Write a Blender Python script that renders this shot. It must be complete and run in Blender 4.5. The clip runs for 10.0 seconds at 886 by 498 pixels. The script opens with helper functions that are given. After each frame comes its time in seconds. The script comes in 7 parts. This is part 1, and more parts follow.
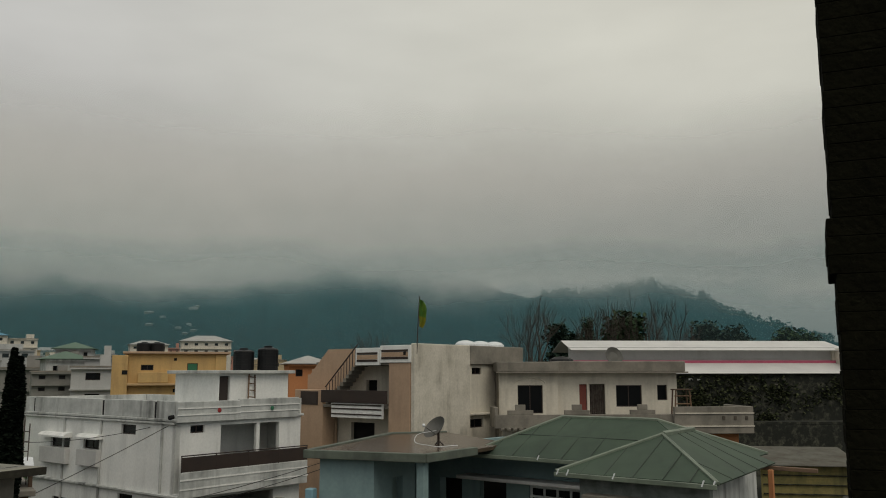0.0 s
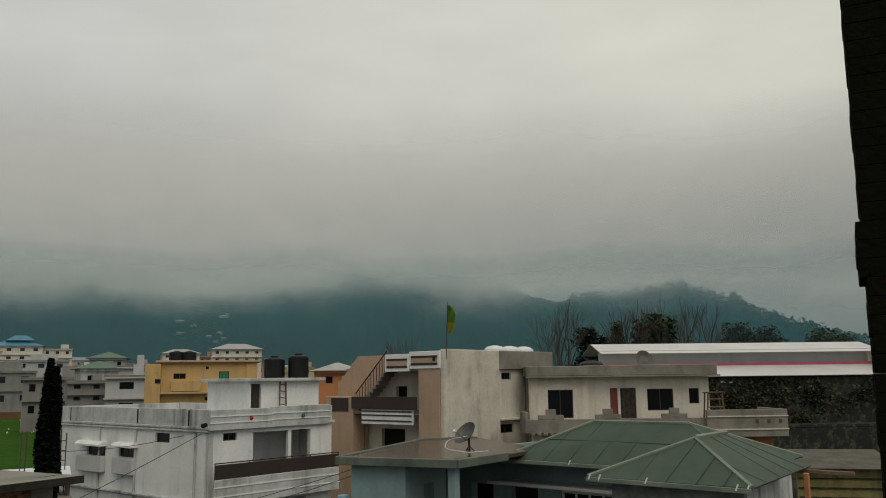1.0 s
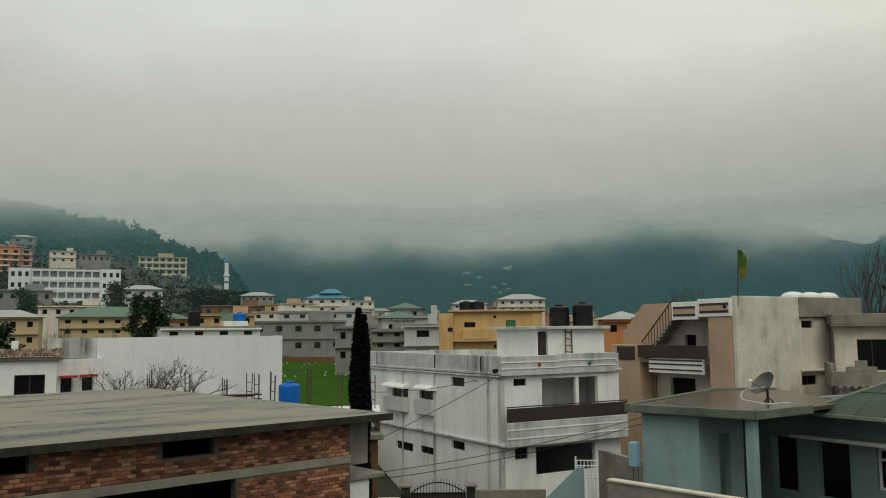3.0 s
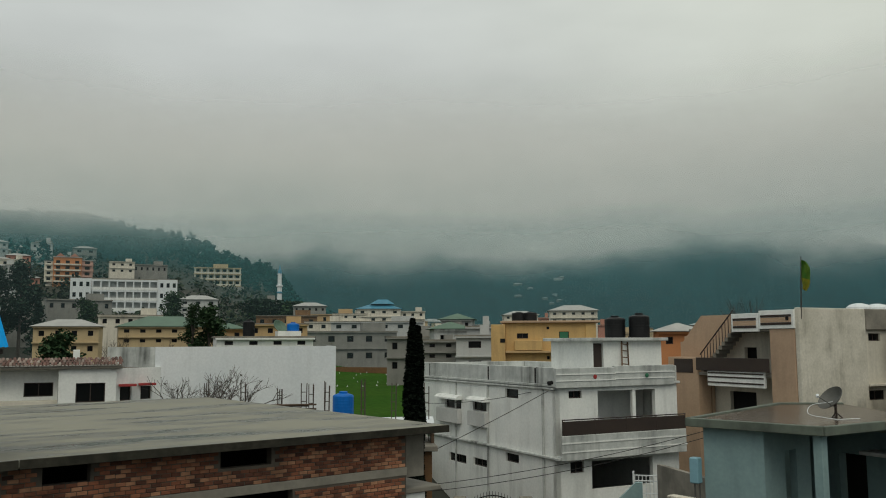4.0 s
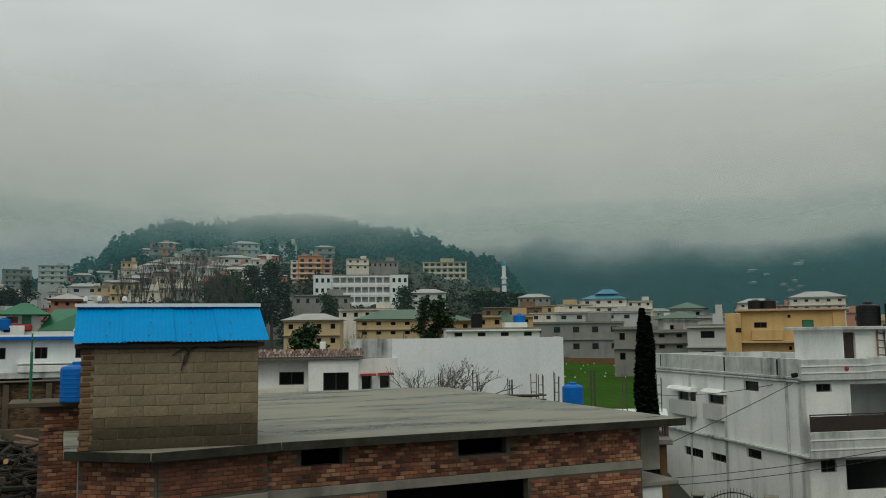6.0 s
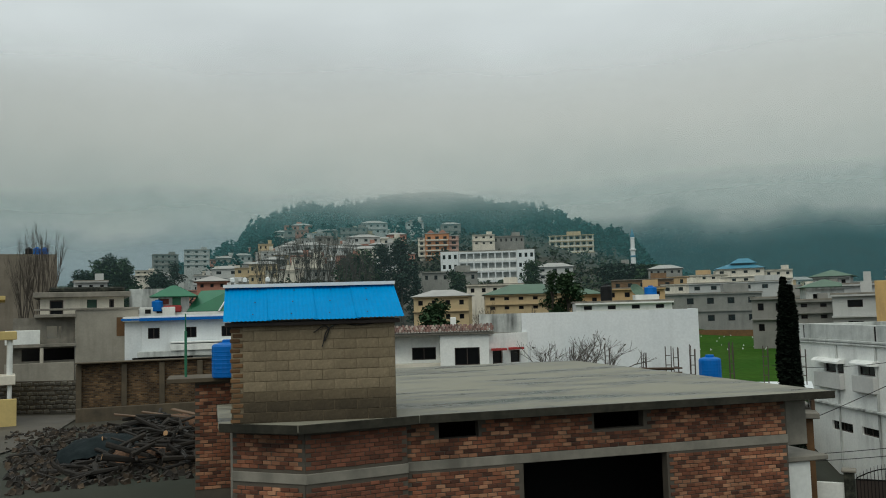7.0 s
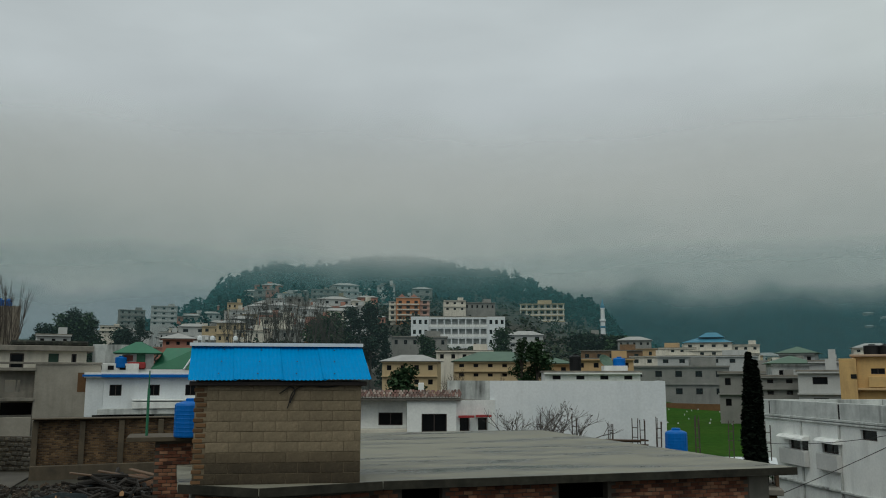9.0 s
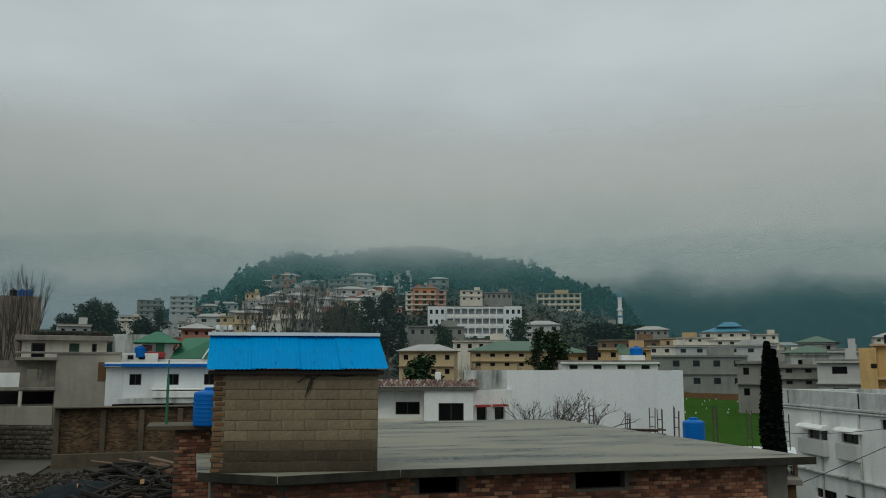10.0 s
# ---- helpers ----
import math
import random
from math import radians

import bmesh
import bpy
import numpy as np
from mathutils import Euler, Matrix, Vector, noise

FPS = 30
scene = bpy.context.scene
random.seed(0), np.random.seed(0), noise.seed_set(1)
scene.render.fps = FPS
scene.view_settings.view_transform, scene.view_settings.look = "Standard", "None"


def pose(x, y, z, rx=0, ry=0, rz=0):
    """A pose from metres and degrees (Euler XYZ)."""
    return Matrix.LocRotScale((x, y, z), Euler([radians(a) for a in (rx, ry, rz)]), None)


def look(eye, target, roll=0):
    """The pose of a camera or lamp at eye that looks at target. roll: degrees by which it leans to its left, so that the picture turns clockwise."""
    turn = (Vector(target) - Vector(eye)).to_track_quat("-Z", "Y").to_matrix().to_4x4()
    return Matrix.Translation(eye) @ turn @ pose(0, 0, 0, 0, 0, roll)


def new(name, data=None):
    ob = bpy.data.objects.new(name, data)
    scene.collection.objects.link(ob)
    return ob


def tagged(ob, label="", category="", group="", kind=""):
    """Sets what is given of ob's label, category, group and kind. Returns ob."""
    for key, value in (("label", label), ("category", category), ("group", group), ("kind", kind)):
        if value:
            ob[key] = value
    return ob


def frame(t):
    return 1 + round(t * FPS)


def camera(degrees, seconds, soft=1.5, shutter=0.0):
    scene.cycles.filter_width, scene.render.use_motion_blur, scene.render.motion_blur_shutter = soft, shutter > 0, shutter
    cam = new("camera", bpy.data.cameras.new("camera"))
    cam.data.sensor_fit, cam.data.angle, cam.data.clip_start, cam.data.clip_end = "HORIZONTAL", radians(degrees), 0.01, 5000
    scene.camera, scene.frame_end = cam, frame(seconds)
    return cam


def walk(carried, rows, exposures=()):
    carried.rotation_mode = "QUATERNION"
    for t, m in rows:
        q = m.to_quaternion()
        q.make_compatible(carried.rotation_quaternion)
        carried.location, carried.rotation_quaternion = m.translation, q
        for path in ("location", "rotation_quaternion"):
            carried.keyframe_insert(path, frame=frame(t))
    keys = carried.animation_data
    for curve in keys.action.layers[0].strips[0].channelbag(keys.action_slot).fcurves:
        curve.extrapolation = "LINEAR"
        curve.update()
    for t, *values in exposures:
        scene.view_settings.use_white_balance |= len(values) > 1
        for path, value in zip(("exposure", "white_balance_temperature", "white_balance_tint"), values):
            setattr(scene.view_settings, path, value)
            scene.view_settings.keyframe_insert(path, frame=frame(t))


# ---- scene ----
cam = camera(55.41, 10.0, soft=1.0)
EYE = 9.0
ROWS = [  # seconds, x, y, z from the first standpoint, yaw, pitch, roll
    (0, 0.056, 0.084, 0.051, -1.35, 8.39, 0.06),
    (0.5, 0.056, 0.014, 0.058, -0.89, 8.68, 0.32),
    (1, 0.045, 0.021, 0.063, 0.62, 8.76, 0.68),
    (1.5, 0.010, 0.020, 0.051, 4.07, 8.25, 1.64),
    (2, -0.022, 0.025, 0.031, 8.34, 6.74, 1.42),
    (2.5, 0.000, -0.000, -0.000, 12.61, 5.57, 0.76),
    (2.7, -0.007, 0.010, -0.000, 16.10, 5.40, 0.79),
    (4, -0.271, 0.217, 0.005, 22.92, 6.34, 0.26),
    (4.5, -0.285, 0.186, 0.008, 26.39, 6.44, 0.24),
    (5, -0.289, 0.134, 0.020, 29.77, 6.49, 0.32),
    (5.5, -0.316, 0.130, 0.020, 32.32, 6.57, 0.57),
    (6, -0.330, 0.128, 0.013, 38.04, 5.84, 0.63),
    (6.2, -0.328, 0.113, 0.021, 39.85, 5.44, 1.27),
    (7.3, -0.357, 0.016, 0.003, 47.76, 4.70, 1.25),
    (7.5, -0.347, 0.023, 0.007, 47.54, 7.27, 0.25),
    (8, -0.347, 0.042, -0.006, 46.50, 7.90, -0.91),
    (8.5, -0.332, 0.029, -0.002, 44.17, 8.64, -1.52),
    (9, -0.233, -0.054, -0.007, 44.56, 8.70, -0.08),
    (9.5, -0.205, -0.077, -0.009, 44.52, 8.65, -0.36),
    (10, -0.229, -0.057, -0.017, 45.69, 8.01, -0.08),
]
EXPOSURES = [(0.0, -0.18, 6750, 9), (1.5, 0.0, 6700, 8), (2.5, 0.2, 6720, 5), (4.0, 0.0, 6480, 3), (5.5, -0.03, 6380, 1), (6.2, 0.06, 6320, 2), (7.3, 0.22, 6150, 2), (7.5, 0.1, 6150, 2), (8.0, -0.2, 6100, 2), (10.0, -0.16, 6050, 2)]
walk(cam, [(t, pose(x, y, EYE + z, 90 + pitch, roll, yaw)) for t, x, y, z, yaw, pitch, roll in ROWS], EXPOSURES)

# ---- world and light ----
world = bpy.data.worlds.new("overcast")
scene.world = world
world.use_nodes = True
wn, wl = world.node_tree.nodes, world.node_tree.links
wn.clear()
w_out = wn.new("ShaderNodeOutputWorld")
w_bg = wn.new("ShaderNodeBackground")
w_sky = wn.new("ShaderNodeTexSky")
w_sky.sky_type, w_sky.sun_disc = "NISHITA", False
w_sky.sun_elevation, w_sky.sun_rotation = radians(48), radians(25)
w_sky.dust_density = 6.0
w_tc = wn.new("ShaderNodeTexCoord")
w_sep = wn.new("ShaderNodeSeparateXYZ")
w_ramp = wn.new("ShaderNodeValToRGB")
w_ramp.color_ramp.interpolation = "EASE"
for i, (p, c) in enumerate(((0.0, (0.150, 0.18, 0.195)), (0.08, (0.29, 0.31, 0.315)), (0.17, (0.44, 0.45, 0.445)), (0.36, (0.575, 0.58, 0.565)), (1.0, (0.615, 0.62, 0.605)))):
    e = w_ramp.color_ramp.elements[i] if i < 2 else w_ramp.color_ramp.elements.new(p)
    e.position, e.color = p, (*c, 1)
w_map = wn.new("ShaderNodeMapping")
w_map.inputs["Scale"].default_value = (2.2, 2.2, 7.0)
w_noise = wn.new("ShaderNodeTexNoise")
w_noise.inputs["Scale"].default_value, w_noise.inputs["Detail"].default_value = 1.0, 5.0
w_range = wn.new("ShaderNodeMapRange")
w_range.inputs["From Min"].default_value, w_range.inputs["From Max"].default_value = 0.3, 0.7
w_range.inputs["To Min"].default_value, w_range.inputs["To Max"].default_value = 0.86, 1.10
w_mul = wn.new("ShaderNodeMix")
w_mul.data_type, w_mul.blend_type = "RGBA", "MULTIPLY"
w_mul.inputs["Factor"].default_value = 1.0
w_add = wn.new("ShaderNodeMix")
w_add.data_type, w_add.blend_type = "RGBA", "MIX"
w_add.inputs["Factor"].default_value = 0.004
wl.new(w_tc.outputs["Generated"], w_sep.inputs[0])
wl.new(w_sep.outputs["Z"], w_ramp.inputs["Fac"])
wl.new(w_tc.outputs["Generated"], w_map.inputs["Vector"])
wl.new(w_map.outputs["Vector"], w_noise.inputs["Vector"])
wl.new(w_noise.outputs["Fac"], w_range.inputs["Value"])
wl.new(w_ramp.outputs["Color"], w_mul.inputs["A"])
wl.new(w_range.outputs["Result"], w_mul.inputs["B"])
w_dot = wn.new("ShaderNodeVectorMath")
w_dot.operation = "DOT_PRODUCT"
w_dot.inputs[1].default_value = (0.55, 0.80, 0.25)
w_glow = wn.new("ShaderNodeMapRange")
w_glow.interpolation_type = "SMOOTHSTEP"
w_glow.inputs["From Min"].default_value, w_glow.inputs["From Max"].default_value = 0.45, 1.0
w_warm = wn.new("ShaderNodeMix")
w_warm.data_type = "RGBA"
w_warm.inputs["A"].default_value, w_warm.inputs["B"].default_value = (1.0, 1.0, 1.02, 1), (1.08, 1.085, 1.02, 1)
w_lit = wn.new("ShaderNodeMix")
w_lit.data_type, w_lit.blend_type = "RGBA", "MULTIPLY"
w_lit.inputs["Factor"].default_value = 1.0
wl.new(w_tc.outputs["Generated"], w_dot.inputs[0])
wl.new(w_dot.outputs["Value"], w_glow.inputs["Value"])
wl.new(w_glow.outputs["Result"], w_warm.inputs["Factor"])
wl.new(w_mul.outputs["Result"], w_lit.inputs["A"])
wl.new(w_warm.outputs["Result"], w_lit.inputs["B"])
wl.new(w_lit.outputs["Result"], w_add.inputs["A"])
wl.new(w_sky.outputs["Color"], w_add.inputs["B"])
wl.new(w_add.outputs["Result"], w_bg.inputs["Color"])
wl.new(w_bg.outputs["Background"], w_out.inputs["Surface"])
w_bg.inputs["Strength"].default_value = 1.0

sun_data = bpy.data.lights.new("sun", "SUN")
sun_data.energy, sun_data.angle, sun_data.color = 0.95, radians(42), (1.0, 0.91, 0.77)
sun = new("sun", sun_data)
sun.matrix_world = look((20, -30, 60), (0, 10, 0))

# ---- materials ----
def shader(name):
    m = bpy.data.materials.new(name)
    m.use_nodes = True
    return m, m.node_tree.nodes, m.node_tree.links, m.node_tree.nodes["Principled BSDF"]


def surface(name, base, other, rough=0.85, scale=0.6, fine=9.0, streak=0.0, streak_color=(0.06, 0.06, 0.055), bump=0.06, metal=0.0, vary=0.0, spot=0.55, grit=0.07, spec=0.5):
    """Paint, plaster, stone: two-scale mottling, optional water streaks that run down, fine relief."""
    m, n, l, b = shader(name)
    tc = n.new("ShaderNodeTexCoord")
    big = n.new("ShaderNodeTexNoise")
    big.inputs["Scale"].default_value, big.inputs["Detail"].default_value, big.inputs["Roughness"].default_value = scale, 6.0, 0.65
    small = n.new("ShaderNodeTexNoise")
    small.inputs["Scale"].default_value, small.inputs["Detail"].default_value = fine, 4.0
    l.new(tc.outputs["Object"], big.inputs["Vector"])
    l.new(tc.outputs["Object"], small.inputs["Vector"])
    ramp = n.new("ShaderNodeValToRGB")
    ramp.color_ramp.elements[0].position, ramp.color_ramp.elements[1].position = spot - 0.17, spot + 0.17
    ramp.color_ramp.elements[0].color, ramp.color_ramp.elements[1].color = (*base, 1), (*other, 1)
    l.new(big.outputs["Fac"], ramp.inputs["Fac"])
    mix = n.new("ShaderNodeMix")
    mix.data_type, mix.blend_type = "RGBA", "MULTIPLY"
    mix.inputs["Factor"].default_value = 1.0
    rng = n.new("ShaderNodeMapRange")
    rng.inputs["From Min"].default_value, rng.inputs["From Max"].default_value = 0.3, 0.7
    rng.inputs["To Min"].default_value, rng.inputs["To Max"].default_value = 1.0 - grit, 1.0 + grit * 0.5
    l.new(small.outputs["Fac"], rng.inputs["Value"])
    l.new(ramp.outputs["Color"], mix.inputs["A"])
    l.new(rng.outputs["Result"], mix.inputs["B"])
    out = mix.outputs["Result"]
    if streak:
        mp = n.new("ShaderNodeMapping")
        mp.inputs["Scale"].default_value = (1.7, 1.7, 0.2)
        sn = n.new("ShaderNodeTexNoise")
        sn.inputs["Scale"].default_value, sn.inputs["Detail"].default_value, sn.inputs["Roughness"].default_value = 1.0, 4.0, 0.55
        l.new(tc.outputs["Object"], mp.inputs["Vector"])
        l.new(mp.outputs["Vector"], sn.inputs["Vector"])
        sr = n.new("ShaderNodeMapRange")
        sr.inputs["From Min"].default_value, sr.inputs["From Max"].default_value = 0.47, 0.74
        sr.inputs["To Max"].default_value = streak
        l.new(sn.outputs["Fac"], sr.inputs["Value"])
        pn = n.new("ShaderNodeTexNoise")
        pn.inputs["Scale"].default_value, pn.inputs["Detail"].default_value = 0.45, 5.0
        l.new(tc.outputs["Object"], pn.inputs["Vector"])
        pr = n.new("ShaderNodeMapRange")
        pr.inputs["From Min"].default_value, pr.inputs["From Max"].default_value = 0.42, 0.62
        pr.inputs["To Min"].default_value, pr.inputs["To Max"].default_value = 0.12, 1.25
        l.new(pn.outputs["Fac"], pr.inputs["Value"])
        pm = n.new("ShaderNodeMath")
        pm.operation, pm.use_clamp = "MULTIPLY", True
        l.new(sr.outputs["Result"], pm.inputs[0])
        l.new(pr.outputs["Result"], pm.inputs[1])
        sm = n.new("ShaderNodeMix")
        sm.data_type = "RGBA"
        sm.inputs["B"].default_value = (*streak_color, 1)
        l.new(pm.outputs[0], sm.inputs["Factor"])
        l.new(out, sm.inputs["A"])
        out = sm.outputs["Result"]
    if vary:
        info = n.new("ShaderNodeObjectInfo")
        vr = n.new("ShaderNodeMapRange")
        vr.inputs["To Min"].default_value, vr.inputs["To Max"].default_value = 1 - vary, 1 + vary
        l.new(info.outputs["Random"], vr.inputs["Value"])
        vm = n.new("ShaderNodeMix")
        vm.data_type, vm.blend_type = "RGBA", "MULTIPLY"
        vm.inputs["Factor"].default_value = 1.0
        l.new(out, vm.inputs["A"])
        l.new(vr.outputs["Result"], vm.inputs["B"])
        out = vm.outputs["Result"]
    l.new(out, b.inputs["Base Color"])
    b.inputs["Roughness"].default_value, b.inputs["Metallic"].default_value, b.inputs["Specular IOR Level"].default_value = rough, metal, spec
    if bump:
        bp = n.new("ShaderNodeBump")
        bp.inputs["Strength"].default_value, bp.inputs["Distance"].default_value = bump, 0.03
        l.new(small.outputs["Fac"], bp.inputs["Height"])
        l.new(bp.outputs["Normal"], b.inputs["Normal"])
    return m


WHITE = surface("white_plaster", (0.86, 0.87, 0.84), (0.75, 0.77, 0.75), streak=0.34, streak_color=(0.20, 0.21, 0.20), scale=0.7)
WHITE_CLEAN = surface("white_wall_paint", (0.74, 0.77, 0.78), (0.66, 0.70, 0.72), streak=0.25, streak_color=(0.30, 0.32, 0.32), scale=0.3)
WHITE_GREY = surface("weathered_white_plaster", (0.60, 0.62, 0.60), (0.36, 0.38, 0.37), streak=0.9, streak_color=(0.07, 0.075, 0.07), scale=1.1)
CONCRETE = surface("weathered_concrete", (0.27, 0.25, 0.21), (0.14, 0.13, 0.11), streak=0.6, streak_color=(0.09, 0.085, 0.07), scale=0.9)
CREAM = surface("cream_plaster", (0.72, 0.68, 0.58), (0.58, 0.54, 0.46), streak=0.55, streak_color=(0.2, 0.18, 0.14), scale=0.6)
TAN = surface("tan_paint", (0.49, 0.345, 0.235), (0.42, 0.29, 0.20), streak=0.25, streak_color=(0.18, 0.13, 0.10), scale=0.4)
YELLOW = surface("ochre_yellow_paint", (0.62, 0.41, 0.165), (0.52, 0.345, 0.15), streak=0.5, streak_color=(0.25, 0.15, 0.07), scale=0.5)
BROWN = surface("dark_brown_paint", (0.04, 0.026, 0.02), (0.028, 0.019, 0.016), rough=0.6, scale=1.0)
# black paint, and the colour of sheets standing in for shade in openings
BLACK = surface("black_paint_and_void_shade", (0.006, 0.006, 0.006), (0.009, 0.009, 0.009), rough=1.0, bump=0)
GREYBLUE = surface("blue_grey_paint", (0.25, 0.36, 0.365), (0.20, 0.30, 0.31), streak=0.3, streak_color=(0.10, 0.13, 0.13), scale=0.5)
GREENROOF = surface("green_metal_roof", (0.052, 0.083, 0.054), (0.036, 0.060, 0.042), rough=0.62, scale=0.45, fine=3.0, bump=0.05, spec=0.3, streak=0.35, streak_color=(0.025, 0.035, 0.026))
GREENBRIGHT = surface("bright_green_roof", (0.03, 0.17, 0.085), (0.025, 0.13, 0.07), rough=0.5, scale=0.5, bump=0.05)
BLUEROOF = surface("blue_corrugated_sheet", (0.002, 0.25, 0.60), (0.002, 0.21, 0.52), rough=0.7, scale=0.7, bump=0.04, spec=0.15)
BLUEPLASTIC = surface("blue_tank_plastic", (0.003, 0.135, 0.50), (0.003, 0.11, 0.42), rough=0.5, bump=0, spec=0.25)
BLACKPLASTIC = surface("black_tank_plastic", (0.006, 0.007, 0.008), (0.010, 0.010, 0.011), rough=0.5, bump=0, spec=0.25)
METAL = surface("dull_grey_metal", (0.13, 0.13, 0.12), (0.08, 0.08, 0.07), rough=0.65, metal=0.3, scale=2.0)
WHITEMETAL = surface("pale_roof_sheet", (0.62, 0.62, 0.60), (0.50, 0.50, 0.49), rough=0.5, scale=0.4, bump=0.05)
PINK = surface("pink_trim_paint", (0.48, 0.10, 0.17), (0.38, 0.085, 0.14), scale=0.6)
RED = surface("red_paint", (0.35, 0.03, 0.03), (0.28, 0.025, 0.025), rough=0.6, scale=1.0)
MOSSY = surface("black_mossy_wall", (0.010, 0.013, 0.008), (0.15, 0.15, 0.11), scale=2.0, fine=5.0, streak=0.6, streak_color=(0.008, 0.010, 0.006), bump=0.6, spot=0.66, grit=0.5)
MORTAR = surface("grey_mortar", (0.10, 0.085, 0.065), (0.065, 0.055, 0.045), scale=1.2)
BRICK = surface("red_brick", (0.19, 0.07, 0.038), (0.12, 0.045, 0.028), rough=0.9, scale=1.5, vary=0.45, bump=0.4)
BRICKWALL = surface("ochre_brick", (0.16, 0.085, 0.035), (0.09, 0.05, 0.025), rough=0.9, scale=1.2, vary=0.4, bump=0.4)
BLOCK = surface("concrete_block", (0.255, 0.205, 0.135), (0.165, 0.133, 0.088), rough=0.95, scale=1.1, fine=14.0, vary=0.10, bump=0.5, grit=0.2, spec=0.2)
GRASS = surface("field_grass", (0.025, 0.080, 0.006), (0.044, 0.096, 0.009), rough=1.0, scale=0.12, fine=2.0, grit=0.35, spec=0.05)
EARTH = surface("bare_earth", (0.13, 0.10, 0.075), (0.08, 0.065, 0.05), rough=0.95, scale=0.25, fine=3.0, bump=0.4)
ROADM = surface("wet_dirt_road", (0.085, 0.076, 0.060), (0.045, 0.040, 0.032), rough=0.7, scale=0.5)
STONE = surface("rubble_stone", (0.14, 0.13, 0.11), (0.08, 0.076, 0.066), scale=1.4, vary=0.35, bump=0.5)
BARK = surface("grey_bark", (0.075, 0.062, 0.050), (0.042, 0.036, 0.030), scale=2.0, bump=0.4)
WOOD = surface("weathered_wood", (0.16, 0.10, 0.06), (0.10, 0.065, 0.045), scale=2.0, vary=0.4)
ORANGE = surface("orange_paint", (0.52, 0.22, 0.09), (0.45, 0.19, 0.08), scale=0.5)
CURTAIN = surface("faded_door_curtain", (0.19, 0.165, 0.14), (0.09, 0.07, 0.06), scale=5.0, spot=0.5)
# near-black base colour carries the shade the pillar stands in
SHADEDPILLAR = surface("shaded_brick_pillar", (0.010, 0.010, 0.006), (0.006, 0.006, 0.004), rough=1.0, scale=4.0, fine=25, bump=0.6, spec=0.02)
ROUGHTOP = surface("rough_dark_masonry", (0.075, 0.065, 0.045), (0.045, 0.04, 0.03), scale=5.0, fine=30, bump=0.8)
EARTHPLASTER = surface("earth_stained_plaster", (0.105, 0.082, 0.052), (0.055, 0.044, 0.030), scale=1.2, streak=0.5, streak_color=(0.03, 0.025, 0.018))


def foliage(name, a, b_):
    m, n, l, b = shader(name)
    geo = n.new("ShaderNodeNewGeometry")
    ramp = n.new("ShaderNodeValToRGB")
    ramp.color_ramp.elements[0].color, ramp.color_ramp.elements[1].color = (*a, 1), (*b_, 1)
    l.new(geo.outputs["Random Per Island"], ramp.inputs["Fac"])
    l.new(ramp.outputs["Color"], b.inputs["Base Color"])
    b.inputs["Roughness"].default_value = 1.0
    b.inputs["Specular IOR Level"].default_value = 0.1
    return m


LEAF_DARK = foliage("dark_conifer_leaf", (0.013, 0.028, 0.021), (0.036, 0.060, 0.042))
LEAF = foliage("green_leaf", (0.020, 0.045, 0.022), (0.050, 0.085, 0.040))
LEAF_SCRUB = foliage("slope_scrub_leaf", (0.012, 0.026, 0.020), (0.050, 0.062, 0.036))
LEAF_CREEPER = foliage("creeper_leaf", (0.012, 0.020, 0.008), (0.085, 0.095, 0.050))
# far trees: the teal of distance haze is mixed into the leaf colour
LEAF_HILL = foliage("haze_tinted_forest_leaf", (0.005, 0.046, 0.048), (0.016, 0.085, 0.080))

GLASS, _n, _l, _b = shader("dark_window_glass")
_b.inputs["Base Color"].default_value = (0.006, 0.007, 0.008, 1)
_b.inputs["Roughness"].default_value = 0.15
_b.inputs["Specular IOR Level"].default_value = 0.25


def slab_material():
    """Roof concrete with dark wet streaks and shallow puddles."""
    m, n, l, b = shader("wet_roof_concrete")
    tc = n.new("ShaderNodeTexCoord")
    mp = n.new("ShaderNodeMapping")
    mp.inputs["Scale"].default_value = (0.24, 0.95, 1)
    no = n.new("ShaderNodeTexNoise")
    no.inputs["Scale"].default_value, no.inputs["Detail"].default_value, no.inputs["Roughness"].default_value = 1.0, 9.0, 0.72
    l.new(tc.outputs["Object"], mp.inputs["Vector"])
    l.new(mp.outputs["Vector"], no.inputs["Vector"])
    cr = n.new("ShaderNodeValToRGB")
    cr.color_ramp.elements[0].position, cr.color_ramp.elements[1].position = 0.43, 0.53
    cr.color_ramp.elements[0].color, cr.color_ramp.elements[1].color = (0.070, 0.068, 0.052, 1), (0.235, 0.228, 0.180, 1)
    l.new(no.outputs["Fac"], cr.inputs["Fac"])
    l.new(cr.outputs["Color"], b.inputs["Base Color"])
    rr = n.new("ShaderNodeMapRange")
    rr.inputs["From Min"].default_value, rr.inputs["From Max"].default_value = 0.38, 0.55
    rr.inputs["To Min"].default_value, rr.inputs["To Max"].default_value = 0.16, 0.8
    l.new(no.outputs["Fac"], rr.inputs["Value"])
    l.new(rr.outputs["Result"], b.inputs["Roughness"])
    return m


WETSLAB = slab_material()


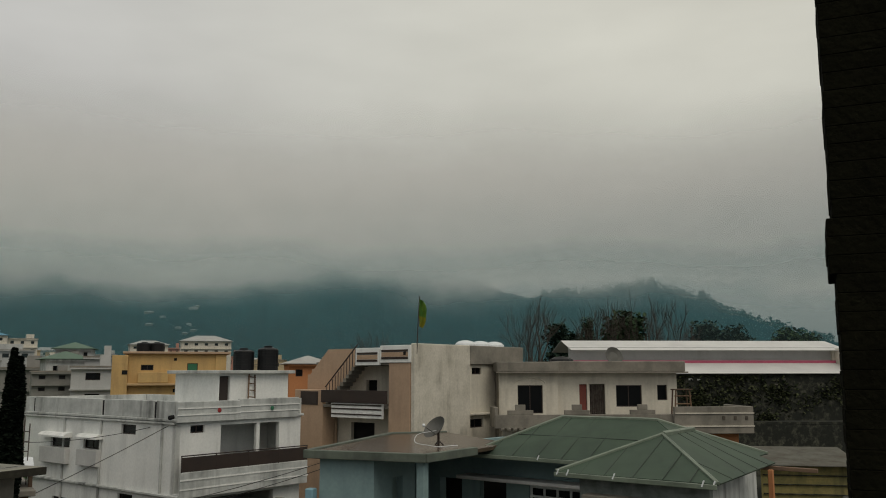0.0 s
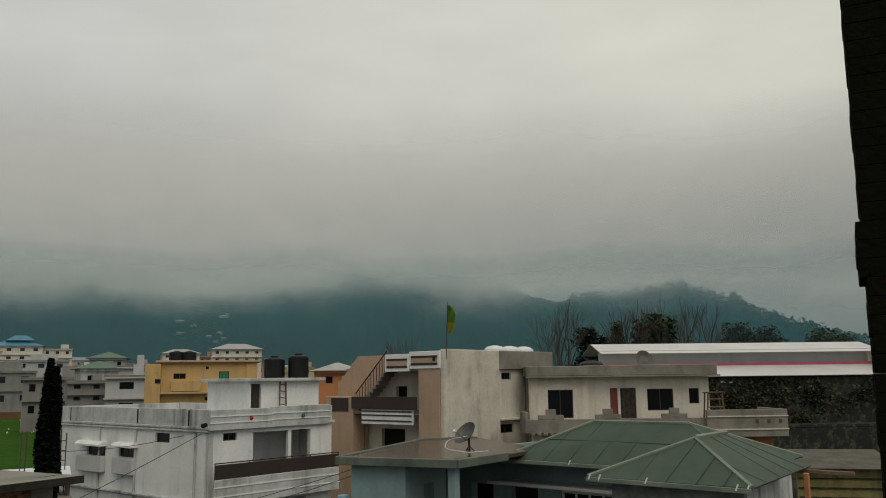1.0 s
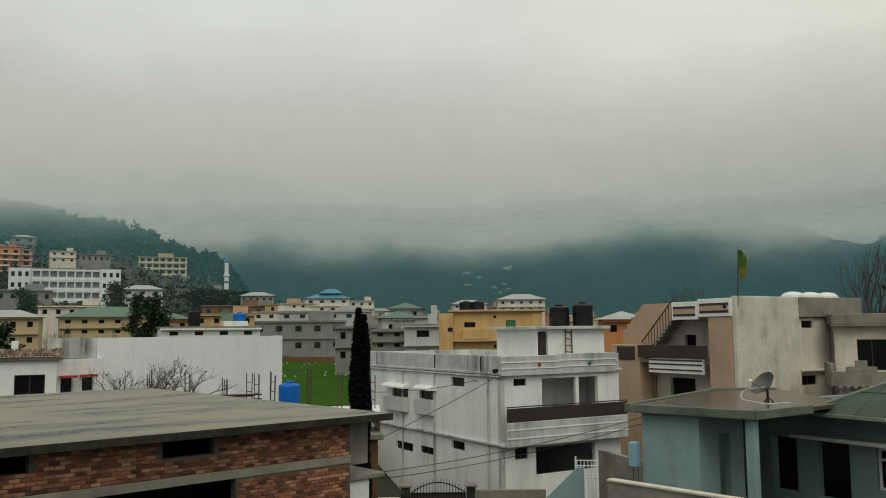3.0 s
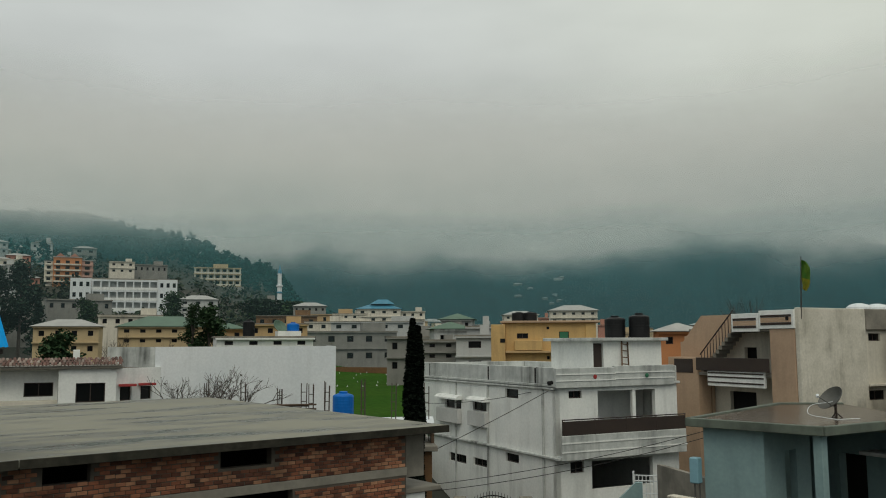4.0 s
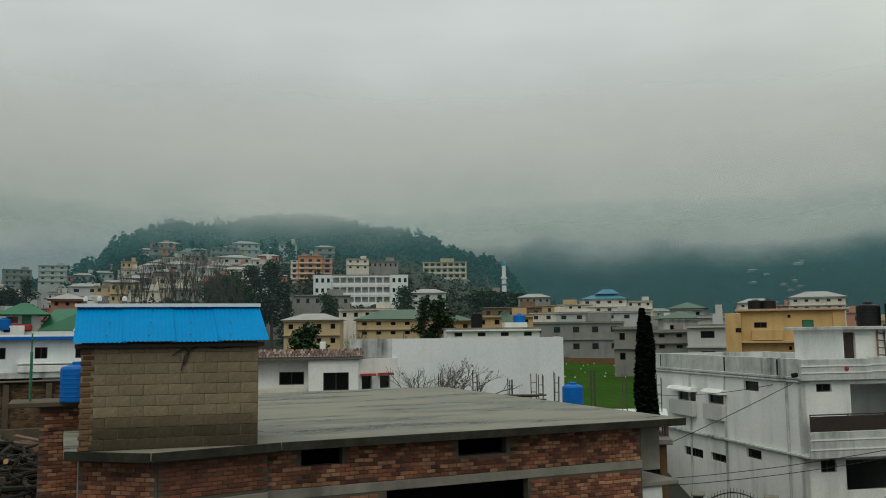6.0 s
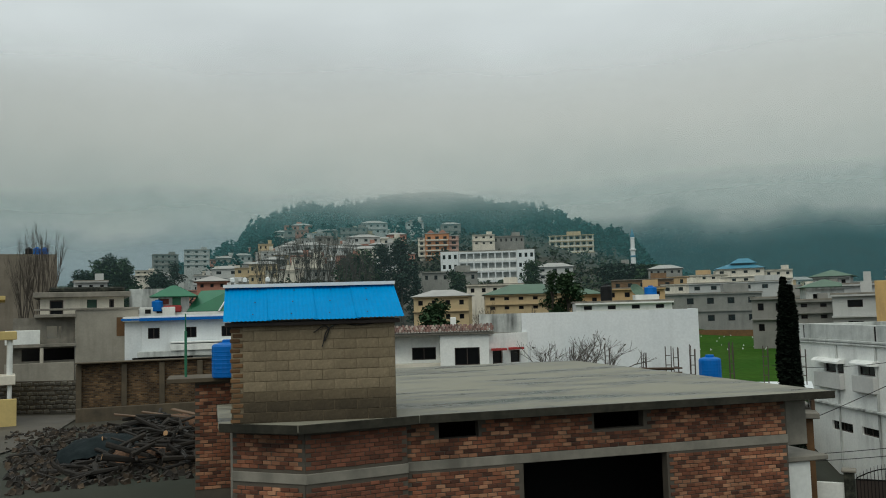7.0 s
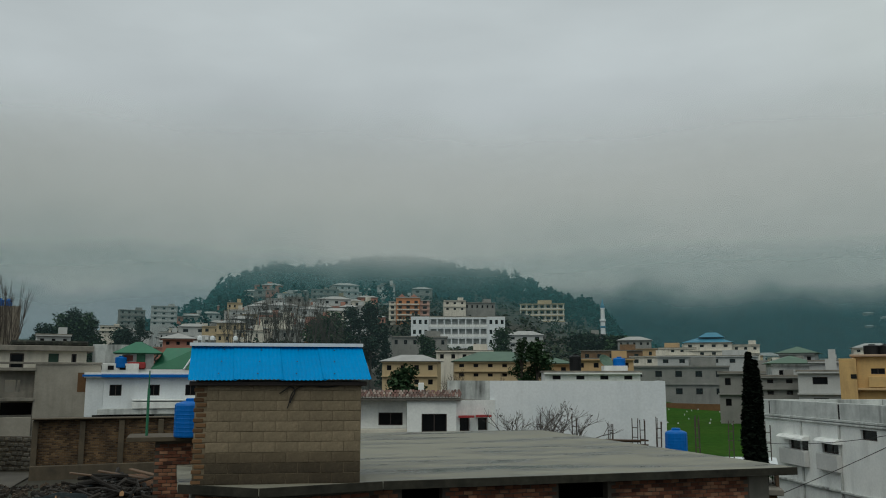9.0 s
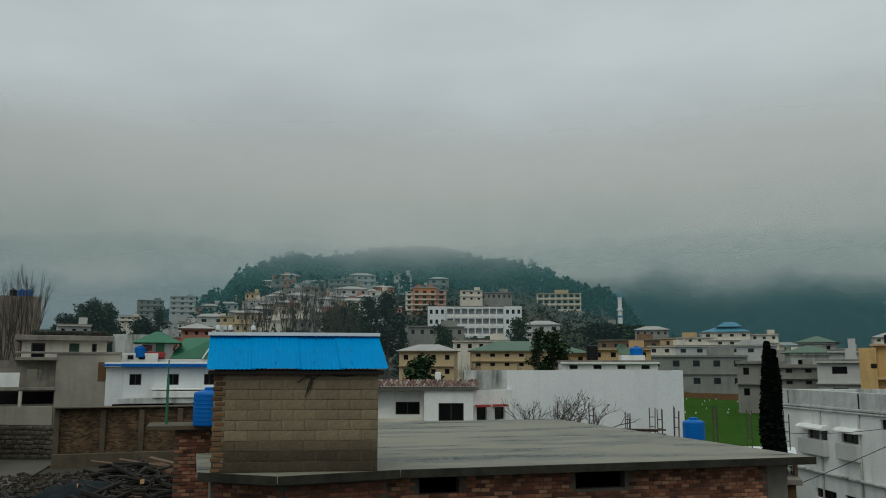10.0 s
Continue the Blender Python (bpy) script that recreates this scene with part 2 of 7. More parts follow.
def mist(name, z0, z1, low, high, scale, seed, z2, z3, tone=(0.86, 0.87, 0.86), ragged=1.3, deep=(0.10, 0.26, 0.31)):
    """Drifting cloud: a veil that thickens with height, breaks up in wisps, and merges into the sky above. Low down its
    colour is tinted as distance haze.
    """
    m, n, l, b = shader(name)
    n.remove(b)
    out = n["Material Output"]
    geo = n.new("ShaderNodeNewGeometry")
    sep = n.new("ShaderNodeSeparateXYZ")
    l.new(geo.outputs["Position"], sep.inputs[0])
    mp = n.new("ShaderNodeMapping")
    mp.inputs["Location"].default_value = (seed, seed, 0)
    mp.inputs["Scale"].default_value = (scale, scale, scale * 1.6)
    l.new(geo.outputs["Position"], mp.inputs["Vector"])
    no = n.new("ShaderNodeTexNoise")
    no.inputs["Scale"].default_value, no.inputs["Detail"].default_value, no.inputs["Roughness"].default_value = 1.0, 5.0, 0.55
    l.new(mp.outputs["Vector"], no.inputs["Vector"])
    nz = n.new("ShaderNodeMath")
    nz.operation = "MULTIPLY_ADD"
    nz.inputs[1].default_value, nz.inputs[2].default_value = (z1 - z0) * ragged, -(z1 - z0) * ragged / 2
    l.new(no.outputs["Fac"], nz.inputs[0])
    ad = n.new("ShaderNodeMath")
    l.new(sep.outputs["Z"], ad.inputs[0])
    l.new(nz.outputs[0], ad.inputs[1])
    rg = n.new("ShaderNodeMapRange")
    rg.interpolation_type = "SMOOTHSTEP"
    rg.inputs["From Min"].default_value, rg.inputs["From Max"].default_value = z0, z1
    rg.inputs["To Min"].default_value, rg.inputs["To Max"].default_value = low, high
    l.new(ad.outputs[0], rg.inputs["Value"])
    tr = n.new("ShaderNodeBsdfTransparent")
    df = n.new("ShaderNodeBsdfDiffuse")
    # painted haze: deep tint where the veil is thin, cloud tone where thick
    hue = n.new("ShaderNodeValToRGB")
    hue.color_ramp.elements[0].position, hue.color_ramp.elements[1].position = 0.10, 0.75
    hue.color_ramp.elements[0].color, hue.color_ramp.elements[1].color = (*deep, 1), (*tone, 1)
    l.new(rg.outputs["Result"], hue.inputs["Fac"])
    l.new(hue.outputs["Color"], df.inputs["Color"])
    ms = n.new("ShaderNodeMixShader")
    fall = n.new("ShaderNodeMapRange")
    fall.interpolation_type = "SMOOTHSTEP"
    fall.inputs["From Min"].default_value, fall.inputs["From Max"].default_value = z2, z3
    fall.inputs["To Min"].default_value, fall.inputs["To Max"].default_value = 1.0, 0.0
    l.new(ad.outputs[0], fall.inputs["Value"])
    mu = n.new("ShaderNodeMath")
    mu.operation = "MULTIPLY"
    l.new(rg.outputs["Result"], mu.inputs[0])
    l.new(fall.outputs["Result"], mu.inputs[1])
    l.new(mu.outputs[0], ms.inputs[0])
    l.new(tr.outputs[0], ms.inputs[1])
    l.new(df.outputs[0], ms.inputs[2])
    l.new(ms.outputs[0], out.inputs["Surface"])
    return m

# ---- builders ----
def mesh_of(name, bm, mat, smooth=False):
    me = bpy.data.meshes.new(name)
    bm.normal_update()
    bm.to_mesh(me)
    bm.free()
    me.materials.append(mat)
    if smooth:
        me.shade_smooth()
    return me


def part(name, bm, mat, parent, label="", smooth=False):
    ob = new(name, mesh_of(name, bm, mat, smooth))
    ob.parent = parent
    if label:
        ob["label"] = label
    return ob


def thing(name, m, label, category, group="", kind=""):
    ob = new(name)
    ob.matrix_world = m
    return tagged(ob, label, category, group, kind)


def lone(name, bm, mat, m, label, category, group="", kind="", smooth=False):
    ob = new(name, mesh_of(name, bm, mat, smooth))
    ob.matrix_world = m
    return tagged(ob, label, category, group, kind)


def add_box(bm, x0, x1, y0, y1, z0, z1, bevel=0.0, m=None):
    mat = Matrix.Translation(((x0 + x1) / 2, (y0 + y1) / 2, (z0 + z1) / 2)) @ Matrix.Diagonal((x1 - x0, y1 - y0, z1 - z0, 1))
    if m is not None:
        mat = m @ mat
    r = bmesh.ops.create_cube(bm, size=1, matrix=mat)
    if bevel:
        edges = {e for v in r["verts"] for e in v.link_edges}
        bmesh.ops.bevel(bm, geom=list(edges), offset=bevel, segments=1, affect="EDGES")
    return bm


def box(x0, x1, y0, y1, z0, z1, bevel=0.02, m=None):
    return add_box(bmesh.new(), x0, x1, y0, y1, z0, z1, bevel, m)


def add_tube(bm, a, b, r0, r1=None, seg=8):
    a, b = Vector(a), Vector(b)
    d = b - a
    m = Matrix.Translation((a + b) / 2) @ d.to_track_quat("Z", "Y").to_matrix().to_4x4()
    bmesh.ops.create_cone(bm, cap_ends=True, segments=seg, radius1=r0, radius2=r0 if r1 is None else r1, depth=d.length, matrix=m)
    return bm


def tube(a, b, r0, r1=None, seg=8):
    return add_tube(bmesh.new(), a, b, r0, r1, seg)


def prism(points, z0, z1, bevel=0.0):
    """An upright block over the plan polygon."""
    bm = bmesh.new()
    f = bm.faces.new([bm.verts.new((x, y, z0)) for x, y in points])
    r = bmesh.ops.extrude_face_region(bm, geom=[f])
    bmesh.ops.translate(bm, vec=(0, 0, z1 - z0), verts=[g for g in r["geom"] if isinstance(g, bmesh.types.BMVert)])
    bmesh.ops.recalc_face_normals(bm, faces=bm.faces)
    if bevel:
        bmesh.ops.bevel(bm, geom=list(bm.edges), offset=bevel, segments=1, affect="EDGES")
    return bm


def profile(points, y0, y1, xz=True):
    """A block with the outline (x, z), drawn out along y."""
    bm = bmesh.new()
    f = bm.faces.new([bm.verts.new((x, y0, z)) for x, z in points])
    r = bmesh.ops.extrude_face_region(bm, geom=[f])
    bmesh.ops.translate(bm, vec=(0, y1 - y0, 0), verts=[g for g in r["geom"] if isinstance(g, bmesh.types.BMVert)])
    bmesh.ops.recalc_face_normals(bm, faces=bm.faces)
    return bm


def wall_bm(p0, p1, z0, z1, thick, holes=()):
    """A wall from p0 to p1 (its outer face to the right of that way), with openings (s0, s1, h0, h1) right through it."""
    p0, p1 = Vector((*p0, 0)), Vector((*p1, 0))
    ln = (p1 - p0).length
    d = (p1 - p0) / ln
    inn = Vector((-d.y, d.x, 0)) * thick
    ss = sorted({0.0, ln, *[min(max(v, 0), ln) for h in holes for v in h[:2]]})
    hh = sorted({z0, z1, *[min(max(v, z0), z1) for h in holes for v in h[2:4]]})
    bm, vs = bmesh.new(), {}

    def vert(i, j, k):
        if (i, j, k) not in vs:
            vs[i, j, k] = bm.verts.new(p0 + d * ss[i] + inn * k + Vector((0, 0, hh[j])))
        return vs[i, j, k]

    def solid(i, j):
        if not (0 <= i < len(ss) - 1 and 0 <= j < len(hh) - 1):
            return False
        s, h = (ss[i] + ss[i + 1]) / 2, (hh[j] + hh[j + 1]) / 2
        return not any(a < s < b and c < h < e for a, b, c, e in holes)

    for i in range(len(ss) - 1):
        for j in range(len(hh) - 1):
            if not solid(i, j):
                continue
            bm.faces.new([vert(i, j, 0), vert(i + 1, j, 0), vert(i + 1, j + 1, 0), vert(i, j + 1, 0)])
            bm.faces.new([vert(i, j + 1, 1), vert(i + 1, j + 1, 1), vert(i + 1, j, 1), vert(i, j, 1)])
            if not solid(i - 1, j):
                bm.faces.new([vert(i, j, 0), vert(i, j + 1, 0), vert(i, j + 1, 1), vert(i, j, 1)])
            if not solid(i + 1, j):
                bm.faces.new([vert(i + 1, j, 0), vert(i + 1, j, 1), vert(i + 1, j + 1, 1), vert(i + 1, j + 1, 0)])
            if not solid(i, j - 1):
                bm.faces.new([vert(i, j, 0), vert(i, j, 1), vert(i + 1, j, 1), vert(i + 1, j, 0)])
            if not solid(i, j + 1):
                bm.faces.new([vert(i, j + 1, 0), vert(i + 1, j + 1, 0), vert(i + 1, j + 1, 1), vert(i, j + 1, 1)])
    return bm


def wall(parent, p0, p1, z0, z1, mat, windows=(), gaps=(), thick=0.22, frame_mat=None, label=""):
    """A wall with windows (each a frame and panes in its opening) and plain gaps."""
    w = part("wall", wall_bm(p0, p1, z0, z1, thick, [*[h[:4] for h in windows], *gaps]), mat, parent, label)
    a, b = Vector((*p0, 0)), Vector((*p1, 0))
    ang = math.atan2(b.y - a.y, b.x - a.x)
    m = Matrix.Translation(a) @ Matrix.Rotation(ang, 4, "Z")
    for s0, s1, h0, h1, *mul in windows:
        n = mul[0] if mul else 2
        bm = bmesh.new()
        e, y0, y1 = 0.045 if frame_mat is None else 0.085, thick * 0.45, thick * 0.45 + 0.06
        add_box(bm, s0, s1, y0, y1, h0, h0 + e, 0, m)
        add_box(bm, s0, s1, y0, y1, h1 - e, h1, 0, m)
        for k in range(n + 1):
            x = s0 + e / 2 + (s1 - s0 - e) * k / n
            add_box(bm, x - e / 2, x + e / 2, y0 + 0.002, y1 - 0.002, h0 + e, h1 - e, 0, m)
        win = part("window", bm, frame_mat or BROWN, parent)
        for k in range(n):
            x0, x1 = s0 + e / 2 + (s1 - s0 - e) * k / n, s0 + e / 2 + (s1 - s0 - e) * (k + 1) / n
            part("pane", box(x0, x1, y0 + 0.022, y0 + 0.034, h0 + e / 2, h1 - e / 2, 0, m), GLASS, win)
    return w


def sheet_roof(bm, a, b, c, d, thick=0.04):
    """A roof plane a b (eave) c d (ridge), with thickness."""
    q = [Vector(p) for p in (a, b, c, d)]
    up = (q[1] - q[0]).cross(q[3] - q[0]).normalized() * thick
    if up.z < 0:
        up = -up
    lo, hi = [bm.verts.new(p) for p in q], [bm.verts.new(p + up) for p in q]
    if c == d:
        lo, hi = lo[:3], hi[:3]
    bm.faces.new(hi)
    bm.faces.new(lo[::-1])
    for i in range(len(lo)):
        j = (i + 1) % len(lo)
        bm.faces.new([lo[i], lo[j], hi[j], hi[i]])
    return bm


def hip_roof(x0, x1, y0, y1, z, rise, ridge=0.45, thick=0.06):
    """A hipped roof over a rectangle; the ridge runs along the longer side."""
    bm = bmesh.new()
    lx, ly = x1 - x0, y1 - y0
    cx, cy = (x0 + x1) / 2, (y0 + y1) / 2
    if lx >= ly:
        r0, r1 = (cx - lx * ridge / 2, cy, z + rise), (cx + lx * ridge / 2, cy, z + rise)
        sheet_roof(bm, (x0, y0, z), (x1, y0, z), r1, r0, thick)
        sheet_roof(bm, (x1, y1, z), (x0, y1, z), r0, r1, thick)
        sheet_roof(bm, (x0, y1, z), (x0, y0, z), r0, r0, thick)
        sheet_roof(bm, (x1, y0, z), (x1, y1, z), r1, r1, thick)
    else:
        r0, r1 = (cx, cy - ly * ridge / 2, z + rise), (cx, cy + ly * ridge / 2, z + rise)
        sheet_roof(bm, (x0, y1, z), (x0, y0, z), r0, r1, thick)
        sheet_roof(bm, (x1, y0, z), (x1, y1, z), r1, r0, thick)
        sheet_roof(bm, (x0, y0, z), (x1, y0, z), r0, r0, thick)
        sheet_roof(bm, (x1, y1, z), (x0, y1, z), r1, r1, thick)
    return bm


def lathe(profile_rz, seg=20):
    bm = bmesh.new()
    rings = []
    for r, z in profile_rz:
        rings.append([bm.verts.new((r * math.cos(2 * math.pi * k / seg), r * math.sin(2 * math.pi * k / seg), z)) for k in range(seg)])
    for a, b in zip(rings, rings[1:]):
        for k in range(seg):
            bm.faces.new([a[k], a[(k + 1) % seg], b[(k + 1) % seg], b[k]])
    bm.faces.new(rings[0][::-1])
    bm.faces.new(rings[-1])
    return bm


def water_tank(x, y, z, r, h, mat, label, group=""):
    t = thing("water_tank", pose(x, y, z), label, "water tank", group)
    pr = [(r * 0.97, 0), (r, 0.03 * h)]
    for k in range(1, 7):
        zz = 0.03 * h + 0.77 * h * k / 7
        pr += [(r, zz - 0.025 * h), (r * 1.009, zz - 0.008 * h), (r * 1.009, zz + 0.008 * h), (r, zz + 0.025 * h)]
    pr += [(r, 0.82 * h), (r * 0.93, 0.87 * h), (r * 0.55, 0.92 * h), (r * 0.42, 0.93 * h)]
    part("body", lathe(pr), mat, t, smooth=False)
    part("lid", lathe([(r * 0.40, 0.925 * h), (r * 0.40, 0.985 * h), (r * 0.34, h), (r * 0.1, h * 1.005)]), mat, t)
    return t

# ---- ground, hills, mist ----
def smooth(a, b, x):
    t = min(max((x - a) / (b - a), 0.0), 1.0)
    return t * t * (3 - 2 * t)


def polar(az, d, z=0.0):
    """A place az degrees to the left of the first view and d metres off."""
    return (-math.sin(radians(az)) * d, math.cos(radians(az)) * d, z)


# the near hill's crest: bearing and slope as seen from the roof
CREST = [(24, 0.0), (28, 0.01), (31.6, 0.026), (35.2, 0.073), (41.2, 0.108), (47, 0.130), (55.8, 0.112), (59, 0.094), (60.4, 0.066), (63.7, 0.046), (70, 0.038), (80, 0.03), (100, 0.0)]
RANGE = [(-60, 0.02), (-30, 0.026), (-25.4, 0.035), (-22.3, 0.052), (-20, 0.066), (-18.4, 0.081), (-15, 0.094), (-11, 0.090), (-8, 0.087), (-5.8, 0.092), (-3.1, 0.104), (1, 0.140), (5, 0.160), (11, 0.160), (18, 0.155), (26, 0.150), (36, 0.13), (60, 0.07), (75, 0.03), (130, 0.03)]


SLOPE = [(110, 0.0), (170, 0.06), (240, 0.20), (300, 0.35), (400, 0.62), (520, 1.0), (560, 1.0)]


def along(table, az):
    for (a0, v0), (a1, v1) in zip(table, table[1:]):
        if a0 <= az <= a1:
            return v0 + (v1 - v0) * smooth(a0, a1, az)
    return 0.0


def hill_z(az, d):
    """Height of the near hill's slope."""
    s = along(CREST, az)
    f = 0.0
    for (d0, f0), (d1, f1) in zip(SLOPE, SLOPE[1:]):
        if d0 <= d:
            f = f0 + (f1 - f0) * min(1.0, (d - d0) / (d1 - d0))
    return f * (s * 520 + 8 * min(1.0, s / 0.05))


def ground_z(x, y):
    d = math.hypot(x, y)
    az = math.degrees(math.atan2(-x, y))
    z = 0.8 + 3.5 * smooth(50, 57, az) * (1 - smooth(150, 170, az)) * smooth(20, 26, d)
    z += 3.3 * smooth(23, 25.5, az) * (1 - smooth(38, 46, az)) * smooth(40, 46, d)
    z += hill_z(az, d) * (1.0 if d < 560 else 0.2)
    z += 1.2 * noise.noise((x * 0.02, y * 0.02, 0.0)) * smooth(60, 110, d)
    return z


def terrain():
    bm = bmesh.new()
    radii = [0.0, 6, 12, 18, 22, 26, 30, 36, 44, 54, 66, 80, 95, 112, 130, 150, 175, 200, 230, 265, 300, 340, 385, 430, 480, 530, 600, 700, 1100, 1800, 3000]
    seg = 240
    rings = []
    for r in radii:
        ring = []
        for k in range(seg):
            az = (k * 360 / seg + 180) % 360 - 180
            x, y, _ = polar(az, r)
            ring.append(bm.verts.new((x, y, ground_z(x, y))))
        rings.append(ring)
    for a, b in zip(rings, rings[1:]):
        for k in range(seg):
            bm.faces.new([a[k], a[(k + 1) % seg], b[(k + 1) % seg], b[k]])
    bmesh.ops.remove_doubles(bm, verts=bm.verts, dist=0.001)
    bmesh.ops.recalc_face_normals(bm, faces=bm.faces)
    return bm


def ground_material():
    """Brown earth near by, scrubby dull green further out."""
    m = surface("earth_and_scrub", (0.040, 0.036, 0.025), (0.018, 0.027, 0.018), rough=0.95, scale=0.06, fine=1.2, bump=0.3)
    return m


ground = lone("ground", terrain(), ground_material(), Matrix(), "damp brown earth and rough scrub sloping up to the hill", "ground", kind="structure", smooth=True)

# forest colour with the blue of distance haze painted in
HILLM = surface("haze_tinted_hillside", (0.002, 0.024, 0.034), (0.006, 0.044, 0.054), rough=0.95, scale=0.014, fine=0.09, bump=0.0, grit=0.4, spec=0.0)


def hill_mesh(az0, az1, d0, d1, z_of, steps, rows_n):
    bm = bmesh.new()
    rows = []
    for j in range(rows_n + 1):
        d = d0 + (d1 - d0) * j / rows_n
        rows.append([bm.verts.new(polar(az0 + (az1 - az0) * i / steps, d, z_of(az0 + (az1 - az0) * i / steps, d))) for i in range(steps + 1)])
    for a, b in zip(rows, rows[1:]):
        for i in range(steps):
            bm.faces.new([a[i], a[i + 1], b[i + 1], b[i]])
    bmesh.ops.recalc_face_normals(bm, faces=bm.faces)
    return bm


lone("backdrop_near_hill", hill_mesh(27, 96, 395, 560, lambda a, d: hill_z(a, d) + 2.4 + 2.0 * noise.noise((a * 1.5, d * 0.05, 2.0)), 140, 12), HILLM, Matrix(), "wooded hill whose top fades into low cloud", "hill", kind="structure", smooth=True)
def range_z(a, d):
    """Height of the far range, with gullies and a ragged line of tree tops."""
    rough = 1 + 0.10 * noise.noise((a * 0.5, d * 0.006, 5.0)) + 0.035 * noise.noise((a * 2.6, d * 0.02, 1.0)) + 0.02 * noise.noise((a * 9.0, d * 0.05, 7.0))
    return 4 + along(RANGE, a) * 1400 * math.sin(min(1, (d - 850) / 520) * math.pi / 2) ** 0.8 * rough


lone("backdrop_far_range", hill_mesh(-60, 130, 850, 1400, range_z, 700, 20), HILLM, Matrix(), "dark mountain range under cloud, coloured blue-green for distance haze", "hill", kind="structure", smooth=True)


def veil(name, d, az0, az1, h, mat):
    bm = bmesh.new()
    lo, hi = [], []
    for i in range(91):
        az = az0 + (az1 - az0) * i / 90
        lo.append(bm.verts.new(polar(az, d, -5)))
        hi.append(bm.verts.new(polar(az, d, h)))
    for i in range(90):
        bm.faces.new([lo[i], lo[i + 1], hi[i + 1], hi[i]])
    return lone(name, bm, mat, Matrix(), "thin sheet of cloud and blue-tinted haze before the hills", "mist", kind="structure", smooth=True)


# cloud sheets whose blue-green tint adds aerial haze to what lies behind
veil("backdrop_mist_far", 820, -75, 140, 420, mist("far_cloud_and_haze", 60, 120, 0.20, 0.985, 0.006, 3.0, 122, 290, (0.98, 0.97, 0.95), 1.2, (0.055, 0.20, 0.26)))
veil("backdrop_mist_mid", 393, -75, 140, 260, mist("mid_cloud_and_haze", 46, 80, 0.15, 0.95, 0.010, 9.0, 70, 150, (0.93, 0.94, 0.93), 0.8, (0.06, 0.28, 0.31)))
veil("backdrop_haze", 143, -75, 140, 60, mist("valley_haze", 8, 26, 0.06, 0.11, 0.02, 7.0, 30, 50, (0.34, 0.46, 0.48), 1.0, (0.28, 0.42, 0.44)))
veil("backdrop_mist_near", 325, -75, 140, 160, mist("near_haze_tint", 24, 52, 0.10, 0.26, 0.014, 5.0, 46, 84, (0.20, 0.44, 0.47), 1.3, (0.10, 0.32, 0.34)))

# ---- the white house ----
def white_house():
    h = thing("white_house", pose(-10.11, 35.8, 0, 0, 0, 50), "two-storey white plastered house with grey water stains and a roof parapet", "house")
    W, L, g, r = 6.8, 13.0, 0.7, 7.08
    wall(h, (0, 0), (W, 0), g, r, WHITE, windows=[(0.7, 1.4, 6.58, 6.9), (0.72, 1.42, 3.41, 3.9)], gaps=[(2.25, 5.5, 5.0, 6.86), (1.85, 5.25, 2.65, 3.86)])
    wall(h, (0, L), (0, 0), g, r, WHITE, windows=[(L - 10.3, L - 8.5, 5.6, 6.08), (L - 7.25, L - 5.9, 5.65, 6.12), (L - 4.12, L - 2.96, 6.43, 6.85, 1), (L - 9.86, L - 8.0, 2.87, 3.3), (L - 7.25, L - 5.84, 2.95, 3.32), (L - 4.14, L - 2.99, 3.5, 3.9, 1)])
    wall(h, (W, 0.22), (W, L), g, r, WHITE)
    wall(h, (W - 0.22, L), (0.22, L), g, r, WHITE)
    part("roof_slab", box(-0.12, W + 0.1, -0.14, L + 0.05, r + 0.002, r + 0.12), WHITE_GREY, h)
    part("floor_slab", box(0.23, W - 0.23, 0.24, L - 0.23, 3.9, 4.1), CONCRETE, h)
    part("inner_wall", box(0.3, W - 0.3, 2.0, 2.15, 4.12, r - 0.01), WHITE, h)
    # dark board on the inner wall stands in for a doorway's shade
    part("doorway_shade", box(2.3, 3.0, 1.93, 1.985, 4.12, 6.3), BROWN, h, "dark brown board as the shade of a doorway at the back of the veranda")
    part("veranda_pillar", box(4.2, 4.4, 0.02, 0.2, 5.0, 6.88), WHITE, h)
    # parapet: grey panels between dark slots on the long side, white stepped fronts on the short side
    for a, b in ((0.05, 1.42), (1.56, 5.57), (5.73, 12.05), (12.18, L)):
        part("parapet_panel", box(-0.04, 0.12, a, b, r + 0.12, 7.92, 0.015), WHITE_GREY, h, "grey stained parapet panel")
    # the slots' shade is put in as solid black strips
    for y in (1.49, 5.65, 12.115):
        part("slot_shade", box(-0.02, 0.10, y - 0.068, y + 0.068, r + 0.12, 7.86, 0), BLACK, h, "black strip as the shade in the gap between parapet panels")
    part("parapet_front", box(-0.1, 3.05, -0.24, -0.06, r - 0.04, 7.9), WHITE_GREY, h)
    part("parapet_front", box(3.05, 6.52, -0.18, -0.03, r - 0.04, 7.95), WHITE_GREY, h)
    for z in (7.33, 7.60):
        part("parapet_moulding", box(-0.12, 3.07, -0.27, -0.242, z, z + 0.045, 0), WHITE, h)
        part("parapet_moulding", box(3.07, 6.54, -0.21, -0.182, z + 0.03, z + 0.075, 0), WHITE, h)
    part("parapet_side", box(W - 0.1, W + 0.04, 0, L, r + 0.12, 7.9), WHITE_GREY, h)
    part("parapet_back", box(0.15, W - 0.12, L - 0.12, L, r + 0.12, 7.9), WHITE_GREY, h)
    for x, mat in ((1.95, RED), (4.85, GREENBRIGHT)):
        part("rosette", lathe([(0.10, 0), (0.095, 0.02), (0.04, 0.03)], 12), mat, h, "small painted rosette on the parapet").matrix_basis = pose(x, -0.245, 7.5, 90)
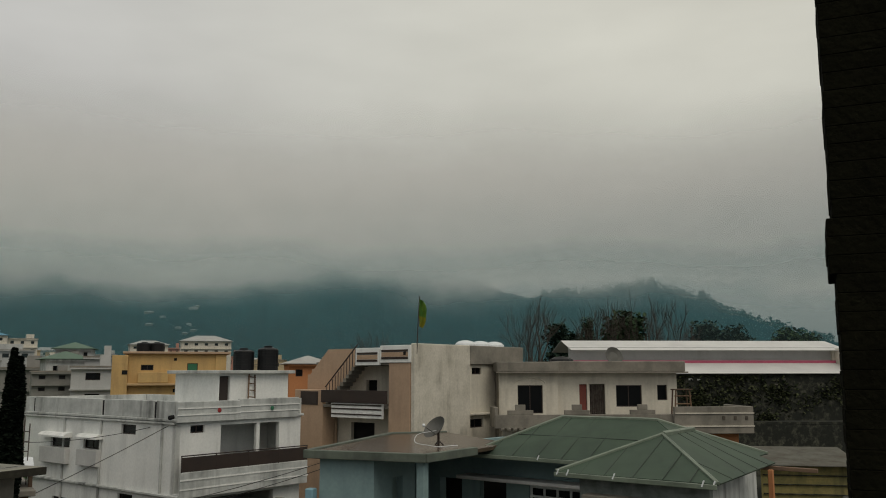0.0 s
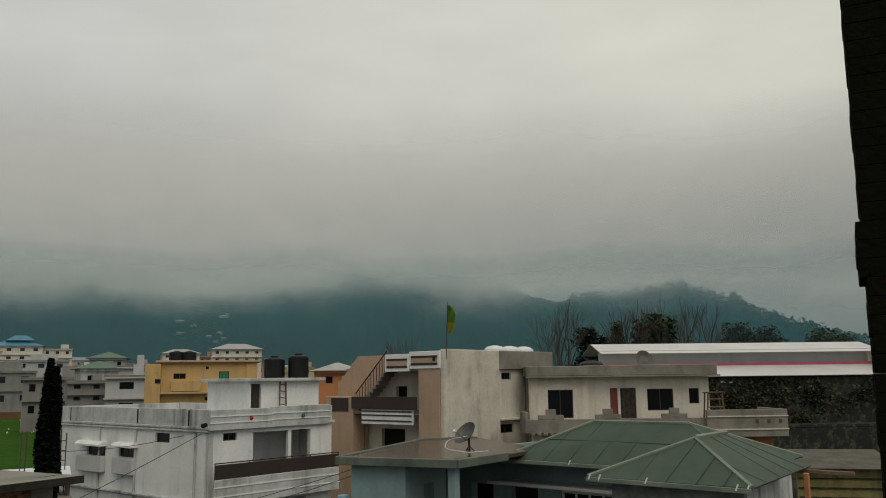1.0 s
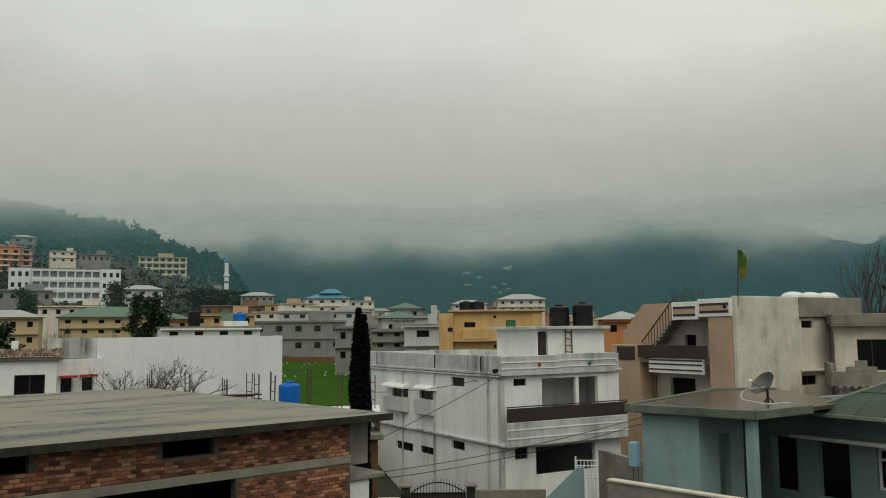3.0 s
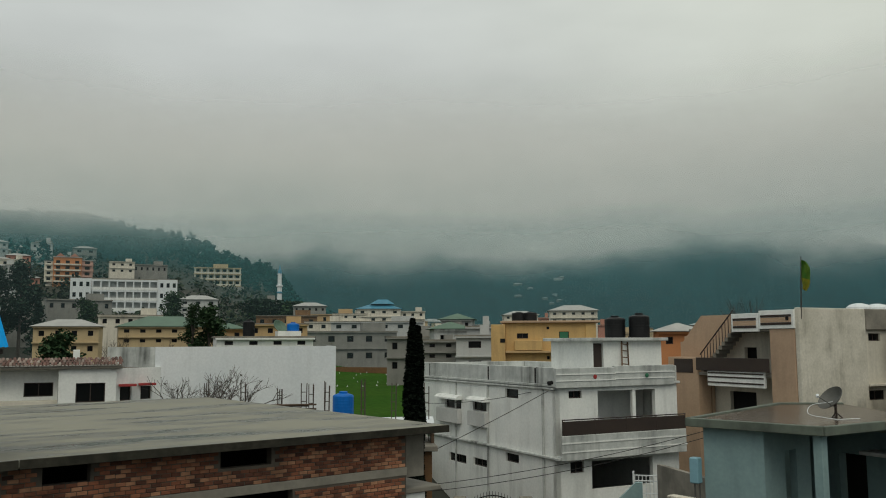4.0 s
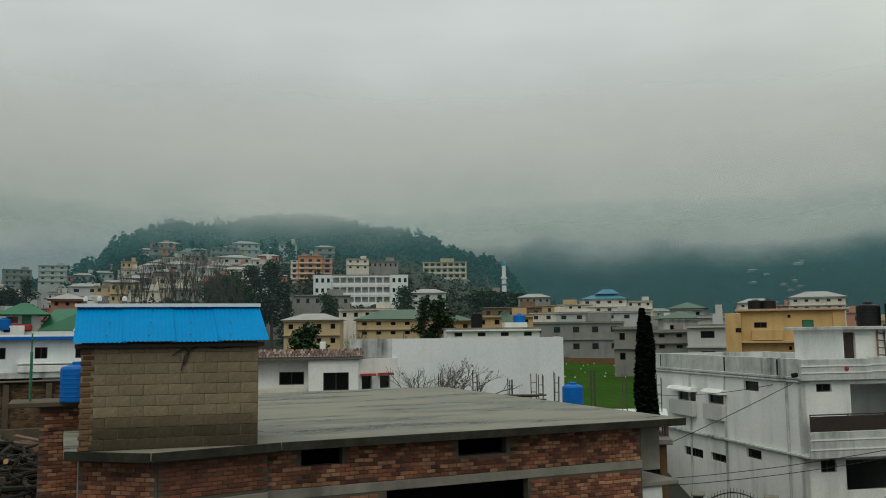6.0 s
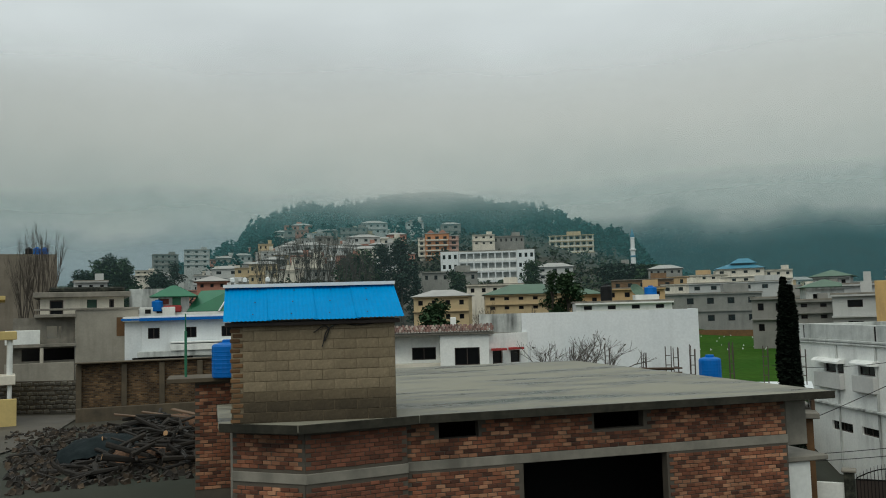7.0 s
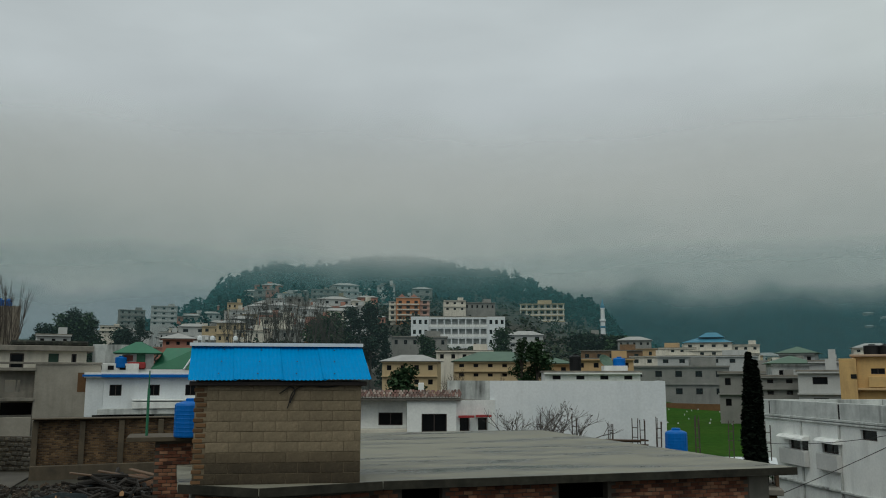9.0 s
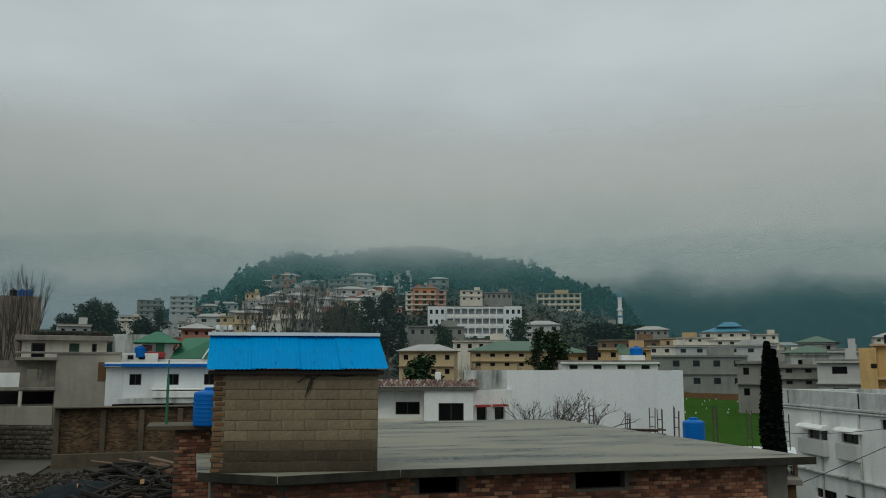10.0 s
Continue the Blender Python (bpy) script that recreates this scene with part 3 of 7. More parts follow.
    part("spout", tube((-0.25, 0.15, 7.25), (-0.02, 0.15, 7.28), 0.09), BLACK, h, "black rainwater spout")
    part("cornice", box(-0.16, -0.002, -0.4, L, 4.03, 4.14), WHITE_GREY, h)
    part("cornice", box(-0.12, -0.002, 0.0, L, 6.96, 7.05), WHITE_GREY, h)
    # balcony: a white band with a brown metal railing
    part("balcony_floor", box(-0.03, 6.85, -0.42, -0.002, 4.05, 4.2), WHITE_GREY, h)
    part("balcony_band", box(-0.03, 6.85, -0.5, -0.42, 4.02, 5.06, 0.02), WHITE_GREY, h, "stained white balcony front")
    for z in (4.35, 4.72):
        part("band_moulding", box(-0.05, 6.87, -0.525, -0.502, z, z + 0.05, 0), WHITE, h)
    part("balcony_railing", box(0.02, 6.82, -0.48, -0.45, 5.07, 5.66, 0.01), BROWN, h, "dark brown sheet railing")
    part("rail", tube((0.0, -0.465, 5.72), (6.84, -0.465, 5.72), 0.025), BROWN, h)
    for k in range(5):
        part("rail_post", tube((0.02 + 1.7 * k, -0.465, 5.05), (0.02 + 1.7 * k, -0.465, 5.72), 0.022), BROWN, h)
    # air cooler boxes under hooded windows
    for a, b, d in ((8.1, 11.1, 0.0), (5.3, 7.6, 0.04)):
        part("window_box", box(-0.26, -0.003, a + 0.35, b - 0.2, 4.86 + d, 5.6 + d), WHITEMETAL, h, "pale grey metal box under the window")
        part("window_hood", profile([(-0.42, 6.08 + d), (-0.42, 6.16 + d), (-0.25, 6.28 + d), (-0.003, 6.3 + d), (-0.003, 6.08 + d)], a + 0.25, b - 0.3), WHITE, h, "white concrete hood over the window")
    for y in (5.7, 9.0, 0.9):
        part("drain_pipe", tube((-0.06, y, 1.0), (-0.06, y, 6.95), 0.05), WHITE_GREY, h)
    # stair room on the roof
    wall(h, (2.7, 0.9), (6.75, 0.9), r + 0.122, 9.05, WHITE, gaps=[(0.05, 0.62, r + 0.122, 8.95)])
    wall(h, (6.75, 1.12), (6.75, 4.2), r + 0.122, 9.05, WHITE)
    wall(h, (2.7, 4.2), (2.7, 1.12), r + 0.122, 9.05, WHITE)
    wall(h, (6.53, 4.2), (2.92, 4.2), r + 0.122, 9.05, WHITE)
    part("stair_room_roof", box(2.35, 6.95, 0.6, 4.4, 9.052, 9.2), WHITE_GREY, h)
    part("stair_room_door", box(2.77, 3.3, 1.0, 1.05, r + 0.13, 8.93), BROWN, h, "dark stair room door")
    return h


white_house()
for lx, ly, hh in ((5.38, 2.6, 1.08), (6.3, 1.9, 1.2)):
    p = pose(-10.11, 35.8, 9.2, 0, 0, 50) @ Vector((lx, ly, 0))
    water_tank(p.x, p.y, p.z, 0.5, hh, BLACKPLASTIC, "black plastic water tank on the stair room roof", "roof tanks")


def ladder(m, h, w, rungs, mat, label):
    t = thing("ladder", m, label, "ladder")
    for x in (-w / 2, w / 2):
        part("rail", tube((x, 0, 0), (x * 0.8, 0, h), 0.035), mat, t)
    for k in range(rungs):
        z = h * (k + 0.6) / rungs
        part("rung", tube((-w / 2, 0, z), (w / 2, 0, z), 0.025), mat, t)
    return t


ladder(pose(-10.11, 35.8, 7.2, 0, 0, 50) @ pose(4.35, 0.62, 0, -8, 6, 0), 1.85, 0.42, 6, WOOD, "weathered wooden ladder leaning on the stair room")


# ---- the tan house with the stair ----
def tan_house():
    h = thing("tan_house", pose(-0.35, 41.6, 0, 0, 0, 50), "tan and grey concrete house with striped balconies and an outside stair", "house")
    g = 0.7
    part("party_wall", box(0, 4.52, 0, 0.25, g, 10.52, 0.03), CONCRETE_PALE, h, "tall bare concrete wall streaked with damp")
    wall(h, (4.522, 0.18), (9.5, 0.18), g, 9.5, CREAM, windows=[(0.38, 1.25, 9.0, 9.36), (0.1, 1.38, 6.2, 6.66), (2.75, 3.65, 7.45, 9.3, 1)])
    part("upper_parapet", box(4.525, 9.6, -0.02, 0.3, 9.52, 10.52, 0.03), CONCRETE, h)
    part("ledge", box(4.525, 7.0, -0.12, 0.17, 6.86, 6.98), CREAM, h)
    wall(h, (9.5, 0.41), (9.5, 8.6), g, 10.3, CONCRETE)
    wall(h, (9.28, 8.6), (1.2, 8.6), g, 9.3, TAN)
    part("roof_slab", box(1.3, 9.26, 0.42, 8.38, 9.5, 9.68), CONCRETE, h)
    part("front_pillar", box(-0.06, 0.5, 0.255, 1.65, g, 9.56, 0.02), TAN, h, "smooth tan painted corner wall")
    # striped parapets and balcony fronts
    for a, b, z0, z1 in ((0.2, 2.2, 9.58, 10.44), (2.24, 3.92, 9.46, 10.34)):
        part("striped_parapet", box(-0.12, 0.02, a, b, z0, z1, 0.015), WHITE, h)
        for f in (0.2, 0.62):
            z = z0 + (z1 - z0) * f
            part("stripe", box(-0.145, -0.122, a + 0.12, b - 0.12, z, z + 0.11, 0), BROWN, h, "dark brown stripe")
        part("stripe_field", box(-0.135, -0.122, a + 0.12, b - 0.12, z0 + (z1 - z0) * 0.34, z0 + (z1 - z0) * 0.6, 0), TAN, h)
    part("balcony_band", box(-0.12, 0.02, 2.0, 5.65, 6.8, 7.54, 0.015), WHITE, h)
    for z in (6.95, 7.22, 7.42):
        part("stripe", box(-0.145, -0.122, 2.05, 5.6, z, z + 0.07, 0), BROWN, h, "dark brown stripe")
    part("balcony_railing", box(-0.2, -0.13, 1.66, 6.35, 7.56, 8.2, 0.01), BROWN, h, "dark brown balcony railing")
    part("balcony_floor", box(0.03, 2.0, 1.66, 8.35, 7.3, 7.45), CONCRETE, h)
    part("upper_floor", box(0.03, 2.2, 0.52, 4.0, 9.46, 9.6), CONCRETE, h)
    wall(h, (1.9, 8.35), (1.9, 0.6), 7.46, 9.45, CREAM, gaps=[(5.2, 6.0, 7.46, 8.75), (3.3, 4.1, 7.9, 8.7)])
    wall(h, (1.2, 8.35), (1.2, 1.66), g, 7.28, CREAM, gaps=[(2.9, 4.6, 5.2, 6.5), (5.2, 6.4, 4.6, 6.0)])
    # black sheets put the rooms' shade behind the gaps
    part("room_shade_sheet", box(2.2, 2.3, 0.6, 8.2, 7.46, 9.4, 0), BLACK, h)
    part("room_shade_sheet", box(1.5, 1.6, 1.66, 8.2, g, 7.2, 0), BLACK, h)
    # outside stair with its sloping side wall
    bm = bmesh.new()
    pts = [(6.4, 0.7), (6.4, 8.2), (4.0, 10.05), (4.0, 10.36), (7.0, 10.36), (8.4, 9.0), (8.6, 9.0), (8.6, 0.7)]
    f = bm.faces.new([bm.verts.new((0.9, y, z)) for y, z in pts])
    r = bmesh.ops.extrude_face_region(bm, geom=[f])
    bmesh.ops.translate(bm, vec=(0.2, 0, 0), verts=[v for v in r["geom"] if isinstance(v, bmesh.types.BMVert)])
    bmesh.ops.recalc_face_normals(bm, faces=bm.faces)
    part("stair_wall", bm, TAN, h)
    part("side_wall", box(-0.02, 0.85, 6.4, 8.6, g, 8.2, 0.02), TAN, h, "tan wall below the stair")
    part("dark_window", box(-0.05, -0.022, 6.75, 8.1, 8.3 - 0.9, 8.86 - 0.75, 0), BROWN, h)
    n = 11
    for k in range(n):
        y = 6.3 - k * 0.21
        z = 7.6 + k * 0.2
        part("step", box(0.1, 0.88, y - 0.21, y, z - 0.2, z, 0.01), CONCRETE, h)
        part("baluster", tube((0.08, y - 0.1, z), (0.08, y - 0.1, z + 0.75), 0.022, seg=5), BROWN, h)
    part("handrail", tube((0.08, 6.3, 8.35), (0.08, 3.95, 10.55), 0.035), BROWN, h)
    part("lamp_box", box(-0.16, -0.125, 0.45, 0.62, 9.95, 10.12, 0.02), BLACK, h)
    return h


CONCRETE_PALE = surface("pale_streaked_concrete", (0.68, 0.64, 0.55), (0.50, 0.47, 0.39), streak=0.85, streak_color=(0.17, 0.155, 0.125), scale=0.9, grit=0.12)
tan_house()
# three flat white tanks, each built as a curb with a domed cover
for k in range(3):
    p = pose(-0.35, 41.6, 10.53, 0, 0, 50) @ Vector((5.3 + 1.35 * k, 0.9, -1.0))
    t = thing("flat_white_tank", pose(p.x, p.y, 9.69, 0, 0, 50), "flat white tank with a domed cover on the concrete roof", "skylight", "skylights")
    part("curb", box(-0.5, 0.5, -0.5, 0.5, 0, 0.85, 0.03), WHITE, t)
    part("cover", lathe([(0.58, 0.85), (0.56, 0.95), (0.4, 1.08), (0.15, 1.14)], 14), WHITE_CLEAN, t)

flag = thing("flag", pose(-0.25, 41.75, 10.5), "worn green and yellow flag on a thin dark pole", "flag")
part("pole", tube((0, 0, -0.5), (0.12, 0, 2.35), 0.03, 0.018), BROWN, flag)


def flag_cloth(u0, u1, mat, label):
    bm = bmesh.new()
    grid = {}
    for i in range(9):
        for j in range(9):
            u, v = i / 8, u0 + (u1 - u0) * j / 8
            x = 0.10 + 0.36 * u * (0.35 + 0.75 * math.sin(math.pi * min(v * 0.85 + 0.1, 1))) 
            z = 2.2 - 1.35 * v - 0.10 * u
            y = 0.09 * math.sin(u * 6 + v * 4)
            grid[i, j] = bm.verts.new((x + 0.03 * math.sin(v * 9), y, z))
    for i in range(8):
        for j in range(8):
            bm.faces.new([grid[i, j], grid[i + 1, j], grid[i + 1, j + 1], grid[i, j + 1]])
    bmesh.ops.solidify(bm, geom=bm.faces, thickness=0.006)
    return part("cloth", bm, mat, flag, label)


FLAGGREEN = surface("flag_green", (0.07, 0.22, 0.03), (0.20, 0.30, 0.03), scale=3.0)
FLAGYELLOW = surface("flag_yellow", (0.40, 0.33, 0.03), (0.15, 0.25, 0.03), scale=5.0)
flag_cloth(0.0, 0.62, FLAGGREEN, "green part of the cloth")
flag_cloth(0.62, 1.0, FLAGYELLOW, "yellow part of the cloth")


# ---- the cream house with a terrace ----
def terrace_house():
    h = thing("terrace_house", pose(7.3, 46.0, 0, 0, 0, 3), "cream plastered house with a weathered concrete roof edge and a terrace", "house")
    g, f, t = 0.7, 6.68, 9.14
    wall(h, (0, 0), (6.6, 0), g, t, CREAM, windows=[(3.22, 4.64, 7.26, 8.41), (5.5, 6.05, 7.6, 8.42, 1)], gaps=[(1.2, 1.62, f, 8.48), (1.76, 2.61, f, 8.48)])
    wall(h, (-3.2, -0.25), (-0.02, -0.25), g, t, CREAM, windows=[(1.0, 2.35, 6.93, 8.42)])
    wall(h, (-0.02, -0.03), (-0.02, 0.3), g, t, CREAM)
    wall(h, (6.6, 0.22), (6.6, 6.0), g, t, CREAM)
    wall(h, (-3.2, 6.0), (-3.2, -0.03), g, t, CONCRETE)
    wall(h, (6.38, 6.0), (-2.98, 6.0), g, t, CREAM)
    part("roof_edge", box(-3.35, -0.05, -0.7, 6.2, t, 9.66, 0.03), CONCRETE, h, "grey weathered concrete roof edge")
    part("roof_edge", box(-0.045, 6.95, -0.45, 6.2, t, 9.7, 0.03), CONCRETE, h, "grey weathered concrete roof edge")
    part("roof_ledge", box(-3.4, 7.0, -0.76, -0.46, t - 0.08, t - 0.002, 0.01), CONCRETE, h)
    part("door", box(1.22, 1.6, 0.08, 0.13, f, 8.46, 0.01), REDWOOD, h, "open red-brown wooden door leaf")
    part("curtain", curtain_bm(1.78, 2.6, 0.12, f + 0.02, 8.45), CURTAIN, h, "faded patterned curtain in the doorway")
    part("window_arch", arch_bm(-2.35, -0.7, 8.5, 8.8), CREAM, h)
    # terrace and its stepped parapet
    part("terrace_floor", box(-3.7, 9.35, -2.4, -0.26, 6.38, f), CONCRETE, h)
    part("terrace_wall", box(-3.75, 6.8, -2.6, -2.42, 6.3, 6.98, 0.02), CONCRETE, h)
    part("terrace_wall", box(-3.75, -3.56, -2.41, -0.5, 6.3, 7.35, 0.02), CONCRETE, h)
    for x in (-3.1, -0.2, 3.2):
        part("parapet_step", box(x + 0.0, x + 1.3, -2.598, -2.424, 6.982, 7.2, 0.01), CONCRETE, h)
        part("parapet_step", box(x + 0.4, x + 0.9, -2.598, -2.424, 7.202, 7.48, 0.01), CONCRETE, h)
    for k in range(9):
        part("bracket", box(-3.5 + k * 0.32, -3.3 + k * 0.32, -2.75, -2.602, 6.2, 6.34, 0.02), CONCRETE, h)
    part("lower_wall", box(-3.3, 6.4, -1.9, -1.7, g, 6.36), CREAM, h)
    part("lower_wall", box(6.41, 9.1, -1.95, -1.7, g, 5.98), ORANGE, h, "orange painted lower wall")
    part("balcony_front", box(5.4, 9.55, -2.85, -2.65, 6.0, 7.36, 0.02), CONCRETE, h, "weathered concrete balcony front")
    part("balcony_front", box(9.37, 9.55, -2.63, 0.5, 6.0, 7.36, 0.02), CONCRETE, h, "weathered concrete balcony front")
    part("balcony_floor", box(6.85, 9.36, -2.64, -2.42, 6.0, 6.35, 0.01), CONCRETE, h)
    for z in (6.35, 7.0):
        part("balcony_moulding", box(5.42, 9.57, -2.9, -2.852, z, z + 0.06, 0), CREAM, h)
    for x in (7.9, 8.5, 9.1):
        part("vent", box(x, x + 0.14, -2.88, -2.852, 6.7, 6.88, 0), MORTAR, h)
    return h


def curtain_bm(x0, x1, y, z0, z1):
    bm = bmesh.new()
    n = 30
    a = [bm.verts.new((x0 + (x1 - x0) * i / n, y + 0.03 * math.sin(i * 1.7), z0)) for i in range(n + 1)]
    b = [bm.verts.new((x0 + (x1 - x0) * i / n, y + 0.02 * math.sin(i * 1.7), z1)) for i in range(n + 1)]
    for i in range(n):
        bm.faces.new([a[i], a[i + 1], b[i + 1], b[i]])
    bmesh.ops.solidify(bm, geom=bm.faces, thickness=0.01)
    return bm


def arch_bm(x0, x1, z0, z1):
    bm = bmesh.new()
    n = 12
    for i in range(n):
        a, b = math.pi * i / n, math.pi * (i + 1) / n
        c, r = (x0 + x1) / 2, (x1 - x0) / 2
        add_tube(bm, (c - r * math.cos(a), -0.26, z0 + (z1 - z0) * math.sin(a)), (c - r * math.cos(b), -0.26, z0 + (z1 - z0) * math.sin(b)), 0.035, seg=6)
    return bm


REDWOOD = surface("red_brown_wood", (0.20, 0.045, 0.03), (0.14, 0.035, 0.025), rough=0.6, scale=2.0)
terrace_house()
st = thing("wooden_trestle", pose(13.2, 44.2, 6.68, 0, 0, 3), "rough wooden trestle standing on the terrace", "trestle")
for sx in (0, 0.7):
    for sy in (0, 0.5):
        part("leg", tube((sx + (0.12 if sx else -0.12), sy, 0), (sx, sy, 1.55), 0.045), WOOD, st)
for z in (0.4, 0.8, 1.2):
    part("rung", tube((-0.1, 0, z), (0.8, 0, z), 0.03), WOOD, st)
part("top", box(-0.1, 0.85, -0.1, 0.6, 1.5, 1.56), WOOD, st)


# ---- the long shed with pale roof, mossy wall below ----
def shed():
    h = thing("long_shed", pose(36.7, 74.5, 0, 0, 0, 183), "long grey shed with pale metal roofs and a pink fascia", "shed")
    L = 24.0
    wall(h, (L, 0), (0, 0), 0.7, 9.0, CREAM)
    wall(h, (0.22, 0.0), (0.22, -0.6), 9.0, 11.0, CREAM)
    part("upper_wall", box(0, L, -0.5, -0.3, 9.0, 11.3), WHITEWALL, h)
    part("end_wall", profile([(0, 0.7)] * 0 + [(-0.02, 0.7), (-0.02, 11.2), (0.2, 11.2), (0.2, 0.7)], -7.0, 4.0), CREAM, h)
    bm = bmesh.new()
    sheet_roof(bm, (-0.8, 0.6, 11.0), (L, 0.6, 11.0), (L, -3.5, 11.95), (-0.8, -3.5, 11.95))
    sheet_roof(bm, (L, -7.5, 11.0), (-0.8, -7.5, 11.0), (-0.8, -3.5, 11.95), (L, -3.5, 11.95))
    part("upper_roof", bm, WHITEMETAL, h)
    part("fascia", box(0.1, L, 0.02, 0.12, 9.86, 10.15), PINK, h, "faded pink painted band")
    bm = bmesh.new()
    sheet_roof(bm, (0.4, 3.6, 9.0), (L, 3.6, 9.0), (L, 0.05, 9.9), (-0.3, 0.05, 9.9))
    part("lower_roof", bm, WHITEMETAL, h)
    part("lower_gable", box(0.5, 0.7, 0.3, 3.3, 0.7, 8.95), WHITEWALL, h)
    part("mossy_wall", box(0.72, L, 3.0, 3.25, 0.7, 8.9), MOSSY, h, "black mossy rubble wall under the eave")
    for k in range(14):
        x, z = random.uniform(0.9, L - 1), random.uniform(6.0, 8.7)
        s = random.uniform(0.12, 0.4)
        part("patch", box(x, x + s, 3.251, 3.29, z, z + s * 0.45, 0.01), STONE if k % 3 else WHITE_GREY, h)
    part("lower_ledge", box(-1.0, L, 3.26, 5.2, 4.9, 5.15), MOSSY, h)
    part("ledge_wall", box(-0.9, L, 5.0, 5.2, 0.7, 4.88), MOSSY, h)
    part("end_vent", box(-0.05, -0.021, 1.2, 1.8, 10.2, 10.6, 0), BLACK, h)
    return h


WHITEWALL = surface("grey_white_wall", (0.50, 0.51, 0.50), (0.42, 0.43, 0.42), scale=0.3, streak=0.3, streak_color=(0.2, 0.2, 0.19))
shed()
yb = thing("ochre_building", pose(41.5, 78.5, 0, 0, 0, 3), "plain ochre painted building beside the shed", "house")
wall(yb, (-4.0, -5), (8, -5), 0.7, 10.1, YELLOW)
wall(yb, (8, -4.78), (8, 4), 0.7, 10.1, YELLOW)
part("roof_slab", box(-4, 8.2, -4.75, 4, 10.1, 10.3), CONCRETE, yb)
MUSTARD = surface("mossy_yellow_wall", (0.30, 0.25, 0.09), (0.12, 0.12, 0.05), streak=0.7, streak_color=(0.05, 0.05, 0.03), scale=1.2)
OLDSHEET = surface("old_rusty_sheet", (0.13, 0.13, 0.11), (0.07, 0.06, 0.045), rough=0.85, scale=1.0, streak=0.5, spec=0.2)
low = thing("low_shed", pose(26.3, 56.0, 0, 0, 0, -12), "low yellowish shed with a rusty sheet roof", "shed")
wall(low, (-4, 0), (1.8, 0), 0.7, 3.05, MUSTARD)
wall(low, (1.8, 0.22), (1.8, 6), 0.7, 3.05, MUSTARD)
bm = bmesh.new()
sheet_roof(bm, (-4.4, -0.7, 3.07), (2.3, -0.7, 3.07), (2.3, 6, 3.75), (-4.4, 6, 3.75))
part("roof", bm, OLDSHEET, low)
for z in (1.2, 1.8, 2.4):
    part("ledge", box(-3.9, 1.7, -0.12, -0.002, z, z + 0.06, 0), MOSSY, low)

# ---- the blue-grey house with green roofs ----
def green_house():
    h = thing("green_roofed_house", pose(6.76, 19.55, 0, 0, 0, -40), "single-storey blue-grey house with olive green sheet roofs", "house")
    e = 6.4
    bm = bmesh.new()
    # the front wing: a hip at its front, its ridge running into the main roof
    fl, fr, rl, rr = (-4.82, 0.9, e), (-0.42, 1.0, e), (-4.9, 5.0, e), (-0.95, 6.9, e)
    w0, w1 = (-2.72, 3.08, e + 0.94), (-2.9, 5.6, e + 0.94)
    sheet_roof(bm, fl, fr, w0, w0)
    sheet_roof(bm, rl, fl, w0, w1)
    sheet_roof(bm, fr, rr, w1, w0)
    part("wing_roof", bm, GREENROOF, h, "olive green painted sheet roof")
    bm = bmesh.new()
    a, b = (-7.6, 5.95, e + 1.15), (-4.2, 5.9, e + 1.17)
    ml, mr, br, bl = (-9.92, 3.8, e), (-1.6, 3.9, e), (-2.1, 9.7, e), (-9.9, 9.4, e)
    sheet_roof(bm, ml, mr, b, a)
    sheet_roof(bm, br, bl, a, b)
    sheet_roof(bm, bl, ml, a, a)
    sheet_roof(bm, mr, br, b, b)
    part("main_roof", bm, GREENROOF, h, "olive green painted sheet roof")

    # ridge and hip caps: flat folded strips with a lapped edge
    def cap(p, q, r=0.06):
        p, q = Vector(p) + Vector((0, 0, 0.045)), Vector(q) + Vector((0, 0, 0.045))
        n = max(2, int((q - p).length / 1.1))
        for i in range(n):
            part("ridge_cap", tube(p.lerp(q, i / n), p.lerp(q, (i + 1.03) / n), r, r * 0.93, seg=6), GREENCAP, h)
    for p, q in ((fl, w0), (fr, w0), (ml, a), (a, b), (b, br)):
        cap(p, q)
    cap(w0, w1, 0.09)

    # lapped sheet joints, drawn up the slopes
    def joint(p, q):
        part("seam", tube(Vector(p) + Vector((0, 0, 0.05)), Vector(q) + Vector((0, 0, 0.05)), 0.011, seg=4), GREENDARK, h)
    for x in (-9.1, -8.2, -7.3, -6.4, -5.5):
        u = min(1.0, (x + 9.92) / 2.32)
        joint((x, 3.8, e), (x + 0.1 * u, 3.8 + 2.13 * u, e + 1.15 * u))
    joint((-8.75, 4.88, e + 0.59), (-4.0, 4.88, e + 0.59))
    for x in (-4.1, -3.4, -2.6, -1.8, -1.1):
        u = min((x + 4.82) / 2.1, (-0.42 - x) / 2.3)
        joint((x, 0.95, e), (x, 0.95 + 2.13 * u, e + 0.94 * u))
    for u in (0.2, 0.42, 0.64, 0.86):
        joint(Vector(fr).lerp(Vector(rr), u), Vector(w0).lerp(Vector(w1), u) if u > 0.3 else Vector(fr).lerp(Vector(w0), u * 2.2))
    part("wing_gutter", box(-4.85, -0.40, 0.82, 0.89, e - 0.09, e + 0.03, 0.01), GREENCAP, h)
    part("main_gutter", box(-9.95, -4.95, 3.72, 3.785, e - 0.09, e + 0.03, 0.01), GREENCAP, h)
    for x, y in ((-4.75, 0.8), (-4.45, 0.8), (-3.1, 0.8), (-0.75, 0.8), (-0.5, 0.85), (-7.2, 3.7)):
        part("gutter_hook", tube((x, y, e - 0.03), (x + 0.05, y + 0.04, e + 0.12), 0.02, seg=5), WHITE_CLEAN, h, "white gutter hook")
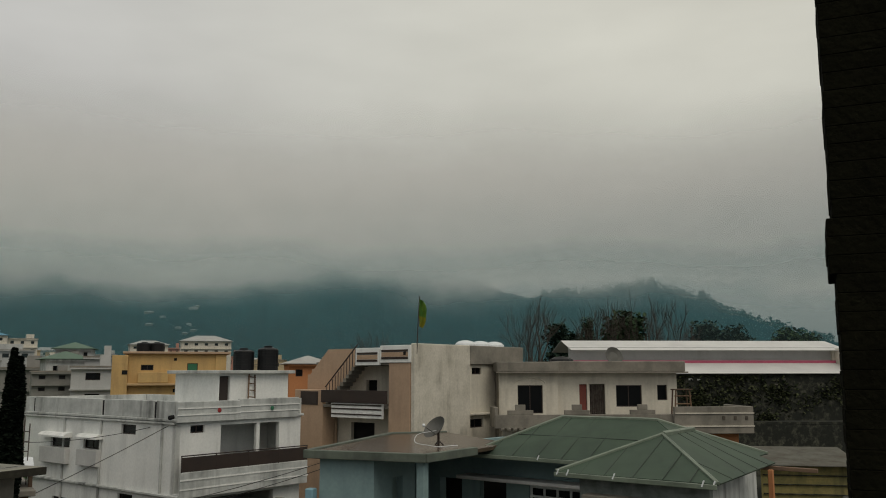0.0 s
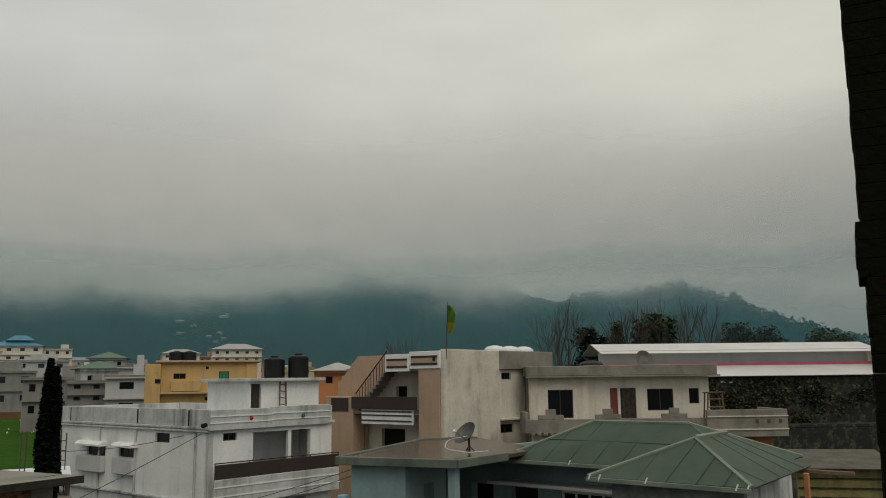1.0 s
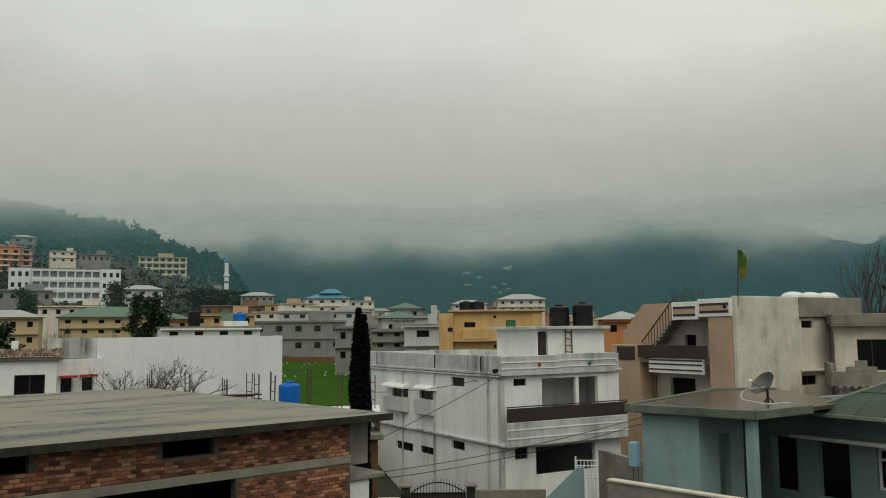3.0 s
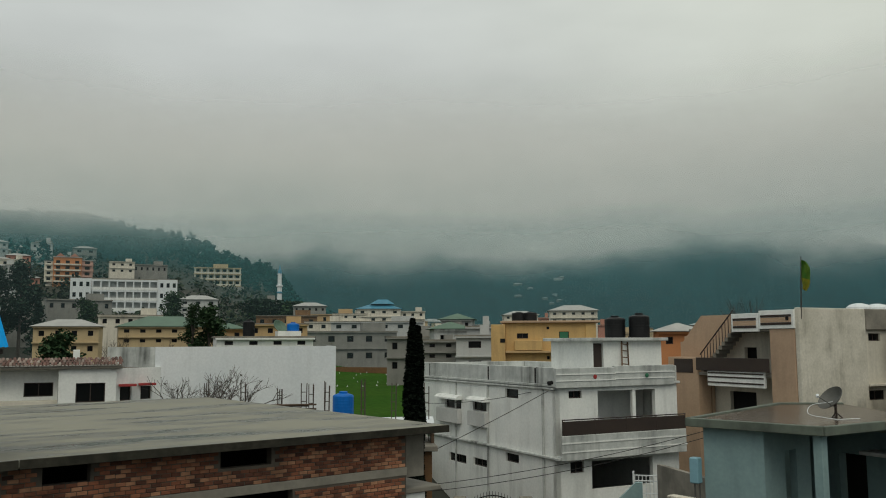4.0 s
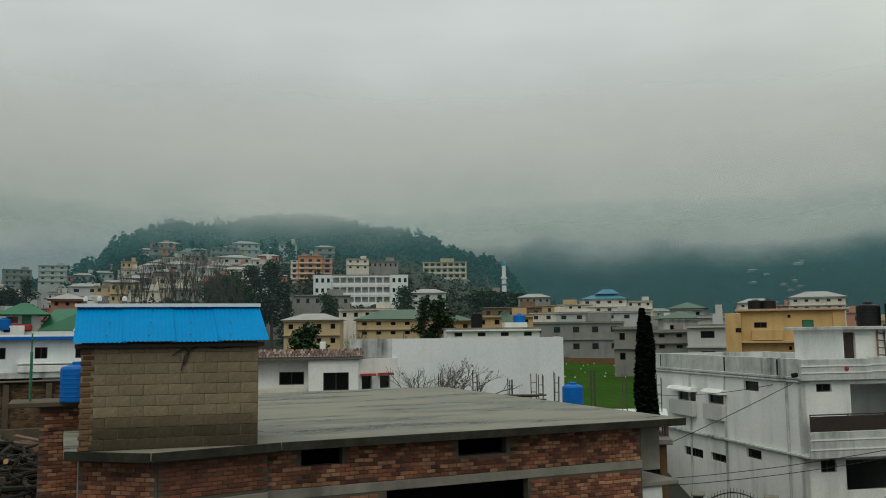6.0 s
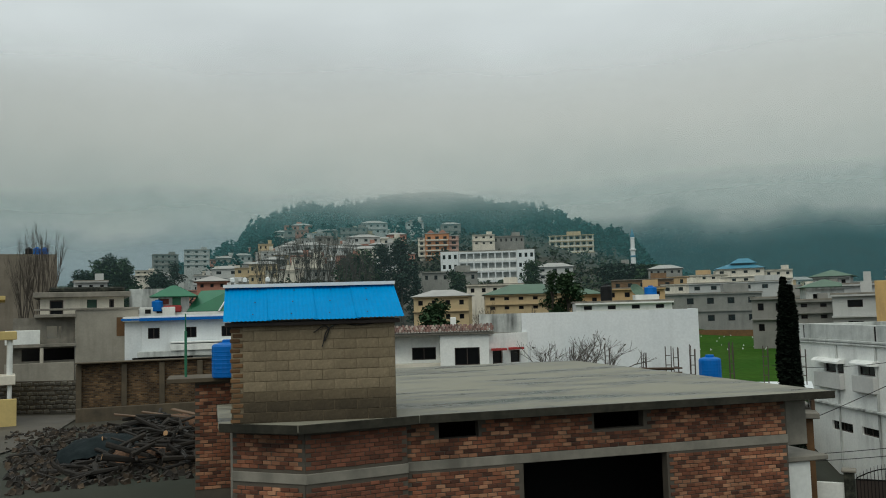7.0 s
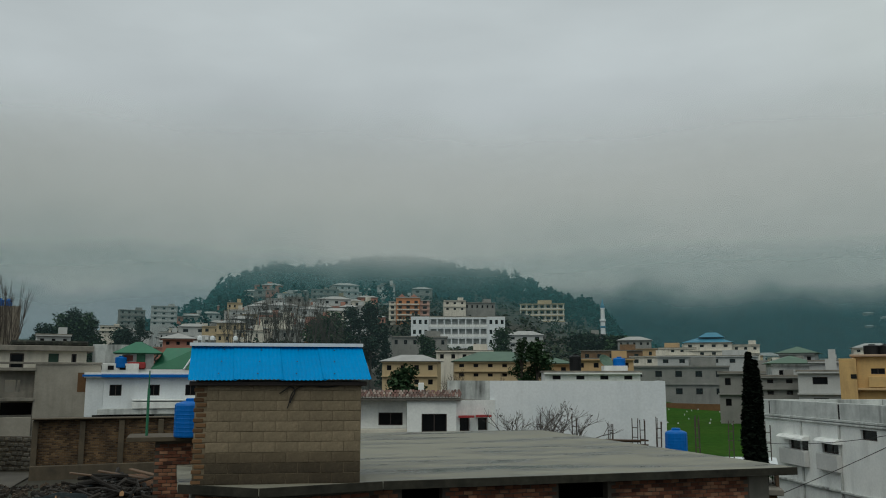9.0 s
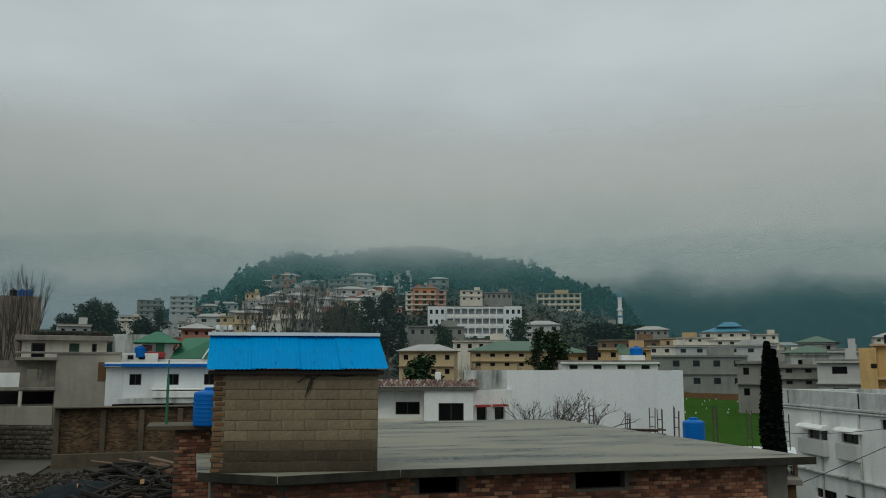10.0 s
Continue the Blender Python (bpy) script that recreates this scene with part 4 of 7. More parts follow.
    # walls
    g = 3.0
    wall(h, (-4.4, 1.4), (-0.8, 1.4), g, e, STONEBLUE, windows=[(0.65, 3.0, 4.25, 5.55, 4)], frame_mat=WHITE_CLEAN)
    wall(h, (-0.8, 1.62), (-2.3, 9.2), g, e, WHITE_GREY)
    wall(h, (-4.4, 5.2), (-4.4, 1.62), g, e, STONEBLUE)
    wall(h, (-13.5, 5.2), (-4.62, 5.2), g, e, GREYBLUE, windows=[(5.0, 7.1, 4.1, 5.36, 4)], gaps=[(1.2, 2.2, 3.6, 5.36), (3.0, 4.1, 3.6, 5.36)], frame_mat=WHITE_CLEAN)
    wall(h, (-13.5, 10.9), (-13.5, 5.42), g, e, GREYBLUE)
    # black sheet in place of the shade behind doors and window
    part("room_shade_sheet", box(-13.4, -5.0, 6.8, 6.9, g, e - 0.05, 0), BLACK, h)
    part("window_transom", box(-8.48, -6.42, 5.24, 5.3, 4.98, 5.05, 0), WHITE_CLEAN, h)
    part("canopy", box(-10.96, -5.2, 4.4, 5.198, 5.48, 5.6), WHITEMETAL, h, "pale strip canopy over the doors")
    part("window_hood", box(-4.1, -1.0, 0.95, 1.398, 5.75, 5.9), CONCRETE, h)
    part("side_post", box(-0.75, -0.62, 5.6, 5.73, g, e - 0.05, 0.01), ORANGE, h, "orange painted post under the eave")
    part("rafter", box(-1.4, 0.3, 6.6, 6.75, e - 0.16, e - 0.05, 0.01), WOOD, h, "projecting timber at the eave")
    return h


GREENDARK = surface("dark_green_sheet_joint", (0.024, 0.034, 0.026), (0.018, 0.026, 0.020), rough=0.7)
GREENCAP = surface("pale_green_trim", (0.20, 0.24, 0.185), (0.11, 0.14, 0.105), rough=0.5, scale=1.0)
STONEBLUE = surface("blue_grey_stone_cladding", (0.25, 0.28, 0.26), (0.13, 0.15, 0.14), scale=3.0, fine=8, bump=0.5, spot=0.5)
green_house()


RIMGREEN = surface("weathered_green_rim", (0.13, 0.155, 0.125), (0.07, 0.085, 0.07), scale=1.2, streak=0.6, streak_color=(0.04, 0.045, 0.04))
BROWNWET = surface("brown_wet_roof", (0.085, 0.058, 0.038), (0.05, 0.036, 0.026), rough=0.22, scale=0.8)


def porch():
    """Flat-roofed front room and open porch beside the green roof; plan in world axes."""
    h = thing("flat_roofed_porch", pose(0, 0, 0), "flat-roofed blue-grey room and porch with a wet concrete roof", "porch")
    part("roof_slab", prism([(-3.55, 26.6), (0.15, 25.05), (1.75, 27.35), (3.0, 29.5), (1.0, 35.0), (-1.2, 34.2)], 6.55, 6.7, 0.02), BROWNWET, h, "wet flat concrete roof")
    def rim(p, q):
        p, q = Vector((*p, 0)), Vector((*q, 0))
        d = (q - p)
        m = Matrix.Translation(p) @ Matrix.Rotation(math.atan2(d.y, d.x), 4, "Z")
        part("roof_rim", box(0, d.length, -0.06, 0.12, 6.5, 6.75, 0.015, m), RIMGREEN, h, "raised weathered green-grey roof rim")
    rim((-3.55, 26.6), (0.15, 25.05))
    rim((0.15, 25.05), (1.75, 27.35))
    rim((-1.2, 34.2), (-3.55, 26.6))
    rim((1.0, 35.0), (-1.2, 34.2))
    wall(h, (-3.1, 26.75), (-1.4, 26.05), 2.8, 6.54, GREYBLUE)
    wall(h, (-1.4, 26.05), (-0.2, 28.3), 2.8, 6.54, GREYBLUE, gaps=[(1.1, 1.75, 3.6, 5.85)])
    wall(h, (-0.9, 33.6), (-3.1, 26.75), 2.8, 6.54, GREYBLUE)
    part("column", box(-0.13, 0.13, -0.13, 0.13, 3.55, 6.53, 0.01, pose(0.05, 25.45, 0, 0, 0, 55)), GREYBLUE, h)
    part("porch_floor", prism([(-1.3, 26.1), (0.3, 25.1), (4.0, 25.5), (4.5, 28.5), (-0.2, 28.6)], 2.9, 3.6, 0.02), CONCRETE, h)
    return h


porch()

dish = thing("satellite_dish", pose(0.55, 28.6, 6.56, 0, 0, 10), "dull grey satellite dish on the flat wet roof", "satellite dish")
bm = bmesh.new()
rings = []
for j in range(7):
    r = 0.43 * j / 6
    rings.append([bm.verts.new((r * math.cos(k * math.pi / 12), r * math.sin(k * math.pi / 12), 0.2 * (r / 0.43) ** 2)) for k in range(24)])
for a_, b_ in zip(rings, rings[1:]):
    for k in range(24):
        bm.faces.new([a_[k], a_[(k + 1) % 24], b_[(k + 1) % 24], b_[k]])
bmesh.ops.remove_doubles(bm, verts=bm.verts, dist=0.001)
bmesh.ops.solidify(bm, geom=bm.faces, thickness=0.012)
part("reflector", bm, METAL, dish, "dull grey bowl").matrix_basis = pose(0, 0, 0.62, 50, 0, -62)
part("mast", tube((0.05, 0.1, 0), (0.03, 0.03, 0.6), 0.04), BROWN, dish)
for a in range(3):
    part("foot", tube((0.05, 0.1, 0.3), (0.05 + 0.3 * math.cos(a * 2.1), 0.1 + 0.3 * math.sin(a * 2.1), 0.01), 0.02), BROWN, dish)
part("feed_arm", tube((0.0, -0.02, 0.45), (-0.52, -0.32, 0.80), 0.014), METAL, dish)
part("feed", lathe([(0.04, 0), (0.05, 0.1), (0.02, 0.12)], 10), WHITE_CLEAN, dish).matrix_basis = pose(-0.52, -0.32, 0.78, -60)


def cable(name, pts, r, mat, label):
    cu = bpy.data.curves.new(name, "CURVE")
    cu.dimensions, cu.bevel_depth, cu.bevel_resolution = "3D", r, 1
    sp = cu.splines.new("BEZIER")
    sp.bezier_points.add(len(pts) - 1)
    for b, p in zip(sp.bezier_points, pts):
        b.co = p
        b.handle_left_type = b.handle_right_type = "AUTO"
    cu.materials.append(mat)
    return tagged(new(name, cu), label, "cable")


cable("dish_cable", [(0.5, 28.4, 7.2), (-0.2, 28.5, 6.95), (0.3, 28.0, 6.74), (1.2, 28.2, 6.73)], 0.011, WHITE_CLEAN, "white cable looping over the flat roof")

PALEBLUE = surface("pale_blue_enamel", (0.22, 0.40, 0.48), (0.19, 0.35, 0.42), rough=0.5)
meter = thing("meter_box", pose(-3.28, 26.78, 4.85, 0, 0, -22), "pale blue metal meter box on the blue-grey wall", "meter box")
part("box", box(-0.14, 0.14, -0.3, -0.02, 0, 0.75, 0.03), PALEBLUE, meter)
part("conduit", tube((-0.08, -0.1, -0.7), (-0.08, -0.1, 0), 0.02), METAL, meter)
part("conduit", tube((0.08, -0.1, -0.7), (0.08, -0.1, 0), 0.02), METAL, meter)

for x, y, r in ((5.6, 24.6, 0.3), (6.3, 23.4, 0.42), (5.0, 25.6, 0.3)):
    pl = thing("potted_plant", pose(x, y, 3.6), "green potted plant beside the house wall", "plant", "potted plants")
    part("pot", lathe([(0.13, 0), (0.19, 0.3), (0.21, 0.32), (0.17, 0.3)], 12), TAN, pl)
    part("stem", tube((0, 0, 0.25), (0, 0, 0.7), 0.02), BARK, pl)
    bm = bmesh.new()
    for k in range(90):
        v = Vector((random.gauss(0, 0.5), random.gauss(0, 0.5), random.gauss(0, 0.5))) * r
        q = Euler((random.uniform(0, 6), random.uniform(0, 6), random.uniform(0, 6))).to_matrix().to_4x4()
        m = Matrix.Translation(v + Vector((0, 0, 0.8))) @ q
        vs = [bm.verts.new(m @ Vector(c)) for c in ((0, -0.03, 0), (0.1, 0, 0.01), (0, 0.03, 0), (-0.1, 0, 0))]
        bm.faces.new(vs)
    part("leaves", bm, LEAF, pl)


# ---- compound walls, gates before the white house ----
def compound():
    w = thing("compound_wall", pose(0, 0, 0), "weathered grey compound wall with a ribbed coping", "wall")
    wall(w, (-4.03, 25.69), (0.9, 22.92), 0.8, 4.55, CONCRETE, thick=0.2)
    wall(w, (-5.3, 31.9), (-3.37, 29.31), 0.8, 4.6, CONCRETE, thick=0.2)
    bm = bmesh.new()
    for k in range(64):
        f = (k + 0.5) / 64
        x, y = -4.03 + 4.93 * f, 25.69 - 2.77 * f
        add_tube(bm, (x - 0.03, y - 0.05, 4.59), (x + 0.13, y + 0.22, 4.59), 0.036, seg=6)
    part("coping", bm, CREAM, w, "pale ribbed coping")
    return w


compound()
w2 = thing("garden_wall", pose(-12.3, 30.6, 0, 0, 0, 20), "low grey compound wall in front of the white house", "wall")
wall(w2, (2.55, 0), (5.2, 0), 0.7, 2.95, CONCRETE, thick=0.2)
wall(w2, (-3.5, 0), (-0.25, 0), 0.7, 2.7, WHITE, thick=0.2)
for x in (-0.15, 2.35):
    part("gate_pillar", box(x - 0.17, x + 0.17, -0.1, 0.3, 0.7, 3.1, 0.03), MOSSY, w2)
    part("pillar_cap", box(x - 0.24, x + 0.24, -0.17, 0.37, 3.1, 3.2, 0.03), CONCRETE, w2)
gate = thing("iron_gate", pose(-12.3, 30.6, 0, 0, 0, 20), "black iron gate with an arched row of spikes", "gate")
for k in range(19):
    x = 0.08 + k * 0.112
    z = 3.02 + 0.40 * math.sin(math.pi * k / 18)
    part("spike", tube((x, 0.1, 2.0), (x, 0.1, z), 0.018, 0.008, 5), BLACK, gate)
part("sheet", box(0.05, 2.15, 0.11, 0.14, 0.75, 2.85, 0), BROWN, gate)
bm = bmesh.new()
for k in range(12):
    a, b = math.pi * k / 12, math.pi * (k + 1) / 12
    add_tube(bm, (0.08 + 2.02 * k / 12, 0.1, 2.9 + 0.36 * math.sin(a)), (0.08 + 2.02 * (k + 1) / 12, 0.1, 2.9 + 0.36 * math.sin(b)), 0.022, seg=5)
part("arch_bar", bm, BLACK, gate)
part("top_bar", tube((0.05, 0.1, 2.86), (2.15, 0.1, 2.86), 0.025), BLACK, gate)
g2 = thing("white_gate", pose(-6.25, 32.4, 0, 0, 0, 10), "white painted metal lattice gate", "gate")
for k in range(9):
    part("bar", tube((0.05 + k * 0.135, 0, 2.7), (0.05 + k * 0.135, 0, 4.12), 0.018, seg=5), WHITE_CLEAN, g2)
for z in (2.8, 3.45, 3.9, 4.1):
    part("cross_bar", tube((0, 0, z), (1.2, 0, z), 0.02, seg=5), WHITE_CLEAN, g2)
for x in (0, 1.2):
    part("post", tube((x, 0, 0.8), (x, 0, 4.25), 0.035), WHITE_CLEAN, g2)
ramp = thing("stair_wall", pose(-6.92, 30.22, 0, 0, 0, 12), "sloping pale green stair wall", "wall")
part("slope", profile([(-1.2, 0.7), (-1.2, 1.9), (1.13, 4.16), (1.35, 4.16), (1.35, 0.7)], -0.1, 0.1), GREYBLUE, ramp)

LINE = surface("black_cable", (0.015, 0.015, 0.015), (0.02, 0.02, 0.02), bump=0)
def wire(p, q, sag, n=5):
    p, q = Vector(p), Vector(q)
    pts = [p.lerp(q, i / n) - Vector((0, 0, sag * 4 * (i / n) * (1 - i / n))) for i in range(n + 1)]
    return cable("power_line", pts, 0.014, LINE, "thin black overhead power line sagging between houses")
wire((-10.3, 35.4, 6.95), (-16.3, 30.5, 3.6), 0.1)
wire((-11.5, 37.0, 6.8), (-19.5, 40.0, 6.0), 0.25)
wire((-3.5, 36.0, 5.6), (-17.0, 31.5, 3.0), 0.35)
wire((-3.6, 36.2, 5.3), (-17.0, 31.3, 2.8), 0.4)

# ---- the brick house with the flat roof ----
BRICK_MESH = mesh_of("brick", box(-0.088, 0.088, -0.014, 0.02, -0.033, 0.033, 0.006), BRICK)
BRICK_OCHRE = mesh_of("brick", box(-0.088, 0.088, -0.014, 0.02, -0.033, 0.033, 0.006), BRICKWALL)


def brick_wall(parent, p0, p1, z0, z1, holes=(), singles=False, lay_from=None, mesh=BRICK_MESH, thick=0.22):
    """Mortar core with courses of bricks standing a little proud of it; single bricks near the eye, one joined mesh elsewhere."""
    core = part("wall", wall_bm(p0, p1, z0, z1, thick, holes), MORTAR, parent)
    a, b = Vector((*p0, 0)), Vector((*p1, 0))
    ln = (b - a).length
    m = Matrix.Translation(a) @ Matrix.Rotation(math.atan2(b.y - a.y, b.x - a.x), 4, "Z")
    verts, faces = [], []
    base = [v.co.copy() for v in mesh.vertices]
    polys = [tuple(p.vertices) for p in mesh.polygons]
    lo = z0 if lay_from is None else lay_from
    rows = int((z1 - lo) / 0.078)
    for j in range(rows):
        z = lo + 0.039 + j * 0.078
        n = int(ln / 0.188)
        for i in range(n + 1):
            s = 0.094 + i * 0.188 - (0.094 if j % 2 else 0)
            if s < 0.09 or s > ln - 0.09 or any(h[0] - 0.1 < s < h[1] + 0.1 and h[2] - 0.03 < z < h[3] + 0.03 for h in holes):
                continue
            q = m @ pose(s + random.uniform(-0.006, 0.006), random.uniform(-0.007, 0.006), z + random.uniform(-0.005, 0.005), 0, random.uniform(-1.5, 1.5), random.uniform(-1.5, 1.5))
            if singles:
                ob = new("brick", mesh)
                ob.parent = core
                ob.matrix_basis = q
            else:
                k = len(verts)
                verts += [q @ v for v in base]
                faces += [tuple(k + i2 for i2 in f) for f in polys]
    if verts:
        me = bpy.data.meshes.new("brickwork")
        me.from_pydata(verts, [], faces)
        me.materials.append(ISLAND_BRICK if mesh is BRICK_MESH else ISLAND_OCHRE)
        ob = new("brickwork", me)
        ob.parent = core
        ob["kind"] = "stuff"
    return core


def island(name, a, b_, c):
    """Fired clay, each piece its own shade."""
    m, n, l, b = shader(name)
    geo = n.new("ShaderNodeNewGeometry")
    ramp = n.new("ShaderNodeValToRGB")
    ramp.color_ramp.elements[0].color, ramp.color_ramp.elements[1].color = (*a, 1), (*b_, 1)
    e = ramp.color_ramp.elements.new(0.55)
    e.color = (*c, 1)
    l.new(geo.outputs["Random Per Island"], ramp.inputs["Fac"])
    tc = n.new("ShaderNodeTexCoord")
    no = n.new("ShaderNodeTexNoise")
    no.inputs["Scale"].default_value, no.inputs["Detail"].default_value = 1.6, 6.0
    l.new(tc.outputs["Object"], no.inputs["Vector"])
    rg = n.new("ShaderNodeMapRange")
    rg.inputs["From Min"].default_value, rg.inputs["From Max"].default_value = 0.3, 0.7
    rg.inputs["To Min"].default_value, rg.inputs["To Max"].default_value = 0.45, 1.25
    l.new(no.outputs["Fac"], rg.inputs["Value"])
    mx = n.new("ShaderNodeMix")
    mx.data_type, mx.blend_type = "RGBA", "MULTIPLY"
    mx.inputs["Factor"].default_value = 1.0
    l.new(ramp.outputs["Color"], mx.inputs["A"])
    l.new(rg.outputs["Result"], mx.inputs["B"])
    l.new(mx.outputs["Result"], b.inputs["Base Color"])
    b.inputs["Roughness"].default_value = 0.9
    return m


ISLAND_BRICK = island("mixed_red_bricks", (0.07, 0.028, 0.017), (0.42, 0.22, 0.125), (0.25, 0.092, 0.048))
ISLAND_RUBBLE = island("wet_dark_rubble", (0.012, 0.010, 0.008), (0.085, 0.058, 0.036), (0.030, 0.023, 0.017))
ISLAND_OCHRE = island("mixed_ochre_bricks", (0.050, 0.030, 0.015), (0.19, 0.118, 0.056), (0.118, 0.070, 0.032))


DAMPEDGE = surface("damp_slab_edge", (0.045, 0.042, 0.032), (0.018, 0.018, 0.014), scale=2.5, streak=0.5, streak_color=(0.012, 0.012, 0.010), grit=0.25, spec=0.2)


def brick_house():
    h = thing("brick_house", pose(-7.95, 18.75, 0, 0, 0, 61.5), "unplastered red brick house with a wet flat concrete roof", "house")
    part("roof_slab", prism([(0, 0), (0, 14.0), (-13.0, 14.0), (-12.85, 0.6), (-11.5, -0.4), (-9.2, 0.02)], 6.95, 7.09, 0.015), WETSLAB, h, "wet concrete roof slab with dark puddles")
    rim = [(-12.85, 0.6), (-11.5, -0.4), (-9.2, 0.02), (0.0, 0.0)]
    for (ax, ay), (bx, by) in zip(rim, rim[1:]):
        d = math.hypot(bx - ax, by - ay)
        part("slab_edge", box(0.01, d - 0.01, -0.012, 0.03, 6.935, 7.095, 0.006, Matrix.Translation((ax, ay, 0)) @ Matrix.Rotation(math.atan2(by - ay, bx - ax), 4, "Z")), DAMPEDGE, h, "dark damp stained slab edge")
    brick_wall(h, (-9.4, 0.35), (-1.0, 0.35), 1.0, 6.94, holes=[(3.9, 5.0, 6.56, 6.94), (0.65, 1.45, 6.58, 6.94), (2.35, 5.5, 3.9, 6.0), (0.05, 8.4, 6.0, 6.19)], lay_from=4.4)
    brick_wall(h, (-11.35, -0.12), (-9.4, 0.25), 1.0, 6.94, holes=[(0.0, 2.1, 6.0, 6.19)], singles=True, lay_from=5.0)
    brick_wall(h, (-12.6, 0.82), (-11.36, -0.1), 1.0, 6.94, holes=[(0.0, 1.7, 6.0, 6.19)], lay_from=5.0)
    part("lintel", box(-9.38, -0.98, 0.34, 0.56, 6.002, 6.188, 0.01), CONCRETE, h, "grey concrete lintel band")
    part("lintel", box(0, 2.0, -0.02, 0.2, 6.002, 6.188, 0.01, Matrix.Translation((-11.35, -0.12, 0)) @ Matrix.Rotation(math.atan2(0.37, 1.95), 4, "Z")), CONCRETE, h, "grey concrete lintel band")
    part("lintel", box(0, 1.6, -0.02, 0.2, 6.002, 6.188, 0.01, Matrix.Translation((-12.6, 0.82, 0)) @ Matrix.Rotation(math.atan2(-0.92, 1.24), 4, "Z")), CONCRETE, h, "grey concrete lintel band")
    wall(h, (-1.0, 0.58), (-1.0, 13.6), 1.0, 6.94, CONCRETE)
    wall(h, (-1.0, 13.8), (-12.6, 13.8), 1.0, 6.94, CONCRETE)
    wall(h, (-12.6, 13.6), (-12.6, 1.0), 1.0, 6.94, CONCRETE)
    part("corner_post", box(-0.98, -0.3, 0.6, 1.0, 5.9, 6.93, 0.01), CONCRETE, h)
    part("side_ledge", box(-0.98, 0.3, 0.7, 3.0, 5.5, 5.62), CONCRETE, h)
    part("side_porch", box(-0.98, -0.1, 0.8, 2.8, 1.0, 5.49), WHITE, h)
    # black sheet as the unlit inside seen through the brick openings
    part("room_shade_sheet", box(-9.2, -1.3, 3.0, 3.1, 1.0, 6.9, 0), BLACK, h)
    return h


brick_house()

# the block hut on that roof
BLOCK_DAMP = surface("damp_concrete_block", (0.080, 0.062, 0.039), (0.036, 0.029, 0.019), rough=0.85, scale=1.3, fine=14.0, vary=0.12, bump=0.5, grit=0.2, spec=0.3)
BLOCKJOINT = surface("block_mortar", (0.205, 0.165, 0.108), (0.12, 0.096, 0.064), scale=1.4, spec=0.2)
hut = thing("block_hut", pose(-12.52, 10.25, 7.09, 0, 0, 53), "small concrete block hut with a bright blue corrugated roof", "hut")
BLOCK_MESH = mesh_of("block", box(-0.203, 0.203, -0.010, 0.03, -0.089, 0.089, 0.005), BLOCK)
BLOCK_MESH_D = mesh_of("block", box(-0.203, 0.203, -0.010, 0.03, -0.089, 0.089, 0.005), BLOCK_DAMP)
BLOCK_MESH_M = mesh_of("block", box(-0.203, 0.203, -0.010, 0.03, -0.089, 0.089, 0.005), surface("half_damp_block", (0.15, 0.118, 0.076), (0.085, 0.068, 0.045), rough=0.9, scale=1.1, fine=14.0, vary=0.12, bump=0.5, grit=0.2, spec=0.2))
hw = part("front_wall", wall_bm((-3.0, 0), (0, 0), 0, 1.86, 0.2), BLOCKJOINT, hut)
for j in range(10):
    for i in range(9):
        x = -3.0 + 0.205 + i * 0.413 - (0.2 if j % 2 else 0)
        if not -2.8 < x < -0.19:
            continue
        ob = new("block", BLOCK_MESH_D if j < 2 else BLOCK_MESH_M if j == 2 else BLOCK_MESH)
        ob.parent = hw
        ob.matrix_basis = pose(x, random.uniform(-0.005, 0.004), 0.1 + j * 0.185, 0, random.uniform(-0.5, 0.5), random.uniform(-0.6, 0.6))
for j in range(10):
    ob = new("block", BLOCK_MESH_D if j < 2 else BLOCK_MESH_M if j == 2 else BLOCK_MESH)
    ob.parent = hw
    ob.matrix_basis = pose(-0.155 if j % 2 else -0.055, 0.001, 0.1 + j * 0.185) @ Matrix.Diagonal((0.72 if j % 2 else 0.25, 1, 1, 1))
for j in range(20):
    ob = new("brick", BRICK_OCHRE)
    ob.parent = hw
    ob.matrix_basis = pose(-2.93 + (0.05 if j % 2 else 0), -0.002, 0.05 + j * 0.091)
wall(hut, (-3.0, 2.3), (-3.0, 0.21), 0, 1.86, BLOCK, thick=0.2)
wall(hut, (0, 0.21), (0, 2.3), 0, 1.86, BLOCK, thick=0.2)
wall(hut, (-0.21, 2.3), (-2.79, 2.3), 0, 1.86, BLOCK, thick=0.2)


def corrugated(x0, x1, y0, z0, y1, z1, pitch=0.076, amp=0.006, skew=-0.13):
    n = int((x1 - x0) / pitch * 6)
    bm = bmesh.new()
    rows = []
    for f in (0.0, 0.34, 0.67, 1.0):
        rows.append([bm.verts.new((x0 + (x1 - x0) * i / n + skew * f, y0 + (y1 - y0) * f, z0 + (z1 - z0) * f + amp * math.sin(i * math.pi / 3) - 0.012 * math.sin(f * math.pi) * math.sin(i * 0.02 + 1))) for i in range(n + 1)])
    for a, b in zip(rows, rows[1:]):
        for i in range(n):
            bm.faces.new([a[i], a[i + 1], b[i + 1], b[i]])
    return bm


for k in range(4):
    x0 = -3.11 + k * 0.805
    part("roof_sheet", corrugated(x0, x0 + 0.87, -0.22, 1.86 + 0.016 * (k % 2), 1.0, 2.51 + 0.016 * (k % 2)), BLUEROOF, hut, "bright blue corrugated sheet")
    part("roof_sheet", corrugated(x0, x0 + 0.87, 2.5, 1.86 + 0.016 * (k % 2), 1.0, 2.51 + 0.016 * (k % 2)), BLUEROOF, hut, "bright blue corrugated sheet")
